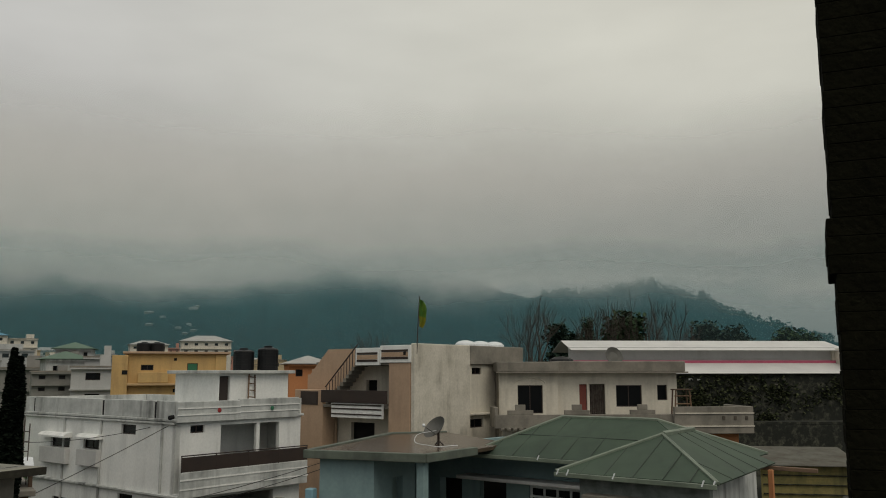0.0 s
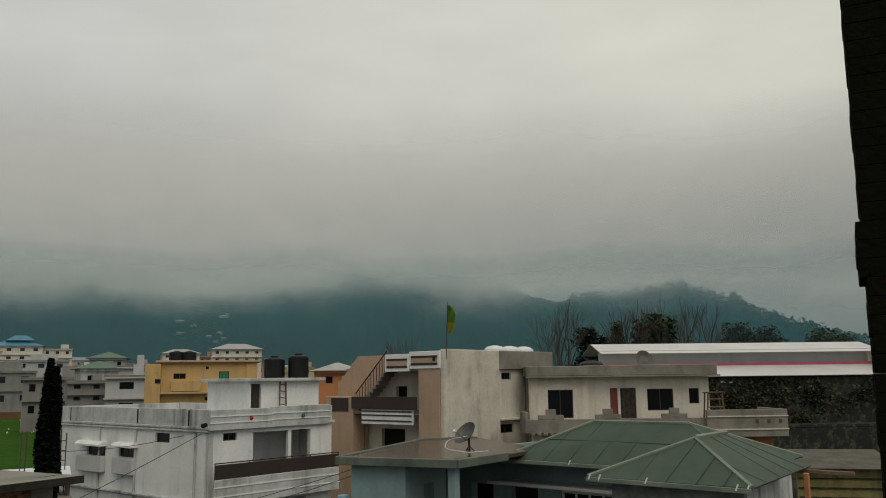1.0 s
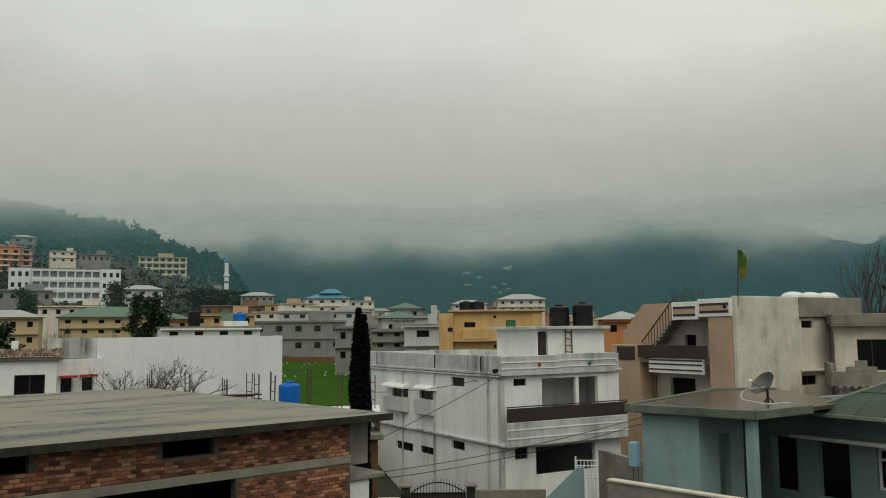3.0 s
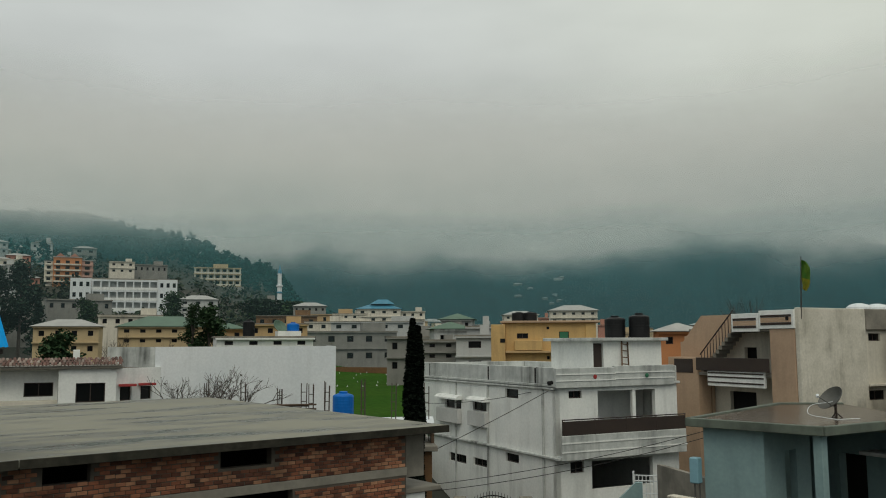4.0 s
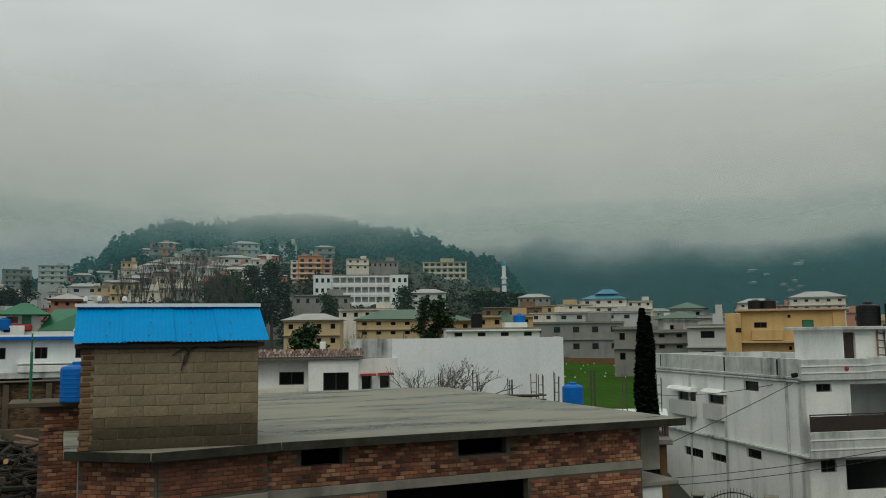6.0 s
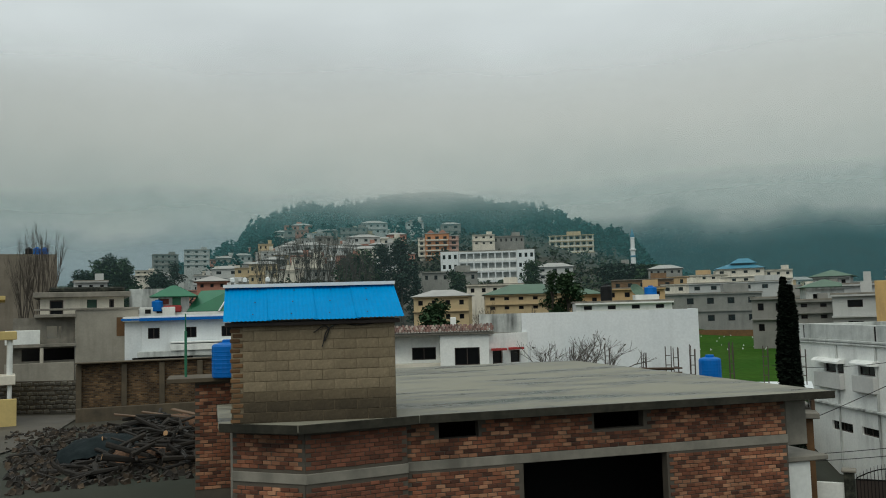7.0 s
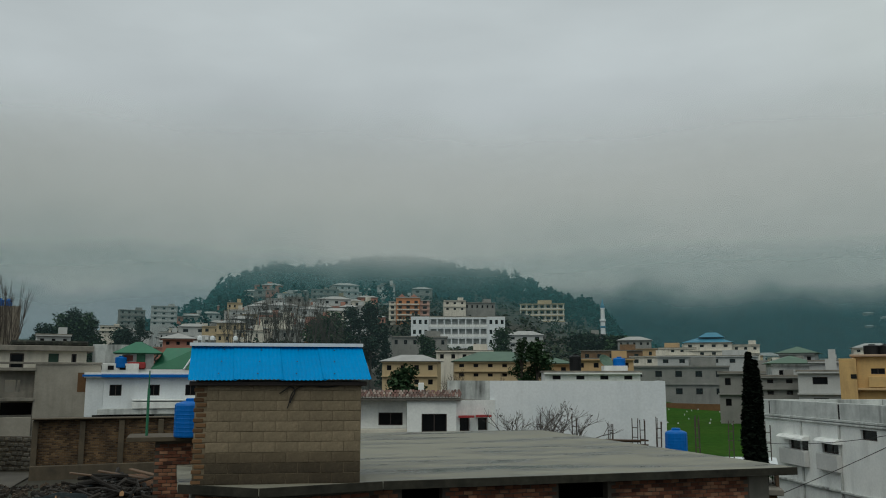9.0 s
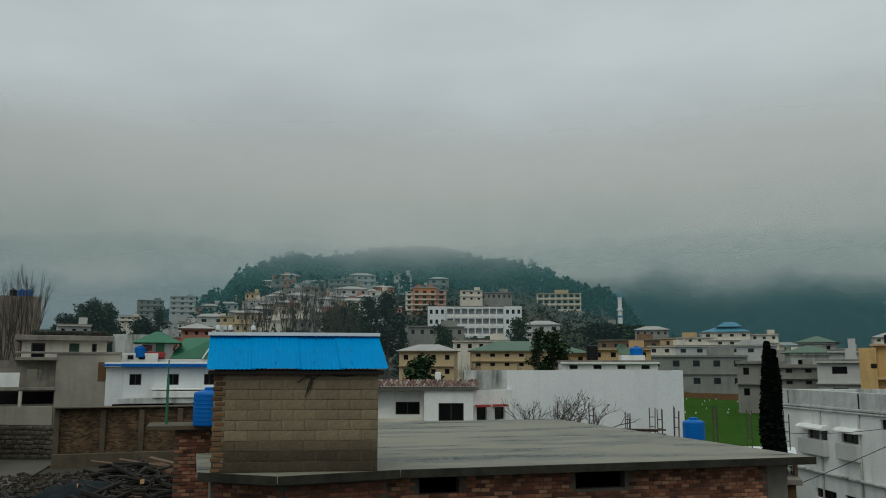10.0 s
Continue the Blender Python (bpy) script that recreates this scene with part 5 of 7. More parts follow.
part("ridge_cap", profile([(-3.26, 2.51), (-3.26, 2.575), (0.07, 2.575), (0.07, 2.51)], 0.86, 1.14), WHITE_CLEAN, hut, "white ridge cap")
for x in (-2.6, -1.9, -1.2, -0.5):
    for f in (0.15, 0.5, 0.85):
        part("roof_nail", lathe([(0.014, 0), (0.012, 0.012), (0.004, 0.016)], 6), BROWN, hut).matrix_basis = pose(x, -0.22 + 1.22 * f, 1.88 + 0.65 * f)
part("eave_beam", box(-3.1, 0.1, -0.1, 0.0, 1.76, 1.84, 0.01), BROWN, hut)
for k, x in enumerate((-3.1, -2.86, -2.42)):
    lamp = thing("ridge_insulator", hut.matrix_world @ pose(x, 1.0, 2.575), "small white fitting fixed on the ridge", "fitting", "ridge fittings")
    part("base", tube((0, 0, 0), (0, 0, 0.06), 0.03), METAL, lamp)
    part("cap", lathe([(0.035, 0.05), (0.045, 0.08), (0.04, 0.12), (0.015, 0.14)], 10), WHITE_CLEAN, lamp)
cable("hut_wire", [hut.matrix_world @ Vector(p) for p in ((-1.35, -0.05, 1.35), (-1.2, -0.05, 1.7), (-0.6, -0.04, 1.74), (-0.25, -0.05, 1.78))], 0.012, LINE, "black wire hanging across the block wall")
cable("hut_wire", [hut.matrix_world @ Vector(p) for p in ((-1.5, -0.05, 1.62), (-1.25, -0.05, 1.72), (-1.3, -0.05, 1.45))], 0.012, LINE, "black wire hanging across the block wall")

# landing with the blue tank beside the hut
water_tank(-17.68, 9.68, 7.7, 0.38, 0.84, BLUEPLASTIC, "blue plastic water tank standing beside the hut")
ld = thing("landing", pose(-18.1, 9.9, 0, 0, 0, 62), "small concrete landing slab on dark brick piers", "landing")
part("slab", box(-1.35, 0.9, -0.45, 0.9, 7.6, 7.7, 0.01), EARTHPLASTER, ld)
brick_wall(ld, (-0.75, -0.25), (0.9, -0.25), 2.5, 7.59, lay_from=5.2)
part("plank", box(-0.1, 0.2, -0.75, 0.1, 7.5, 7.56, 0.01, pose(0, 0, 0, 0, 0, 20)), WOOD, ld)
part("pipe", tube((0.6, -0.5, 6.6), (0.66, -0.42, 7.55), 0.035), WHITE_CLEAN, ld)
part("green_pipe", tube((-0.95, 0.1, 7.7), (-0.95, 0.1, 8.75), 0.03), GREENBRIGHT, ld, "green metal pole")
part("green_pipe", tube((-0.95, 0.1, 8.75), (-0.95, 0.1, 9.15), 0.015), GREENBRIGHT, ld)


# ---- left side: boundary wall, wood yard, lane ----
def facing(az, d):
    """A frame at that bearing and distance; x runs to the right, y away from the eye."""
    return Matrix.Translation(polar(az, d)) @ Matrix.Rotation(radians(az), 4, "Z")


bw = thing("boundary_wall", facing(67.0, 45), "rough ochre brick boundary wall with mortar piers", "wall")
brick_wall(bw, (-2.5, 0.1), (4.6, -0.4), 3.2, 7.02, lay_from=4.2, mesh=BRICK_OCHRE)
for x in (-2.4, -0.35, 1.4, 3.2):
    part("pier", box(x - 0.13, x + 0.13, -0.10 - 0.075 * (x + 2.5) / 1.0, 0.02, 3.2, 6.98, 0.02), EARTHPLASTER, bw)
part("coping", box(-2.55, 4.6, -0.5, 0.35, 7.03, 7.1, 0.02), EARTHPLASTER, bw)
part("footing", box(-2.5, 4.6, -0.75, -0.5, 3.2, 4.95, 0.03), EARTHPLASTER, bw)

sw = thing("stone_wall", pose(-51.5, 12.2, 0, 0, 0, 40), "low rubble stone retaining wall beside the lane", "wall")
core = part("core", wall_bm((0, 0), (9, 0), 3.0, 6.0, 0.3), MORTAR, sw)
STONE_MESH = mesh_of("stone", box(-0.15, 0.15, -0.05, 0.05, -0.1, 0.1, 0.035), STONE)
for j in range(7):
    for i in range(28):
        ob = new("stone", STONE_MESH)
        ob.parent = core
        ob.matrix_basis = pose(0.16 + i * 0.32 + (0.15 if j % 2 else 0) + random.uniform(-0.04, 0.04), 0, 4.4 + j * 0.24 + random.uniform(-0.03, 0.03), 0, random.uniform(-9, 9), 0) @ Matrix.Diagonal((random.uniform(0.8, 1.05), 1, random.uniform(0.8, 1.1), 1))

bm = bmesh.new()
edge = [(76.5, 33), (73.5, 36.5), (71.2, 41.5), (69.8, 47.5)]
inner = [bm.verts.new(polar(a, d, ground_z(*polar(a, d)[:2]) + 0.06)) for a, d in edge]
outer = [bm.verts.new(polar(a + 4.0 + 40 / d, d + 2.5, ground_z(*polar(a + 4, d + 2.5)[:2]) + 0.06)) for a, d in edge]
for i in range(3):
    bm.faces.new([inner[i], inner[i + 1], outer[i + 1], outer[i]])
lone("road", bm, ROADM, Matrix(), "muddy wet lane beside the stone wall", "road", kind="structure")

WETBARK = surface("wet_bark", (0.010, 0.008, 0.006), (0.022, 0.016, 0.011), rough=0.8, scale=3.0, vary=0.5)
LOG = mesh_of("log", add_tube(bmesh.new(), (-1.0, 0, 0), (1.0, 0.05, 0), 0.05, 0.03, 6), WETBARK)
LOGEND = mesh_of("cut_face", add_tube(bmesh.new(), (-1.004, 0, 0), (-0.999, 0, 0), 0.047, 0.047, 6), surface("fresh_cut_wood", (0.42, 0.25, 0.12), (0.32, 0.18, 0.09), scale=6.0))
for k in range(290):
    az, d = random.gauss(65.5, 2.8), random.uniform(28, 37)
    x, y, _ = polar(az, d)
    lift = 0.95 * math.exp(-((az - 66) / 3) ** 2) * random.random()
    lg = new("log", LOG)
    lg.matrix_world = pose(x, y, ground_z(x, y) + 0.08 + lift, 0, random.uniform(-20, 20), random.gauss(40, 55)) @ Matrix.Diagonal((random.uniform(0.2, 0.85), random.uniform(0.5, 2.2), random.uniform(0.5, 2.2), 1))
    tagged(lg, "dark rain-wet log on the wood pile", "log", "wood pile")
    if k % 5 == 0:
        c = new("cut_face", LOGEND)
        c.parent = lg
for k in range(3):
    x, y, _ = polar(63.5 + k * 1.6, 36.5)
    sp = lone("sawn_plank", box(-0.9, 0.9, -0.12, 0.12, 0, 0.06, 0.01), WOOD, pose(x, y, ground_z(x, y) + 0.9, 4, 10, 30 + 25 * k), "pale sawn plank lying on the wood pile", "plank", "wood pile")
def heap_bm(w, l, h, seed):
    """A slumped cover over a heap, with folds and a ragged hem."""
    bm = bmesh.new()
    grid = {}
    for i in range(19):
        for j in range(15):
            u, v = i / 9 - 1, j / 7 - 1
            r = max(0.0, 1 - (abs(u) ** 2.4 + abs(v) ** 2.4) * 0.62)
            z = h * r ** 0.8 + 0.12 * noise.noise((u * 3 + seed, v * 3, seed)) + 0.06 * noise.noise((u * 9, v * 9, seed))
            grid[i, j] = bm.verts.new((u * w + 0.1 * noise.noise((u * 4, v * 4, seed + 5)), v * l + 0.1 * noise.noise((u * 4, v * 4, seed + 9)), max(-0.05, z)))
    for i in range(18):
        for j in range(14):
            bm.faces.new([grid[i, j], grid[i + 1, j], grid[i + 1, j + 1], grid[i, j + 1]])
    return bm


TARPDARK = surface("dark_wet_tarpaulin", (0.010, 0.015, 0.017), (0.020, 0.028, 0.030), rough=0.9, scale=2.5, bump=0.5, spec=0.1)
RUSTHEAP = surface("red_brown_debris", (0.17, 0.085, 0.045), (0.06, 0.036, 0.022), rough=0.95, scale=3.0, fine=20, bump=0.8, grit=0.4)
for az, d, w, l, hh, m, lab, cat in ((68.6, 32.5, 1.5, 1.2, 0.8, TARPDARK, "dark wet tarpaulin slumped over a heap", "tarpaulin"), (65.6, 37.5, 1.1, 0.7, 0.95, TARPDARK, "dark wet tarpaulin slumped over a heap", "tarpaulin"), (64.1, 37.6, 0.9, 0.7, 0.8, RUSTHEAP, "low mound of red-brown broken bark", "heap"), (66.6, 30.8, 1.1, 0.7, 0.55, RUSTHEAP, "low mound of red-brown broken bark", "heap")):
    x, y, _ = polar(az, d)
    ob = lone("tarpaulin" if cat == "tarpaulin" else "bark_mound", heap_bm(w, l, hh, az), m, facing(az, d) @ Matrix.Translation((0, 0, ground_z(x, y) - 0.03)), lab, cat, smooth=True)
x, y, _ = polar(62.6, 31.5)
lone("yard_slab", box(-1.3, 1.3, -0.5, 0.5, 0, 0.12, 0.02), CONCRETE, facing(62.6, 31.5) @ Matrix.Translation((0, 0, ground_z(x, y) + 0.01)), "broken pale concrete slab lying in the yard", "slab")
rubble_v, rubble_f = [], []
for k in range(2200):
    az, d = random.uniform(58, 74), random.uniform(27, 42)
    x, y, _ = polar(az, d)
    z, s = ground_z(x, y), random.uniform(0.03, 0.11)
    q = pose(x, y, z + s * 0.3, random.uniform(0, 90), random.uniform(0, 90), random.uniform(0, 90))
    b0 = len(rubble_v)
    rubble_v += [q @ Vector(c) for c in ((-s, -s, -s), (s, -s * 0.7, -s), (s, s, -s * 0.6), (-s, s * 0.8, -s), (-s * 0.7, -s, s * 0.6), (s, -s, s), (s * 0.8, s, s * 0.7), (-s, s, s))]
    rubble_f += [tuple(b0 + i for i in f) for f in ((3, 2, 1, 0), (4, 5, 6, 7), (0, 1, 5, 4), (1, 2, 6, 5), (2, 3, 7, 6), (3, 0, 4, 7))]
me = bpy.data.meshes.new("rubble")
me.from_pydata(rubble_v, [], rubble_f)
me.materials.append(ISLAND_RUBBLE)
tagged(new("rubble", me), "broken bricks and stones strewn over the yard", "rubble", kind="stuff")


# ---- left side: houses ----
DARKGREEN = surface("dark_green_paint", (0.012, 0.05, 0.03), (0.010, 0.035, 0.022), rough=0.6)


def grey_house():
    h = thing("unfinished_house", facing(70.2, 60), "three-storey bare grey concrete house, partly unfinished", "house")
    wall(h, (-2.1, 0), (2.9, 0), 8.0, 10.66, CREAM, windows=[(0.55, 1.35, 9.5, 10.5, 1), (2.75, 3.35, 9.6, 10.5, 1), (4.1, 4.4, 9.7, 10.5, 1)], frame_mat=BROWN)
    part("roof_slab", box(-2.5, 3.3, -0.5, 6, 10.66, 11.0, 0.03), CONCRETE, h)
    part("green_door", box(0.68, 1.22, -0.03, -0.004, 9.45, 10.5, 0.01), DARKGREEN, h, "dark green painted door leaf")
    part("roof_clutter", box(-1.6, 3.0, 0.5, 4, 11.0, 11.35, 0.1), MOSSY, h)
    part("side_block", box(-0.05, 3.75, -1.2, 5, 3.5, 9.82, 0.03), CREAM_GREY, h, "blank grey rendered wall")
    part("brick_patch", box(2.4, 3.05, -1.225, -1.205, 8.1, 9.3, 0), BRICKWALL, h, "patch of bare brick")
    part("roof_edge", box(-2.4, 3.8, -1.3, -1.21, 9.82, 9.95), CONCRETE, h)
    wall(h, (-3.6, -0.6), (-0.06, -0.6), 3.5, 9.4, CONCRETE, gaps=[(1.9, 2.5, 8.1, 8.85), (2.6, 2.75, 8.1, 8.85), (0.5, 1.5, 6.7, 7.45), (1.75, 3.5, 6.7, 7.45)])
    part("floor_slab", box(-3.9, 0.0, -1.3, -0.62, 7.55, 7.75, 0.02), CONCRETE, h)
    part("floor_slab", box(-2.4, 0.0, -1.3, -0.62, 9.4, 9.6, 0.02), CONCRETE, h)
    part("balcony_wall", box(-4.0, -2.05, -1.3, -1.2, 7.76, 8.64, 0.02), WHITE, h)
    # black sheet gives the open storeys their inner shade
    part("room_shade_sheet", box(-3.5, -0.1, 0.6, 0.7, 3.5, 9.4, 0), BLACK, h)
    part("pillar", box(-2.05, -1.85, -1.25, -1.05, 6.5, 7.55), CREAM, h)
    part("yard_wall", box(-4, -0.1, -1.6, -1.4, 3.5, 6.6), CREAM_GREY, h)
    return h


CREAM_GREY = surface("grey_render", (0.34, 0.315, 0.265), (0.24, 0.225, 0.19), streak=0.6, streak_color=(0.13, 0.12, 0.10), scale=0.5)
grey_house()


def white_blue_house():
    h = thing("white_house_with_blue_fascia", facing(64.3, 57), "white house with a bright blue roof edge and black windows", "house")
    wall(h, (-2.05, 0), (6.0, 0), 3.5, 9.0, WHITE_CLEAN, windows=[(0.35, 1.05, 7.88, 8.56), (2.6, 3.3, 7.88, 8.56), (4.85, 5.5, 7.88, 8.56)])
    wall(h, (-2.05, 5), (-2.05, 0.22), 3.5, 9.0, WHITE_CLEAN)
    part("wing", box(-3.1, -2.06, 0.4, 5, 3.5, 9.0, 0.02), WHITE_CLEAN, h)
    part("blue_fascia", box(-2.2, 6.1, -0.45, 0.0, 9.002, 9.2, 0.01), BLUEPLASTIC, h, "bright blue painted roof edge")
    part("blue_fascia", box(-3.3, -2.21, 0.0, 0.5, 9.05, 9.18, 0.01), BLUEPLASTIC, h, "bright blue painted roof edge")
    part("roof_slab", box(-3.2, 6, 0.02, 6, 9.0, 9.3, 0.02), WHITE, h)
    part("lower_ledge", box(-2.3, 6, -0.7, -0.002, 6.75, 7.1), WHITE_GREY, h)
    part("canopy", box(-0.35, 6, -0.8, -0.002, 7.56, 7.66), WHITE, h)
    part("terrace_wall", box(-0.35, 6, -0.8, -0.72, 7.1, 7.5), WHITE, h)
    # black strip paints the shade under the ledge
    part("ledge_shade_strip", box(-2.6, 1.0, -0.6, -0.55, 6.45, 6.74, 0), BLACK, h)
    return h


white_blue_house()


def green_top_house():
    h = thing("green_roofed_villa", facing(63.9, 66), "white villa with bright green hipped roofs and a roof terrace", "house")
    wall(h, (-3.9, 0), (6, 0), 3.5, 9.6, WHITE, windows=[(1.9, 2.6, 8.0, 8.8)])
    part("terrace_wall", box(-3.7, -0.5, -0.3, -0.15, 9.3, 10.0, 0.02), WHITE, h)
    # no holes cut: black plates give the look of shaded openings
    for x in (-3.4, -2.6, -1.8):
        part("opening", box(x, x + 0.4, -0.32, -0.301, 9.55, 9.85, 0), BLACK, h)
    part("stair_room", box(-1.7, 0.5, 0.3, 2.4, 9.6, 10.72, 0.02), WHITE_GREY, h)
    part("door", box(-0.7, -0.1, 0.26, 0.298, 9.6, 10.7, 0.0), GREENBRIGHT, h)
    part("dark_window", box(-1.55, -0.95, 0.26, 0.298, 10.2, 10.6, 0.0), REDWOOD, h)
    part("small_roof", hip_roof(-2.3, 1.1, -0.3, 3.0, 10.73, 0.85, 0.1), GREENBRIGHT, h, "bright green hipped roof")
    bm = bmesh.new()
    sheet_roof(bm, (0.3, 0.0, 9.6), (2.6, 0.0, 9.6), (3.6, 0.6, 11.2), (1.4, 2.6, 11.2))
    sheet_roof(bm, (2.6, 0.0, 9.6), (6.0, -0.2, 9.6), (6, 2.6, 11.2), (3.6, 0.6, 11.2))
    part("large_roof", bm, GREENBRIGHT, h, "bright green sheet roof")
    part("barge_board", tube((2.62, -0.05, 9.6), (3.65, 0.5, 11.22), 0.07, seg=5), WHITE_CLEAN, h)
    part("back_block", box(-3.9, -1.0, 4, 8, 3.5, 11.5, 0.02), WHITE_GREY, h)
    return h


green_top_house()
p = facing(63.9, 66) @ Vector((-1.75, -0.05, 9.62))
water_tank(p.x, p.y, 9.6 + 0.1, 0.4, 0.85, BLUEPLASTIC, "blue plastic water tank on the roof terrace")
red = lone("red_tarpaulin", box(-0.85, 0.45, -0.1, 0.5, 0, 0.5, 0.08), RED, facing(63.9, 66) @ Matrix.Translation((-0.5, -0.06, 9.61)), "bright red tarpaulin bundle on the roof terrace", "tarpaulin")

bb = thing("brown_block", facing(72.4, 80), "tall blank grey-brown rendered building", "house")
BROWNRENDER = surface("brown_grey_render", (0.22, 0.19, 0.15), (0.14, 0.12, 0.09), streak=0.7, streak_color=(0.07, 0.055, 0.04), scale=0.4)
wall(bb, (-9, 0), (1.6, 0), 3.5, 14.95, BROWNRENDER)
wall(bb, (1.6, 0.22), (1.6, 8), 3.5, 14.95, BROWNRENDER)
part("roof_slab", box(-9, 1.55, 0.25, 8, 14.5, 14.7), CONCRETE, bb)
for k in range(3):
    p = facing(72.4, 80) @ Vector((-0.6 + k * 0.62, 1.2, 14.7))
    water_tank(p.x, p.y, p.z, 0.3, 0.95, BLUEPLASTIC if k else BLACKPLASTIC, "small plastic tank on the brown building", "block tanks")

yh = thing("yellow_villa", facing(74.1, 46), "pale yellow villa with white columns and a balcony", "house")
YELLOWPALE = surface("pale_yellow_paint", (0.56, 0.43, 0.17), (0.48, 0.37, 0.16), scale=0.5, streak=0.2, streak_color=(0.25, 0.2, 0.1))
wall(yh, (-6, 0.8), (-0.4, 0.8), 3.5, 10.2, YELLOWPALE, windows=[(4.0, 4.8, 7.3, 8.2)])
wall(yh, (-0.4, 1.02), (-0.4, 5), 3.5, 10.2, YELLOWPALE)
part("balcony", box(-6, 0.5, -0.9, 0.78, 8.3, 8.7, 0.03), YELLOWPALE, yh)
part("roof_slab", box(-6, 0.0, -0.2, 5, 10.2, 10.4, 0.02), YELLOWPALE, yh)
part("column", tube((0.2, -0.6, 6.6), (0.2, -0.6, 8.3), 0.13, seg=14), WHITE, yh)
part("porch_band", box(-6, 0.45, -1.0, 0.78, 6.2, 6.65, 0.03), CREAM, yh)
for x in (0.2, -0.35):
    part("lower_column", tube((x, -0.7, 5.0), (x, -0.7, 6.2), 0.1, seg=12), WHITE, yh)
part("yard_wall", box(-6, 0.5, -1.6, -1.4, 3.2, 5.6, 0.02), YELLOWPALE, yh)


# ---- behind the flat roof: tiled house, white wall, unfinished columns ----
def tile_house():
    h = thing("tiled_house", facing(46.6, 44), "low white house with a pantile roof edge and lattice windows", "house")
    wall(h, (-4.5, 0.6), (-0.5, 0.6), 0.8, 7.85, WHITE, windows=[(2.55, 3.8, 6.58, 7.23)])
    wall(h, (-0.48, -0.3), (2.03, -0.3), 0.8, 7.85, WHITE, windows=[(0.75, 2.03, 6.3, 7.2)])
    wall(h, (-0.48, 0.6), (-0.48, -0.08), 0.8, 7.85, WHITE)
    wall(h, (2.03, -0.08), (4.2, 1.6), 0.8, 7.85, WHITE, windows=[(0.25, 0.95, 6.3, 7.05, 1), (1.5, 2.2, 6.3, 6.95, 1)])
    part("ledge", box(-4.5, -0.5, -0.1, 0.598, 6.2, 6.42, 0.01), CREAM, h)
    for x in (2.55, 3.5):
        part("awning", profile([(x - 0.4, 7.0), (x - 0.4, 7.1), (x + 0.4, 7.1), (x + 0.4, 7.0)], -0.45 + (x - 2.3) * 0.7, 0.15 + (x - 2.3) * 0.7), RED, h, "red window awning")
    part("roof_slab", box(-4.5, 2.3, -0.5, 5, 7.86, 8.0), CONCRETE, h)
    part("chimney", box(0.1, 0.4, 1.0, 1.3, 8.0, 8.75, 0.02), WHITE, h)
    verts, faces = [], []
    for j in range(3):
        for i in range(44):
            x, y, z = -4.5 + i * 0.155 + (0.07 if j % 2 else 0), -0.62 + j * 0.22, 8.02 + j * 0.1
            k = len(verts)
            r = 0.075
            q = pose(x, y, z, 24 + random.uniform(-5, 5), random.uniform(-6, 6), random.uniform(-8, 8))
            for yy in (0, 0.3):
                for a in range(6):
                    t = math.pi * a / 5
                    verts.append(q @ Vector((r * math.cos(t), yy, r * math.sin(t))))
                for a in range(6):
                    t = math.pi * (5 - a) / 5
                    verts.append(q @ Vector((r * 0.75 * math.cos(t), yy, r * 0.75 * math.sin(t))))
            for a in range(12):
                faces.append((k + a, k + (a + 1) % 12, k + 12 + (a + 1) % 12, k + 12 + a))
            faces.append(tuple(k + a for a in range(11, -1, -1)))
    me = bpy.data.meshes.new("pantiles")
    me.from_pydata(verts, [], faces)
    me.materials.append(ISLAND_TILE)
    o = new("pantiles", me)
    o.parent, o["kind"], o["label"] = h, "stuff", "grey and reddish weathered pantiles"
    return h


ISLAND_TILE = island("weathered_pantile", (0.10, 0.06, 0.05), (0.34, 0.29, 0.25), (0.19, 0.10, 0.08))
tile_house()

ww = thing("white_wall_house", facing(35.6, 45), "blank white painted house wall with a flat roof", "house")
wall(ww, (-4.87, 0.6), (4.2, 0.0), 0.8, 8.86, WHITE_CLEAN)
wall(ww, (4.2, 0.22), (4.5, 7), 0.8, 8.86, WHITE_CLEAN)
wall(ww, (-7.4, 2.2), (-4.89, 0.62), 0.8, 8.86, WHITE_GREY)
part("roof_slab", box(-4.8, 4.0, 0.9, 7, 8.5, 8.7), CONCRETE, ww)
part("ledge", box(-0.1, 2.6, -0.12, 0.0, 7.75, 7.85, 0.01, Matrix.Translation((-7.2, 1.9, 0)) @ Matrix.Rotation(radians(-32), 4, "Z")), CONCRETE, ww)

uf = thing("unfinished_roof", facing(30.0, 34), "unfinished concrete roof with starter bars", "house")
part("slab", box(-9.5, 3.6, -2, 4.5, 5.0, 5.2, 0.02), CONCRETE, uf)
wall(uf, (-9.3, -1.8), (3.4, -1.8), 0.8, 4.99, BRICKWALL)
wall(uf, (3.4, -1.58), (3.4, 4.3), 0.8, 4.99, BRICKWALL)


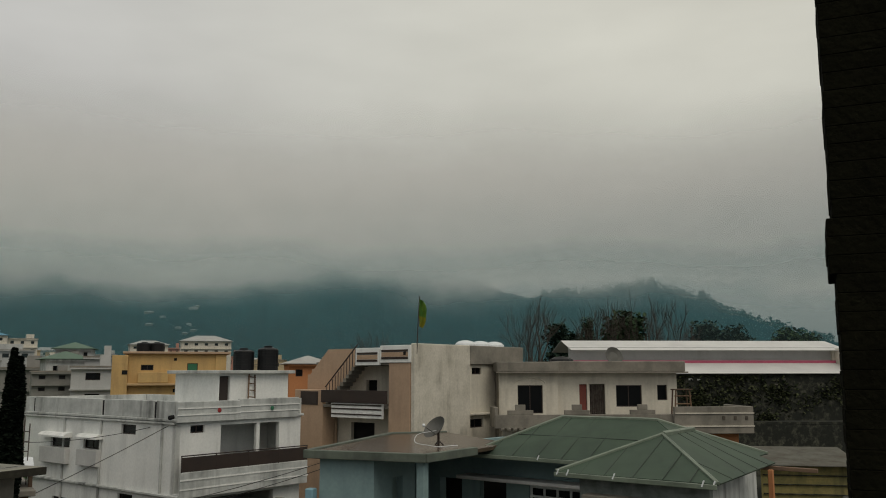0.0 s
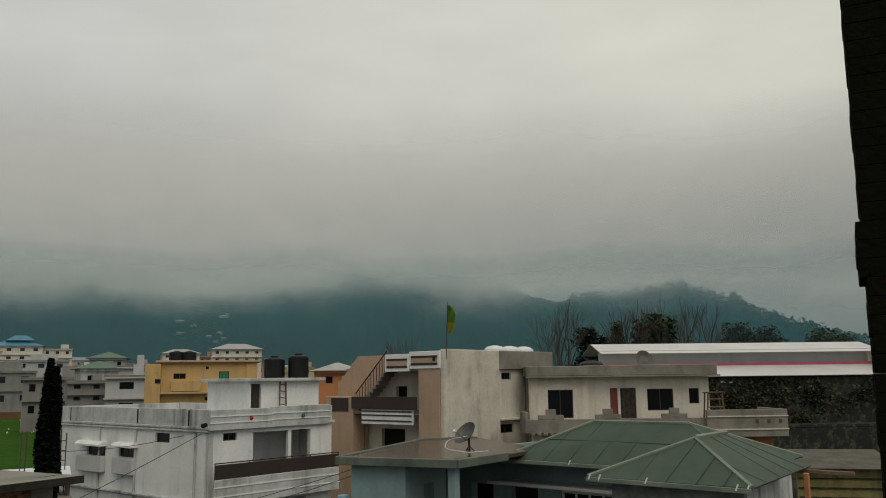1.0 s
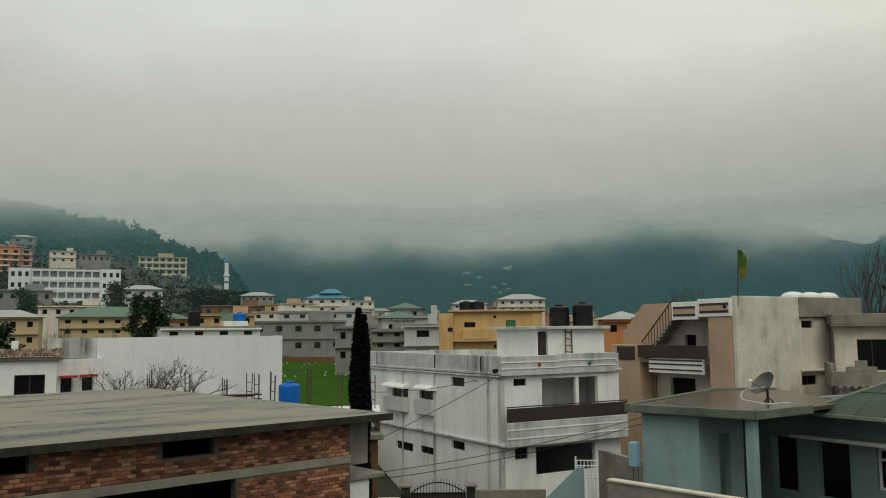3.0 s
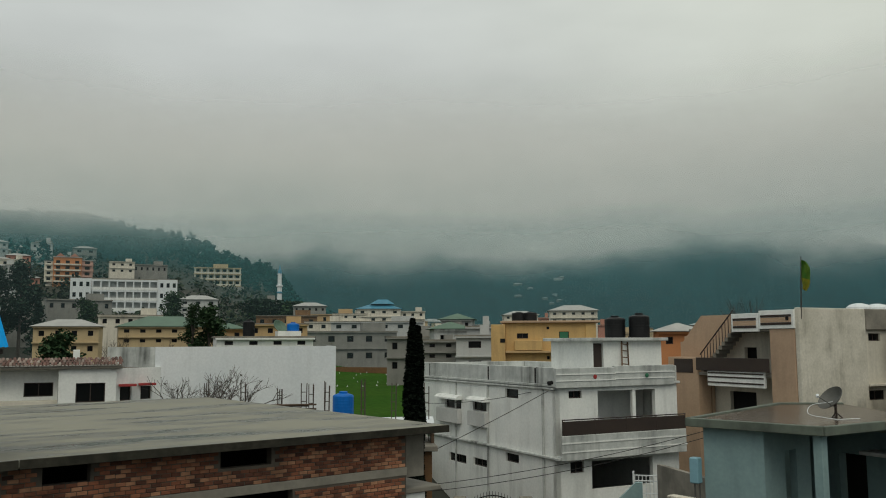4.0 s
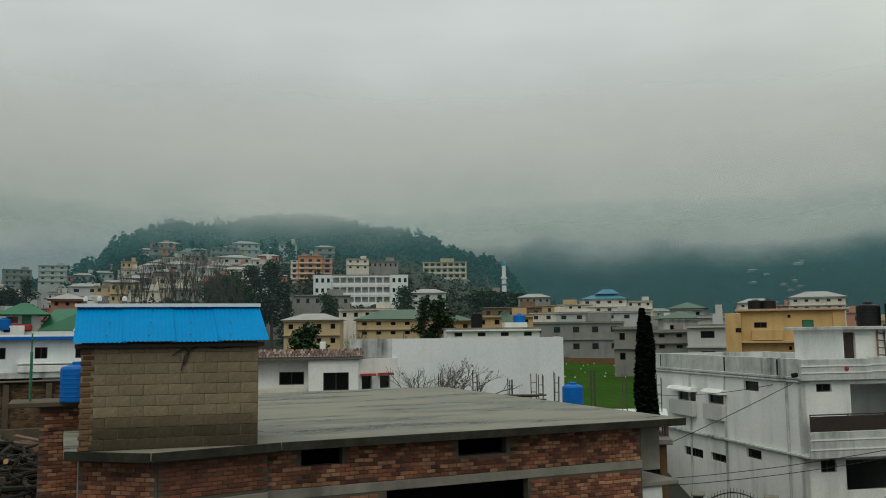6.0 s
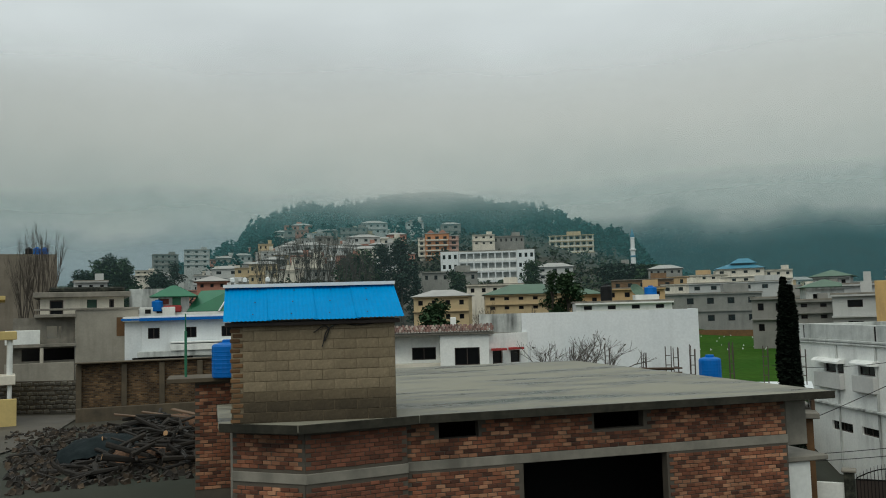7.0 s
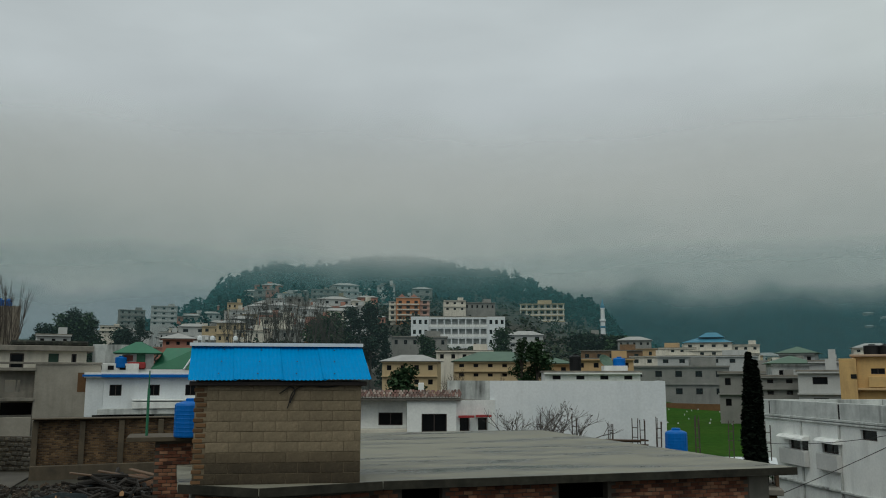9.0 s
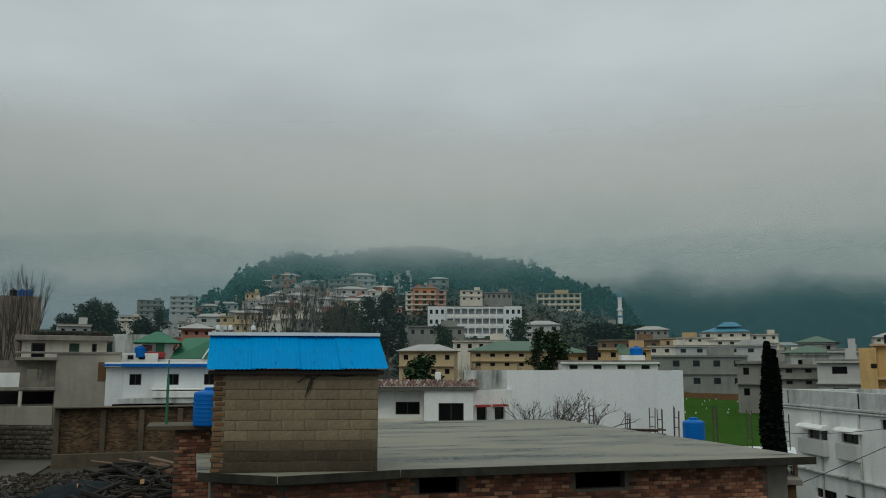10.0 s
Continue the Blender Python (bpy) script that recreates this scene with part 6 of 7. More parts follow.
def starter_bars(az, d, top):
    t = thing("starter_bars", facing(az, d) @ Matrix.Translation((0, 0, 5.2)), "rusty steel starter bars rising from a column", "rebar", "starter bars")
    h = top - 5.2
    for sx in (-0.08, 0.08):
        for sy in (-0.08, 0.08):
            part("bar", tube((sx, sy, 0), (sx + random.uniform(-0.06, 0.06), sy, h * random.uniform(0.9, 1.0)), 0.018, seg=5), RUST, t)
    for k in range(5):
        z = h * (0.2 + 0.15 * k)
        bm = bmesh.new()
        for a, b in (((-0.09, -0.09), (0.09, -0.09)), ((0.09, -0.09), (0.09, 0.09)), ((0.09, 0.09), (-0.09, 0.09)), ((-0.09, 0.09), (-0.09, -0.09))):
            add_tube(bm, (*a, z), (*b, z), 0.01, seg=4)
        part("stirrup", bm, RUST, t)


RUST = surface("rusty_steel", (0.06, 0.05, 0.045), (0.09, 0.06, 0.045), rough=0.8, scale=4.0)

# blue tank, pale sheets and stacked planks on the unfinished roof
p = facing(29.8, 35.5) @ Vector((0, 0, 5.2))
lone("tank_plinth", box(-0.6, 0.6, -0.6, 0.6, 0, 0.7, 0.02), CONCRETE, pose(p.x, p.y, 5.2, 0, 0, 30), "rough concrete plinth under the blue tank", "plinth")
water_tank(p.x, p.y, 5.9, 0.43, 1.15, BLUEPLASTIC, "blue plastic water tank on the unfinished roof")
sh = thing("sheet_canopy", facing(25.4, 33.5), "pale metal sheets laid on low supports", "canopy")
for k in range(3):
    part("sheet", box(-1.3 + k * 0.75, -0.58 + k * 0.75, -0.6, 1.6, 5.95 + 0.012 * k, 5.965 + 0.012 * k, 0.0, pose(0, 0, 0, 3, 0, 0)), WHITE_CLEAN, sh)
for x in (-1.2, 0.8):
    part("support", box(x, x + 0.12, -0.4, 1.4, 5.2, 5.9, 0.01), WOOD, sh)
for k in range(9):
    lone("plank", box(-0.9, 0.9, -0.09, 0.09, 0, 0.05, 0.008), WOOD, facing(34.2 - (k % 3) * 0.5, 31.5 + (k % 2) * 0.2) @ pose(0, 0, 5.2 + 1.15 + 0.055 * k, 0, 0, random.uniform(-12, 12)), "dark weathered plank in a stack", "plank", "plank stack")
rk = thing("plank_rack", facing(33.7, 31.6), "low trestle carrying the stacked planks", "trestle")
for x in (-0.7, 0.7):
    part("leg", box(x - 0.06, x + 0.06, -0.3, 0.3, 5.2, 6.35, 0.01), WOOD, rk)


# ---- trees ----
def limb(vs, fs, a, d, ln, r, depth, spread, up, least=0.0):
    """Grows a tapering limb with side shoots into the lists of corners and faces."""
    b = a + d * ln
    r = max(r, least)
    u = d.orthogonal().normalized()
    w = d.cross(u)
    k, n = len(vs), 5 if depth > 2 else 3
    for p, q in ((a, r), (b, max(r * 0.62, least * 0.8))):
        vs.extend(p + (u * math.cos(6.283 * i / n) + w * math.sin(6.283 * i / n)) * q for i in range(n))
    fs.extend((k + i, k + (i + 1) % n, k + n + (i + 1) % n, k + n + i) for i in range(n))
    if depth == 0:
        return
    for i in range(3 if depth > 1 else 4):
        f = random.uniform(0.45, 1.0) if i else 1.0
        ax = Vector((random.gauss(0, 1), random.gauss(0, 1), random.gauss(0, 0.5) + up)).normalized()
        nd = (d * (1.1 if i == 0 else 0.75) + ax * spread).normalized()
        limb(vs, fs, a.lerp(b, f), nd, ln * random.uniform(0.58, 0.82), r * (0.62 if i == 0 else 0.45), depth - 1, spread, up, least)


def listed(name, vs, fs, mat, parent=None):
    me = bpy.data.meshes.new(name)
    me.from_pydata(vs, [], fs)
    me.materials.append(mat)
    ob = new(name, me)
    ob.parent = parent
    return ob


def bare_tree(az, d, top, width):
    x, y, _ = polar(az, d)
    z = ground_z(x, y)
    h = top - z
    t = thing("bare_tree", pose(x, y, z, 0, 0, random.uniform(0, 360)), "leafless grey tree with fine upright twigs", "tree", "bare trees")
    r = max(0.06, h * 0.016)
    part("trunk", tube((0, 0, -0.2), (0, 0, h * 0.35), r * 1.3, r), BARK, t)
    vs, fs = [], []
    sp = min(0.8, 0.9 * width / h + 0.15)
    for k in range(5):
        a = random.uniform(0, 1.2) + 1.26 * k
        limb(vs, fs, Vector((0, 0, h * (0.18 + 0.04 * k))), Vector((math.cos(a) * sp * 0.8, math.sin(a) * sp * 0.8, 1)).normalized(), h * 0.26, r * 0.7, 4, sp, 0.7, 0.00014 * d)
    zs = max(v.z for v in vs)
    ws = sorted(math.hypot(v.x, v.y) for v in vs)[int(len(vs) * 0.93)]
    sx, sz = width * 0.5 / ws, h / zs
    for v in vs:
        f = smooth(0, h * 0.5, v.z)
        v.x *= 1 + (sx - 1) * f
        v.y *= 1 + (sx - 1) * f
        v.z *= sz if v.z > h * 0.3 else 1 + (sz - 1) * v.z / (h * 0.3)
    listed("crown", vs, fs, BARK, t)
    return t


def leaf_mesh(name, centres, size, mat, flat=0.0):
    """Many small leaf sprays round the given centres."""
    verts, faces = leaf_lists(centres, size, flat)
    me = bpy.data.meshes.new(name)
    me.from_pydata(verts, [], faces)
    me.materials.append(mat)
    return me


def leaf_lists(centres, size, flat=0.0):
    verts, faces = [], []
    for c, s in centres:
        q = Euler((random.uniform(-0.9, 0.9) * (1 - flat), random.uniform(-0.9, 0.9), random.uniform(0, 6.28))).to_matrix()
        k = len(verts)
        s *= size
        verts += [c + q @ Vector(p) * s for p in ((-1, -0.35, 0), (0, -0.6, 0.2), (1, -0.2, 0), (0.9, 0.4, 0.1), (0, 0.6, -0.15), (-0.8, 0.45, 0.1))]
        faces += [(k, k + 1, k + 4, k + 5), (k + 1, k + 2, k + 3, k + 4)]
    return verts, faces


def leaf_tree(az, d, top, width):
    x, y, _ = polar(az, d)
    z = ground_z(x, y)
    h = top - z
    t = thing("leafy_tree", pose(x, y, z), "dark evergreen tree with a dense uneven crown", "tree", "leafy trees")
    part("trunk", tube((0, 0, -0.2), (0, 0, h * 0.7), h * 0.018, h * 0.008), BARK, t)
    bm = bmesh.new()
    cents = []
    w = width * 0.72
    n = 16
    for k in range(n):
        a, f = random.uniform(0, 6.28), k / (n - 1)
        zz = h * (0.32 + 0.58 * f)
        rr = w * (0.7 * math.sin(math.pi * (0.3 + 0.62 * f))) * random.uniform(0.3, 1.0)
        c = Vector((math.cos(a) * rr, math.sin(a) * rr, zz))
        add_tube(bm, (0, 0, h * (0.3 + 0.3 * f)), c, h * 0.008, h * 0.003, 5)
        br = w * random.uniform(0.38, 0.58)
        for _ in range(230):
            v = Vector((random.gauss(0, 1), random.gauss(0, 1), random.gauss(0, 1))).normalized() * br * random.uniform(0.35, 1.15)
            v.z *= 0.8
            p = c + v
            p.z = min(p.z, h)
            cents.append((p, random.uniform(0.6, 1.3)))
    part("branchwork", bm, BARK, t)
    o = new("crown", leaf_mesh("crown", cents, max(0.10, w * 0.075), LEAF_DARK if random.random() < 0.6 else LEAF))
    o.parent = t
    return t


def pine_tree(az, d, top, width):
    x, y, _ = polar(az, d)
    z = ground_z(x, y)
    h = top - z
    t = thing("pine_tree", pose(x, y, z), "dark pointed pine tree with drooping boughs", "tree", "pine trees")
    part("trunk", tube((0, 0, -0.2), (0, 0, h * 0.97), h * 0.014, h * 0.003), BARK, t)
    cents = []
    tiers = 34
    for k in range(tiers):
        f = k / (tiers - 1)
        rr = width / 2 * (1 - f) ** 0.8 * random.uniform(0.8, 1.1) + 0.08
        for b in range(6):
            a = random.uniform(0, 6.28)
            for s in range(8):
                u = (s + random.random()) / 8
                cents.append((Vector((math.cos(a) * rr * u, math.sin(a) * rr * u, h * (0.25 + 0.74 * f) - 0.25 * rr * u + random.uniform(-0.03, 0.03) * h)), 1.2 - 0.5 * u))
    o = new("crown", leaf_mesh("crown", cents, max(0.15, width * 0.075), LEAF_DARK, 0.6))
    o.parent = t
    return t


def cypress():
    t = thing("cypress_tree", pose(-13.47, 28.6, 0.8), "tall narrow dark cypress tree with a forked tip", "tree")
    part("trunk", tube((0, 0, -0.2), (0, 0, 7.5), 0.14, 0.03), BARK, t)
    cents = []
    for dx, hh, w in ((-0.02, 9.05, 0.34), (0.2, 8.8, 0.25)):
        for _ in range(6500):
            f = random.random()
            zz = 0.5 + (hh - 0.5) * f
            rr = w * min(1, (1 - f) * 5.0 + 0.10) * (0.75 + 0.35 * math.sin(zz * 2.3 + dx * 9) * 0.4) * random.uniform(0.75, 1.08)
            a = random.uniform(0, 6.28)
            cents.append((Vector((dx + math.cos(a) * rr, math.sin(a) * rr, zz)), random.uniform(0.7, 1.2)))
    o = new("crown", leaf_mesh("crown", cents, 0.10, LEAF_BLACK))
    o.parent = t


LEAF_BLACK = foliage("near_black_cypress", (0.004, 0.007, 0.005), (0.009, 0.014, 0.009))
cypress()

# leafless shrub with seed clusters in front of the white wall
sb = thing("bare_shrub", facing(38.3, 33.5) @ Matrix.Translation((0, 0, 5.2)), "leafless dark shrub with many fine twigs", "shrub")
vs, fs = [], []
for k in range(6):
    a = -1.2 + 2.4 * k / 5
    limb(vs, fs, Vector((a * 0.15, 0, 0)), Vector((math.sin(a) * 1.0, random.uniform(-0.3, 0.3), 1.0)).normalized(), 1.15, 0.07, 4, 0.7, 0.25, 0.006)
listed("twig_mass", vs, fs, BARK, sb)
listed("seed_clusters", *leaf_lists([(random.choice(vs), random.uniform(0.6, 1.2)) for k in range(160)], 0.05), BARK, sb)

# the green field beyond the wall, with pale specks of litter
bm = bmesh.new()
fld = [(36, 47), (24.5, 47), (24.5, 118), (30.5, 150), (36, 150)]
f0 = bm.faces.new([bm.verts.new(polar(a, d, 0)) for a, d in fld])
bmesh.ops.triangulate(bm, faces=[f0])
bmesh.ops.subdivide_edges(bm, edges=bm.edges, cuts=12, use_grid_fill=True)
for v in bm.verts:
    v.co.z = ground_z(v.co.x, v.co.y) + 0.35
lone("ground_field", bm, GRASS, Matrix(), "bright green wheat field between the houses", "field", kind="structure")
lv, lf = [], []
for k in range(26):
    x, y, _ = polar(random.uniform(25.5, 31), random.uniform(90, 135))
    z, s = ground_z(x, y) + 0.4, random.uniform(0.04, 0.11)
    b0 = len(lv)
    lv += [(x - s, y, z), (x + s, y - 0.1, z), (x + s * 0.8, y + s, z + s * 0.4), (x - s * 0.6, y + s, z + 0.2)]
    lf.append((b0, b0 + 1, b0 + 2, b0 + 3))
me = bpy.data.meshes.new("litter")
me.from_pydata(lv, [], lf)
me.materials.append(WHITE_GREY)
tagged(new("litter", me), "pale scraps of litter lying on the field", "litter", kind="stuff")
fw = thing("field_wall", facing(26.5, 128), "low brown brick wall at the field's far edge", "wall")
wall(fw, (-14, 3), (16, -14), 0.0, 5.5, BRICKWALL)

# forest on the near hill
fv, ff = [], []
for k in range(1500):
    az, d = random.uniform(29, 64), random.uniform(400, 525)
    if k % 3 == 0:
        d = random.uniform(500, 530)
    if k % 10 == 0:
        az, d = random.uniform(48, 63), random.uniform(320, 400)
    x, y, _ = polar(az, d)
    z, hh = ground_z(x, y), random.uniform(5, 10)
    w = hh * random.uniform(0.22, 0.4)
    cone = random.random() < 0.6
    for s in range(34):
        f = random.random()
        rr = w * ((1 - f) ** 0.7 if cone else math.sin(math.pi * (0.15 + 0.8 * f))) * random.uniform(0.5, 1.1)
        a = random.uniform(0, 6.28)
        c = Vector((x + math.cos(a) * rr, y + math.sin(a) * rr, z + hh * (0.2 + 0.8 * f)))
        q = Euler((random.uniform(-1, 1), random.uniform(-1, 1), a)).to_matrix()
        b0, sz = len(fv), hh * random.uniform(0.07, 0.13)
        fv += [c + q @ Vector(p) * sz for p in ((-1, -0.6, 0), (1, -0.5, 0.2), (0.8, 0.6, 0), (-0.9, 0.5, -0.2))]
        ff.append((b0, b0 + 1, b0 + 2, b0 + 3))
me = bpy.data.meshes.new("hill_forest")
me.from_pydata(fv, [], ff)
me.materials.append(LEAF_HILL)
tagged(new("hill_forest", me), "pine forest covering the misty hill, leaves coloured blue-green for haze", "forest", kind="stuff")

# scrub and garden trees between the far houses
cents = []
for k in range(2600):
    if k % 3:
        az, d = random.uniform(42, 76), random.uniform(190, 392)
    else:
        az, d = random.uniform(-4, 44), random.uniform(190, 400)
    x, y, _ = polar(az, d)
    z, hh = ground_z(x, y), random.uniform(1.2, 4.2)
    w = hh * random.uniform(0.5, 1.0)
    for i in range(16):
        a, q = random.uniform(0, 6.28), random.random()
        rr = w * math.sin(math.pi * (0.15 + 0.75 * q)) * random.uniform(0.3, 1.0)
        cents.append((Vector((x + math.cos(a) * rr, y + math.sin(a) * rr, z + hh * q)), random.uniform(0.7, 1.3) * (0.25 + 0.12 * hh)))
tagged(new("slope_scrub", leaf_mesh("slope_scrub", cents, 1.0, LEAF_SCRUB)), "dull green scrub and garden trees between far houses", "scrub", kind="stuff")
cents = []
for k in range(420):
    az, d = random.uniform(-26, -8), random.uniform(1280, 1385)
    x, y, _ = polar(az, d)
    z, hh = range_z(az, d) - 2, random.uniform(7, 17)
    for i in range(22):
        a, q = random.uniform(0, 6.28), random.random()
        rr = hh * 0.42 * math.sin(math.pi * (0.2 + 0.7 * q)) * random.uniform(0.3, 1.0)
        cents.append((Vector((x + math.cos(a) * rr, y + math.sin(a) * rr, z + hh * q)), hh * random.uniform(0.1, 0.17)))
tagged(new("crest_forest", leaf_mesh("crest_forest", cents, 1.0, LEAF_HILL)), "trees along the crest of the far misty hill", "forest", kind="stuff")

# ---- town in the distance ----
PALEYELLOW = surface("faded_yellow_paint", (0.52, 0.41, 0.24), (0.44, 0.34, 0.20), scale=0.3, streak=0.3, streak_color=(0.25, 0.19, 0.12))
OCHREPALE = surface("faded_ochre_paint", (0.54, 0.37, 0.19), (0.45, 0.31, 0.16), scale=0.3, streak=0.3, streak_color=(0.25, 0.17, 0.1))
GREYPLASTER = surface("grey_plaster", (0.27, 0.265, 0.245), (0.19, 0.19, 0.175), scale=0.4, streak=0.45, streak_color=(0.1, 0.1, 0.09))
SALMON = surface("salmon_paint", (0.46, 0.21, 0.15), (0.38, 0.18, 0.13), scale=0.3)
PALEROOF = surface("pale_sheet_roof", (0.40, 0.40, 0.38), (0.30, 0.30, 0.29), rough=0.6, scale=0.5)
DULLGREEN = surface("dull_green_roof", (0.10, 0.17, 0.12), (0.08, 0.13, 0.095), rough=0.6, scale=0.5)
LIGHTBLUE = surface("sky_blue_roof", (0.05, 0.22, 0.33), (0.04, 0.18, 0.28), rough=0.5, scale=0.5)


def far_house(az, d, z0, z1, w, mat, roof, storeys, bays, label):
    h = thing("house", facing(az, d) @ Matrix.Rotation(radians(random.uniform(-9, 9)), 4, "Z"), label, "house")
    x0, x1, dp = -w / 2, w / 2, max(4.0, w * 0.6)
    base = min(z0, ground_z(*polar(az, d)[:2])) - 2.0
    sh_ = min(3.2, (z1 - z0) / max(1, storeys))
    wins = []
    if bays:
        bw_ = w / bays
        for s in range(storeys):
            top = z1 - 0.25 * sh_ - s * sh_
            for b in range(bays):
                wins.append((bw_ * (b + 0.33), bw_ * (b + 0.67), top - 0.36 * sh_, top - 0.02, 1))
    wall(h, (x0, 0), (x1, 0), base, z1, mat, windows=wins)
    wall(h, (x1, 0.22), (x1, dp), base, z1, mat)
    wall(h, (x0, dp), (x0, 0.22), base, z1, mat)
    for s in range(storeys):
        part("ledge", box(x0 - 0.1, x1 + 0.1, -0.35, -0.002, z1 - s * sh_ - 0.16, z1 - s * sh_ - 0.02, 0), mat, h)
    rm = {"hipgreen": DULLGREEN, "hipblue": LIGHTBLUE, "hip": PALEROOF, "gable": PALEROOF}.get(roof, CONCRETE)
    if roof == "flat":
        part("roof", box(x0 - 0.15, x1 + 0.15, -0.2, dp, z1, z1 + 0.14, 0), rm, h)
        part("stair_room", box(x1 - w * 0.35, x1 - w * 0.1, dp * 0.3, dp * 0.7, z1 + 0.14, z1 + min(1.6, sh_ * 0.6), 0), mat, h)
    else:
        part("roof", hip_roof(x0 - 0.4, x1 + 0.4, -0.5, dp + 0.3, z1, min(w, dp) * 0.2, 0.35), rm, h)
        if roof == "hipblue":
            part("upper_roof", hip_roof(x0 + w * 0.3, x1 - w * 0.15, dp * 0.2, dp * 0.8, z1 + min(w, dp) * 0.2, 1.2, 0.4), rm, h)
    return h


def apartment_house(az, d, z0, z1, w):
    h = thing("apartment_house", facing(az, d), "four-storey orange and pale pink apartment house with small gables", "apartment house")
    s4 = (z1 - z0) / 4
    for x0, x1, y, mat, lift in ((-w / 2, -w / 2 + 2.6, 0.8, CREAM, -0.9), (-w / 2 + 2.6, w / 2 - 3.4, 0.0, ORANGE, 0.6), (w / 2 - 3.4, w / 2, 0.9, SALMONPALE, -0.3)):
        n = max(1, int((x1 - x0) / 2.2))
        bw_ = (x1 - x0) / n
        wall(h, (x0, y), (x1, y), z0 - 8, z1 + lift, mat, windows=[(bw_ * (b + 0.28), bw_ * (b + 0.72), z0 + s4 * j + 0.5, z0 + s4 * j + 1.45, 1) for b in range(n) for j in range(4)])
        wall(h, (x1, y + 0.22), (x1, y + 9), z0 - 8, z1 + lift, mat)
        wall(h, (x0, y + 9), (x0, y + 0.22), z0 - 8, z1 + lift, mat)
        part("roof", box(x0 - 0.2, x1 + 0.2, y - 0.3, y + 9, z1 + lift, z1 + lift + 0.25, 0), PALEROOF, h)
        for j in range(4):
            part("balcony", box(x0 + 0.3, x1 - 0.3, y - 0.9, y - 0.002, z0 + s4 * j - 0.1, z0 + s4 * j + 0.35, 0), CREAM if mat is ORANGE else mat, h)
    for x in (-2.6, 1.6):
        part("gable", profile([(x - 1.4, z1 + 0.85), (x, z1 + 2.0), (x + 1.4, z1 + 0.85)], -0.3, 3.0), SALMON, h)
    return h


def gallery_hotel(az, d, z0, z1, w):
    h = thing("hotel", facing(az, d), "three-storey pale yellow hotel with open balcony galleries", "hotel")
    s3 = (z1 - z0) / 3
    wall(h, (-w / 2, 1.6), (w / 2, 1.6), z0 - 9, z1, PALEYELLOW, windows=[(w / 7 * (b + 0.25), w / 7 * (b + 0.75), z0 + s3 * j + 0.5, z0 + s3 * j + 2.0, 1) for b in range(7) for j in range(3)])
    wall(h, (w / 2, 1.82), (w / 2, 11), z0 - 9, z1, PALEYELLOW)
    wall(h, (-w / 2, 11), (-w / 2, 1.82), z0 - 9, z1, PALEYELLOW)
    part("base", box(-w / 2 - 1.5, w / 2 + 1.5, -0.2, 1.58, z0 - 9, z0 - 0.3, 0), GREYPLASTER, h)
    for j in range(4):
        part("gallery_slab", box(-w / 2 - 0.3, w / 2 + 0.3, -0.2, 1.59, z0 + s3 * j - 0.28, z0 + s3 * j + 0.05, 0), PALEYELLOW, h)
        if j < 3:
            for b in range(8):
                part("column", box(-w / 2 + (w - 0.5) / 7 * b, -w / 2 + (w - 0.5) / 7 * b + 0.5, -0.1, 0.3, z0 + s3 * j + 0.06, z0 + s3 * (j + 1) - 0.29, 0), CREAM, h)
            part("gallery_rail", box(-w / 2, w / 2, -0.16, -0.105, z0 + s3 * j + 0.06, z0 + s3 * j + 0.75, 0), CREAM, h)
    part("stair_room", box(-w * 0.1, w * 0.22, 3, 7, z1 + 0.06, z1 + 1.9, 0), PALEYELLOW, h)
    return h


SALMONPALE = surface("pale_pink_paint", (0.52, 0.33, 0.27), (0.44, 0.28, 0.23), scale=0.3)
cents = []
for k in range(46):
    cx, cz = random.uniform(1.2, 23.0), random.uniform(5.2, 8.6)
    for i in range(60):
        cents.append((Vector((cx + random.gauss(0, 0.55), 3.27 + abs(random.gauss(0, 0.12)), min(8.8, cz + random.gauss(0, 0.4)))), random.uniform(0.6, 1.3)))
cr = new("creeper", leaf_mesh("creeper", cents, 0.13, LEAF_CREEPER))
cr.matrix_world = pose(36.7, 74.5, 0, 0, 0, 183)
tagged(cr, "ragged dark green creeper clinging to the mossy wall", "creeper", kind="stuff")
starter_bars(38.5, 34, 7.71)
starter_bars(36.2, 34, 7.63)
starter_bars(33.9, 34, 7.46)
starter_bars(32.4, 34, 7.60)
starter_bars(31.9, 34, 7.49)
starter_bars(30.9, 34, 7.58)
starter_bars(28.5, 34, 7.64)
starter_bars(26.5, 34, 7.51)
starter_bars(24.3, 34, 7.48)
bare_tree(-7.4, 125, 21.0, 8.2)
bare_tree(-11.9, 125, 20.4, 7.4)
bare_tree(-14.5, 125, 21.5, 8.0)
bare_tree(-16.4, 125, 20.6, 8.6)
leaf_tree(-9.0, 130, 17.0, 5.2)
leaf_tree(-11.1, 130, 18.3, 3.1)
leaf_tree(-13.5, 130, 18.2, 7.4)
leaf_tree(-10.0, 130, 15.9, 4.4)
leaf_tree(-18.5, 150, 17.7, 7.0)
leaf_tree(-20.4, 150, 17.1, 5.5)
leaf_tree(-23.5, 150, 16.3, 6.0)
leaf_tree(-24.7, 150, 15.9, 4.5)
leaf_tree(-22.9, 150, 15.4, 4.0)
bare_tree(3.7, 110, 14.8, 5.2)
bare_tree(72.1, 72, 17.1, 3.6)
bare_tree(73.1, 72, 16.2, 2.9)
leaf_tree(69.8, 190, 19.9, 5.1)
leaf_tree(68.7, 190, 22.3, 5.1)
leaf_tree(68.3, 190, 23.9, 3.8)
leaf_tree(67.3, 190, 23.1, 3.8)
leaf_tree(67.6, 190, 21.3, 6.4)
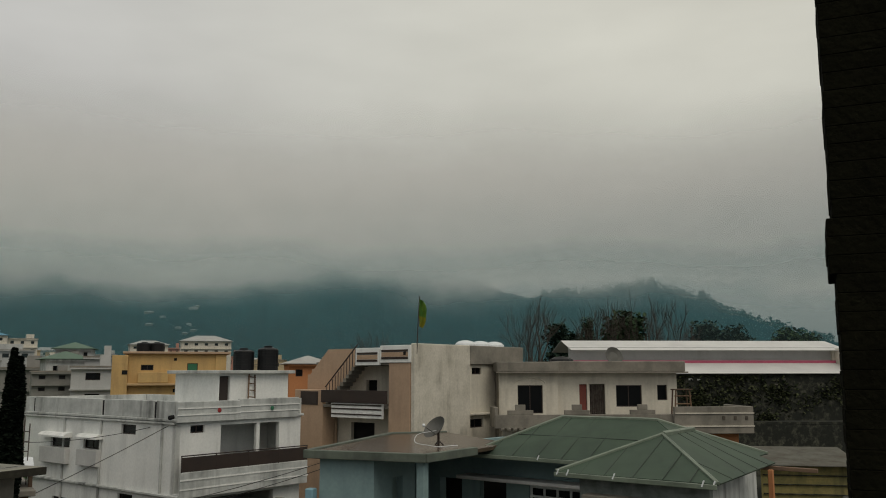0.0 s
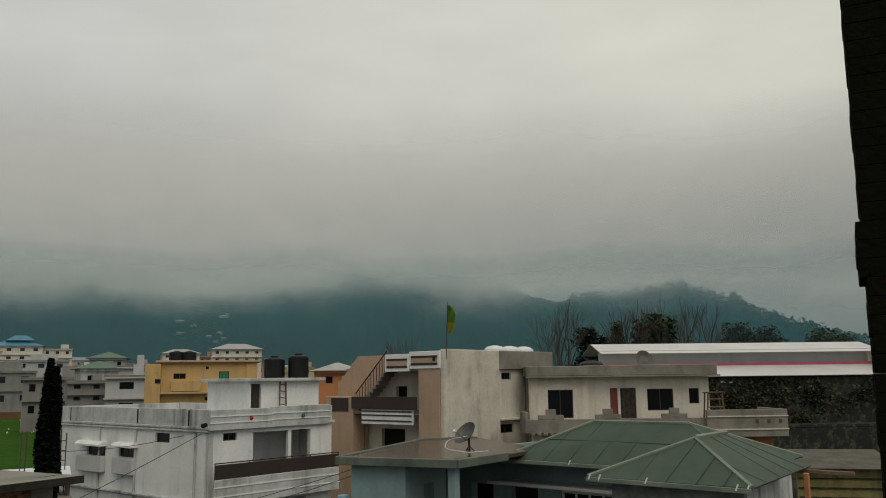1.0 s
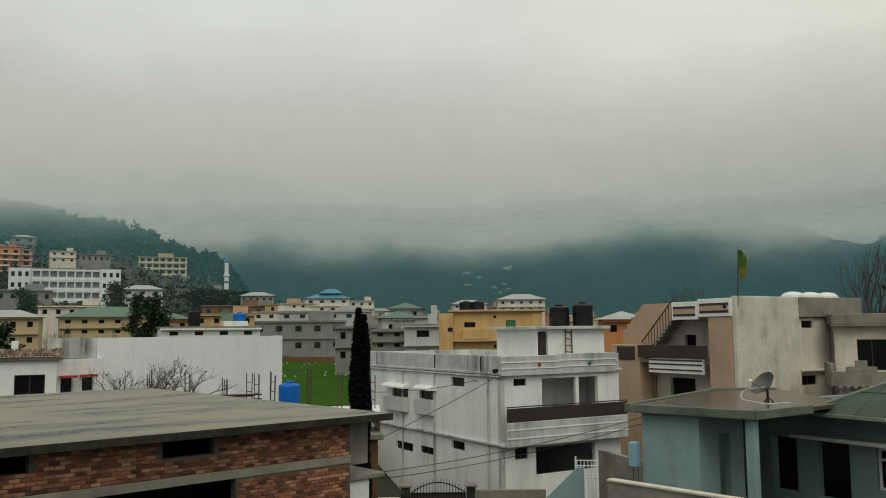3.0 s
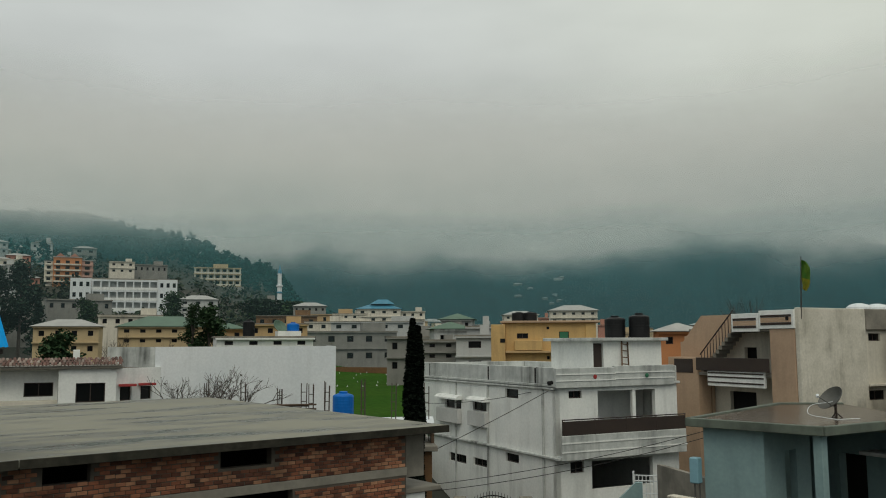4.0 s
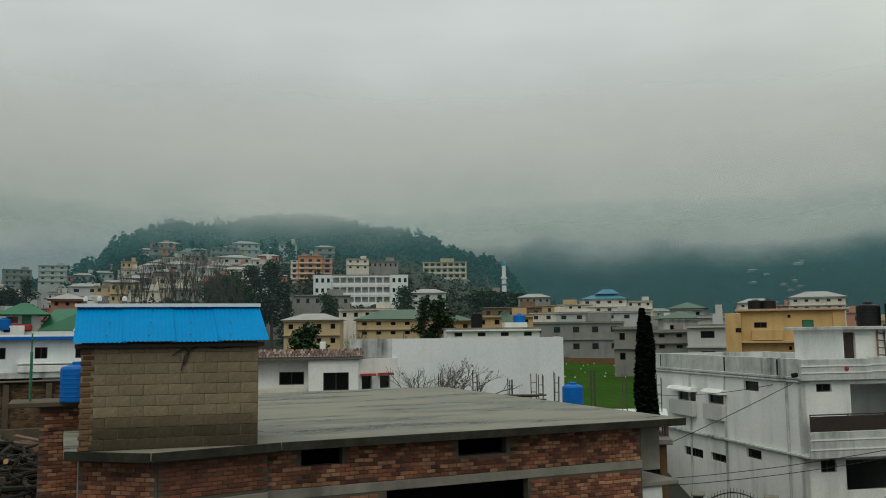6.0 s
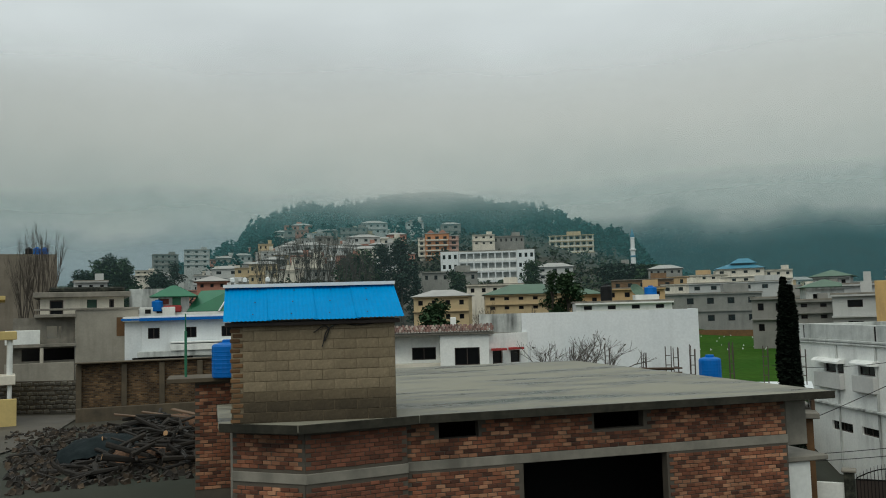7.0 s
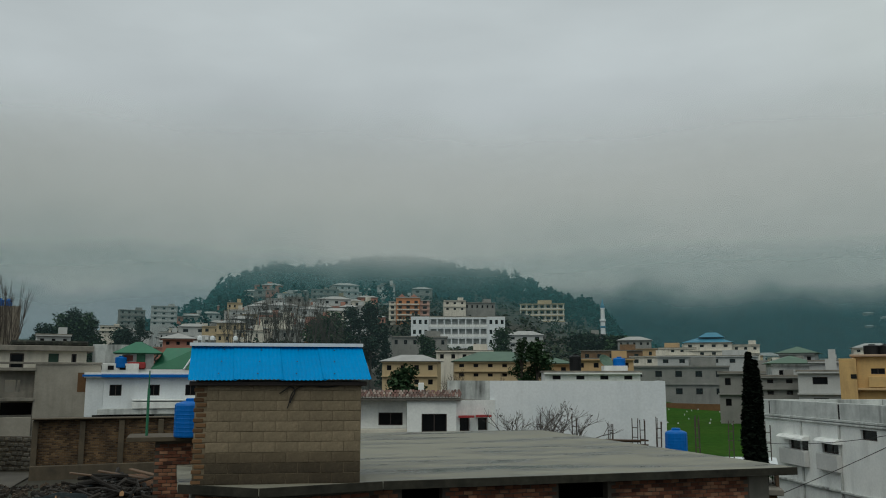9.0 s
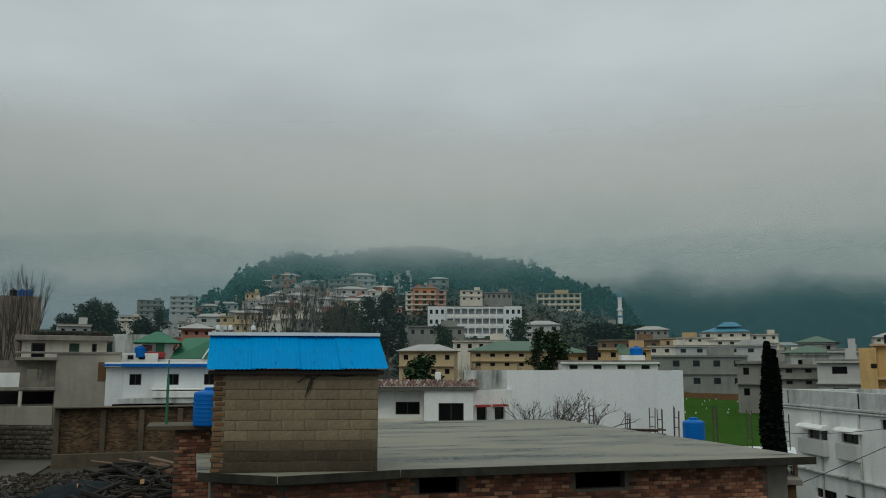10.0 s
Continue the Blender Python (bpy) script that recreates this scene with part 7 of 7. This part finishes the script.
leaf_tree(65.3, 190, 19.7, 5.1)
leaf_tree(64.3, 190, 22.2, 3.1)
bare_tree(58.5, 150, 21.7, 5.0)
bare_tree(57.6, 150, 22.7, 4.5)
bare_tree(56.2, 150, 24.3, 5.0)
bare_tree(55.3, 150, 23.8, 5.0)
bare_tree(54.5, 150, 24.4, 5.5)
bare_tree(53.1, 150, 23.4, 6.0)
bare_tree(52.0, 150, 20.9, 5.0)
leaf_tree(52.3, 165, 21.6, 6.6)
leaf_tree(53.1, 165, 20.1, 5.5)
leaf_tree(50.8, 175, 24.1, 4.6)
leaf_tree(49.5, 175, 25.4, 5.6)
pine_tree(48.5, 160, 18.4, 4.3)
leaf_tree(45.9, 160, 17.4, 4.2)
leaf_tree(40.7, 160, 18.8, 3.6)
leaf_tree(47.2, 95, 10.6, 3.8)
bare_tree(43.9, 100, 10.2, 3.3)
bare_tree(41.3, 100, 9.7, 3.0)
leaf_tree(39.4, 100, 14.2, 2.0)
leaf_tree(38.4, 100, 13.8, 3.1)
leaf_tree(35.2, 260, 21.9, 10.4)
leaf_tree(33.0, 260, 21.3, 9.6)
leaf_tree(32.7, 260, 19.3, 7.0)
pine_tree(27.2, 180, 13.5, 1.7)
far_house(46.9, 115, 7.4, 11.2, 7.5, PALEYELLOW, "hip", 2, 4, "pale yellow two-storey house with a grey hipped roof")
far_house(41.0, 125, 8.7, 11.4, 12.6, PALEYELLOW, "hipgreen", 2, 6, "pale yellow house with a dull green roof")
far_house(43.2, 140, 11.4, 13.4, 9.3, CREAM, "flat", 1, 5, "cream flat-roofed house with a deep veranda")
far_house(37.1, 108, 9.2, 10.8, 3.6, OCHREPALE, "hipgreen", 1, 2, "small ochre house with a green gabled roof")
far_house(34.0, 105, 9.6, 11.3, 7.1, OCHREPALE, "flat", 1, 4, "faded ochre house with a flat roof")
far_house(34.8, 75, 8.5, 9.5, 8.2, WHITE, "flat", 1, 4, "low white flat-roofed building")
far_house(29.2, 150, 5.2, 11.0, 16.5, GREYPLASTER, "flat", 2, 5, "long grey plastered house with two storeys")
far_house(25.2, 95, 5.3, 9.6, 5.3, GREYPLASTER, "flat", 2, 3, "grey concrete house beside the field")
far_house(27.4, 170, 11.1, 13.2, 18.4, WHITEWALL, "flat", 1, 6, "pale house with a low parapet")
far_house(22.4, 88, 5.7, 10.4, 3.7, WHITE_GREY, "hipgreen", 2, 2, "white house with a dull green roof")
far_house(20.9, 80, 6.0, 9.6, 3.5, WHITEWALL, "flat", 2, 1, "pale house with a blank wall")
far_house(29.2, 220, 13.1, 16.5, 9.0, CREAM, "flat", 2, 4, "cream house beside the blue roofs")
far_house(27.3, 220, 14.0, 17.8, 11.2, CREAM, "hipblue", 2, 4, "cream building with stacked blue hipped roofs")
far_house(25.0, 225, 13.4, 17.3, 6.6, CREAM, "flat", 2, 3, "cream house with a flat roof")
far_house(31.9, 250, 17.6, 19.8, 9.4, GREYPLASTER, "hip", 1, 5, "low pavilion with a pale hipped roof")
far_house(33.4, 215, 12.5, 15.8, 15.0, BRICKWALL, "flat", 1, 5, "low brown-walled house below the pavilion")
far_house(30.6, 238, 14.0, 17.0, 15.0, OCHREPALE, "flat", 1, 6, "long faded ochre house in the valley")
far_house(35.0, 260, 17.7, 21.9, 9.2, GREYPLASTER, "flat", 1, 5, "long grey wall house")
far_house(39.1, 230, 16.7, 20.5, 9.9, WHITEWALL, "hip", 2, 3, "white villa with a pale roof")
apartment_house(46.9, 300, 29.2, 36.6, 14.5)
gallery_hotel(37.9, 384, 34.4, 42.3, 19.8)
far_house(43.8, 310, 32.9, 37.2, 8.1, CREAM, "flat", 2, 3, "cream house on the hillside")
far_house(42.1, 315, 33.2, 36.8, 11.6, GREYPLASTER, "flat", 1, 6, "long grey house on the hillside")
far_house(51.8, 300, 28.9, 36.5, 10.0, WHITEWALL, "gable", 3, 3, "tall white house on the hillside")
far_house(52.6, 330, 38.6, 43.0, 10.5, GREYPLASTER, "flat", 2, 4, "grey house high on the hillside")
far_house(51.2, 335, 40.7, 45.2, 10.5, WHITEWALL, "hip", 2, 4, "white villa high on the hillside")
far_house(55.8, 360, 38.8, 42.9, 6.3, SALMON, "gable", 2, 2, "pink house on the hillside")
far_house(49.7, 190, 15.3, 18.5, 10.1, GREYPLASTER, "flat", 2, 4, "grey house among the trees")
far_house(52.3, 180, 14.4, 17.3, 9.5, BRICKWALL, "flat", 1, 4, "brown wall house among the trees")
far_house(46.2, 200, 15.7, 18.6, 13.3, GREYPLASTER, "flat", 1, 6, "low grey building before the school")
far_house(17.7, 190, 12.3, 15.1, 7.6, CREAM, "hip", 2, 4, "cream house with a pale hipped roof")
far_house(16.2, 200, 12.7, 14.7, 2.7, SALMON, "flat", 1, 2, "reddish house in the valley")
far_house(14.2, 180, 12.7, 15.6, 9.9, CREAM, "hip", 2, 5, "cream house with a white hipped roof")
far_house(22.5, 90, 6.7, 10.2, 2.6, GREYPLASTER, "flat", 2, 2, "grey house with a brown parapet")
far_house(20.6, 88, 6.7, 10.6, 2.6, WHITEWALL, "flat", 2, 0, "pale house with a blank wall")
far_house(22.1, 100, 10.4, 11.7, 3.6, WHITEWALL, "hipgreen", 1, 3, "white house with a dull green roof")
far_house(7.5, 70, 8.2, 9.8, 3.3, ORANGE, "hip", 1, 2, "small house with an orange tiled roof")
far_house(23.2, 85, 7.1, 9.2, 3.3, GREYPLASTER, "flat", 2, 2, "grey house with a brown parapet band")
far_house(69.3, 120, 12.6, 14.4, 4.0, WHITEWALL, "flat", 1, 3, "pale house behind the concrete building")
far_house(66.1, 200, 18.3, 20.2, 4.1, CREAM, "flat", 2, 3, "cream house among trees")
far_house(64.8, 330, 27.6, 33.5, 8.9, GREYPLASTER, "flat", 3, 4, "grey apartment house on the slope")
far_house(62.9, 330, 27.8, 35.2, 9.1, WHITEWALL, "flat", 4, 3, "white apartment house on the slope")
far_house(66.7, 210, 18.1, 19.6, 22.0, WHITEWALL, "flat", 1, 8, "long pale wall in the valley")
far_house(62.0, 100, 12.2, 13.3, 3.3, SALMON, "hip", 1, 3, "house with a pink-red sheet roof")


# small houses scattered over the slope
for k in range(230):
    az = random.gauss(56.5, 5.5)
    d = random.uniform(225, 392)
    if az < 44 or az > 70 or (az < 49 and (d < 310 or k % 2)):
        continue
    x, y, _ = polar(az, d)
    z = ground_z(x, y)
    st_ = random.choice((1, 1, 2, 2, 3))
    far_house(az, d, z, z + st_ * 2.7 + 0.3, random.uniform(5, 9.5), random.choice((WHITEWALL, WHITEWALL, CREAM, PALEYELLOW, GREYPLASTER, GREYPLASTER, SALMON)), random.choice(("flat", "flat", "flat", "hip", "hip")), st_, random.choice((2, 3, 3, 4)), "small house on the hillside town slope")
for k in range(46):
    az = random.uniform(-2, 34)
    d = random.uniform(210, 420)
    x, y, _ = polar(az, d)
    z = ground_z(x, y)
    st_ = random.choice((2, 2, 3))
    far_house(az, d, z, 9 + d * random.uniform(0.008, 0.025), random.uniform(7, 14), random.choice((WHITEWALL, CREAM, PALEYELLOW, GREYPLASTER, SALMON)), random.choice(("flat", "flat", "hip")), st_, 3, "distant house in the valley below the range")
for k in range(9):
    az = random.uniform(14.6, 18.2)
    d = random.uniform(892, 935)
    z = range_z(az, d) - 1
    far_house(az, d, z, z + 2.6, random.uniform(4, 10), GREYPLASTER if k % 3 else WHITEWALL, "hip", 1, 0, "tiny pale house on the far mountain side")


def school():
    h = thing("school", facing(43.6, 240), "long white three-storey school with open arched galleries", "school")
    wall(h, (-13.3, -0.8), (-8.2, -0.8), 8, 26.2, WHITE_CLEAN, windows=[(0.6 + 1.6 * i, 1.4 + 1.6 * i, 18.5 + 2.8 * j, 19.7 + 2.8 * j, 1) for i in range(3) for j in range(3)])
    wall(h, (8.3, -0.8), (13.3, -0.8), 8, 26.2, WHITE_CLEAN, windows=[(0.6 + 1.6 * i, 1.4 + 1.6 * i, 18.5 + 2.8 * j, 19.7 + 2.8 * j, 1) for i in range(3) for j in range(3)])
    wall(h, (13.3, -0.58), (13.3, 10), 8, 26.2, WHITE_CLEAN)
    wall(h, (-13.3, 10), (-13.3, -0.58), 8, 26.2, WHITE_CLEAN)
    wall(h, (-8.18, 0.9), (8.28, 0.9), 8, 25.6, WHITEWALL)
    for j in range(4):
        part("gallery_slab", box(-8.19, 8.29, -0.4, 0.89, 17.3 + 2.75 * j, 17.75 + 2.75 * j, 0.02), WHITE_CLEAN, h)
    for j in range(3):
        part("gallery_rail", box(-8.19, 8.29, -0.45, -0.405, 17.75 + 2.75 * j, 18.5 + 2.75 * j, 0), WHITE, h)
        for i in range(9):
            part("column", box(-8.1 + i * 2.02, -7.75 + i * 2.02, -0.4, -0.1, 17.76 + 2.75 * j, 20.04 + 2.75 * j, 0), WHITE_CLEAN, h)
    part("base", box(-8.19, 8.29, -0.3, 0.2, 8, 17.3, 0), GREYPLASTER, h)
    part("roof", box(-13.5, 13.5, 0, 10, 26.0, 26.4, 0), CONCRETE, h)


school()
mn = thing("minaret", facing(33.9, 277) @ Matrix.Diagonal((0.78, 0.78, 1, 1)), "slender white minaret with a balcony and a pointed cap", "minaret")
part("shaft", lathe([(1.2, 0), (1.05, 19), (0.95, 27), (1.3, 27.2), (1.3, 27.7), (0.85, 27.8), (0.8, 31.0), (1.0, 31.1), (0.9, 31.4)], 16), WHITE_CLEAN, mn)
part("cap", lathe([(0.9, 31.4), (0.75, 32.3), (0.3, 33.2), (0.06, 34.4)], 16), LIGHTBLUE, mn)
for z in (22.0, 25.0):
    part("band", lathe([(1.06, z), (1.16, z + 0.1), (1.16, z + 0.5), (1.05, z + 0.6)], 16), LIGHTBLUE, mn)


def yellow_house():
    h = thing("yellow_house", facing(16.6, 66), "ochre yellow two-storey house with a projecting bay", "house")
    wall(h, (-2.6, 0), (4.3, 0), 0.8, 10.5, YELLOW, windows=[(0.86, 1.73, 9.3, 9.7), (4.1, 4.85, 9.2, 9.82)])
    wall(h, (4.3, 0.22), (4.3, 7), 0.8, 10.5, YELLOW)
    part("corner_tower", box(-3.7, -2.61, -0.5, 5, 0.8, 10.38, 0.02), YELLOW, h)
    part("tower_window", box(-3.0, -2.62, -0.53, -0.502, 9.0, 9.3, 0), BLACK, h)
    part("roof_slab", box(-3.0, 4.6, -0.35, 7, 10.5, 10.66, 0.02), TAN, h)
    part("bay", box(-1.9, 0.2, -0.5, -0.002, 8.4, 9.15, 0.02), YELLOW, h)
    part("ledge", box(-2.6, 4.4, -0.6, -0.002, 8.2, 8.36, 0.02), OCHREPALE, h)
    part("pilaster", box(3.5, 4.3, -0.12, -0.002, 0.8, 10.48, 0.02), YELLOW, h)
    part("green_pane", box(1.55, 2.2, 0.03, 0.06, 9.25, 9.78, 0), GREENBRIGHT, h, "green glazed window")
    part("vent", box(0.55, 0.75, -0.03, -0.002, 10.0, 10.2, 0), BLACK, h)
    part("vent", box(0.55, 0.75, -0.03, -0.002, 7.7, 7.95, 0), BLACK, h)


yellow_house()
for k in range(2):
    p = facing(16.6, 66) @ Vector((-1.6 + 0.9 * k, 1.5, 10.66))
    water_tank(p.x, p.y, p.z, 0.55, 0.75, BLACKPLASTIC, "squat black water tank on the yellow house", "yellow house tanks")
p = facing(34.5, 75) @ Vector((-1.9, 3, 9.7))
water_tank(p.x, p.y, 9.66, 0.52, 1.5, BLACKPLASTIC, "black water tank on the low white building")
p = facing(34.5, 75) @ Vector((2.0, 3, 9.7))
water_tank(p.x, p.y, 9.66, 0.55, 1.25, BLUEPLASTIC, "blue water tank on the low white building")
d2 = thing("satellite_dish", facing(34.5, 75) @ pose(0.7, 2.5, 9.66, 0, 0, 40), "greenish satellite dish on the low white building", "satellite dish")
part("reflector", lathe([(0.02, 0), (0.3, 0.05), (0.55, 0.16), (0.7, 0.3), (0.68, 0.3), (0.53, 0.18), (0.28, 0.07)], 20), DULLGREEN, d2).matrix_basis = pose(0, 0, 0.7, 55, 0, 0)
part("mast", tube((0, 0, 0), (0, 0, 0.7), 0.05), METAL, d2)
p = pose(7.3, 46.0, 0, 0, 0, 3) @ Vector((2.2, 1.5, 9.7))
lone("plastic_basin", lathe([(0.7, 0), (0.66, 0.12), (0.4, 0.25), (0.1, 0.28)], 12), BLACKPLASTIC, pose(p.x - 1.6, p.y, 9.7), "black plastic basin turned over on the roof", "basin")
d3 = thing("satellite_dish", pose(p.x + 1.3, p.y, 9.7, 0, 0, 20), "small grey satellite dish on the concrete roof", "satellite dish")
part("reflector", lathe([(0.02, 0), (0.3, 0.05), (0.55, 0.16), (0.53, 0.18), (0.28, 0.07)], 18), METAL, d3).matrix_basis = pose(0, 0, 0.25, 70, 0, 0)
part("mast", tube((0, 0, 0), (0, 0, 0.3), 0.04), METAL, d3)

# ---- the roof where the camera stands: brick pillar on a parapet ----
pl = thing("brick_pillar", pose(2.05, 4.09, 0, 0, 0, -25), "unplastered brick pillar at the roof edge, its shade put into a near-black colour", "pillar")
bm = bmesh.new()
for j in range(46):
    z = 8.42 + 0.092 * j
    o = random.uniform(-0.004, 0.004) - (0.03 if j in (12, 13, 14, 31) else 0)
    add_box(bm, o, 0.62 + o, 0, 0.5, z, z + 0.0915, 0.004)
part("shaft", bm, SHADEDPILLAR, pl)
pr = thing("parapet", pose(2.05, 4.09, 0, 0, 0, -25), "rough dark masonry parapet below the pillar", "parapet")
part("wall", box(-0.05, 3.5, -0.1, 0.6, 0.8, 8.41, 0.03), ROUGHTOP, pr)
for k in range(30):
    s = random.uniform(0.03, 0.1)
    x, y = random.uniform(0.0, 2.5), random.uniform(-0.05, 0.5)
    part("rubble", box(x, x + s * 1.6, y, y + s, 8.4, 8.41 + s * 0.5, 0.012), STONE, pr)
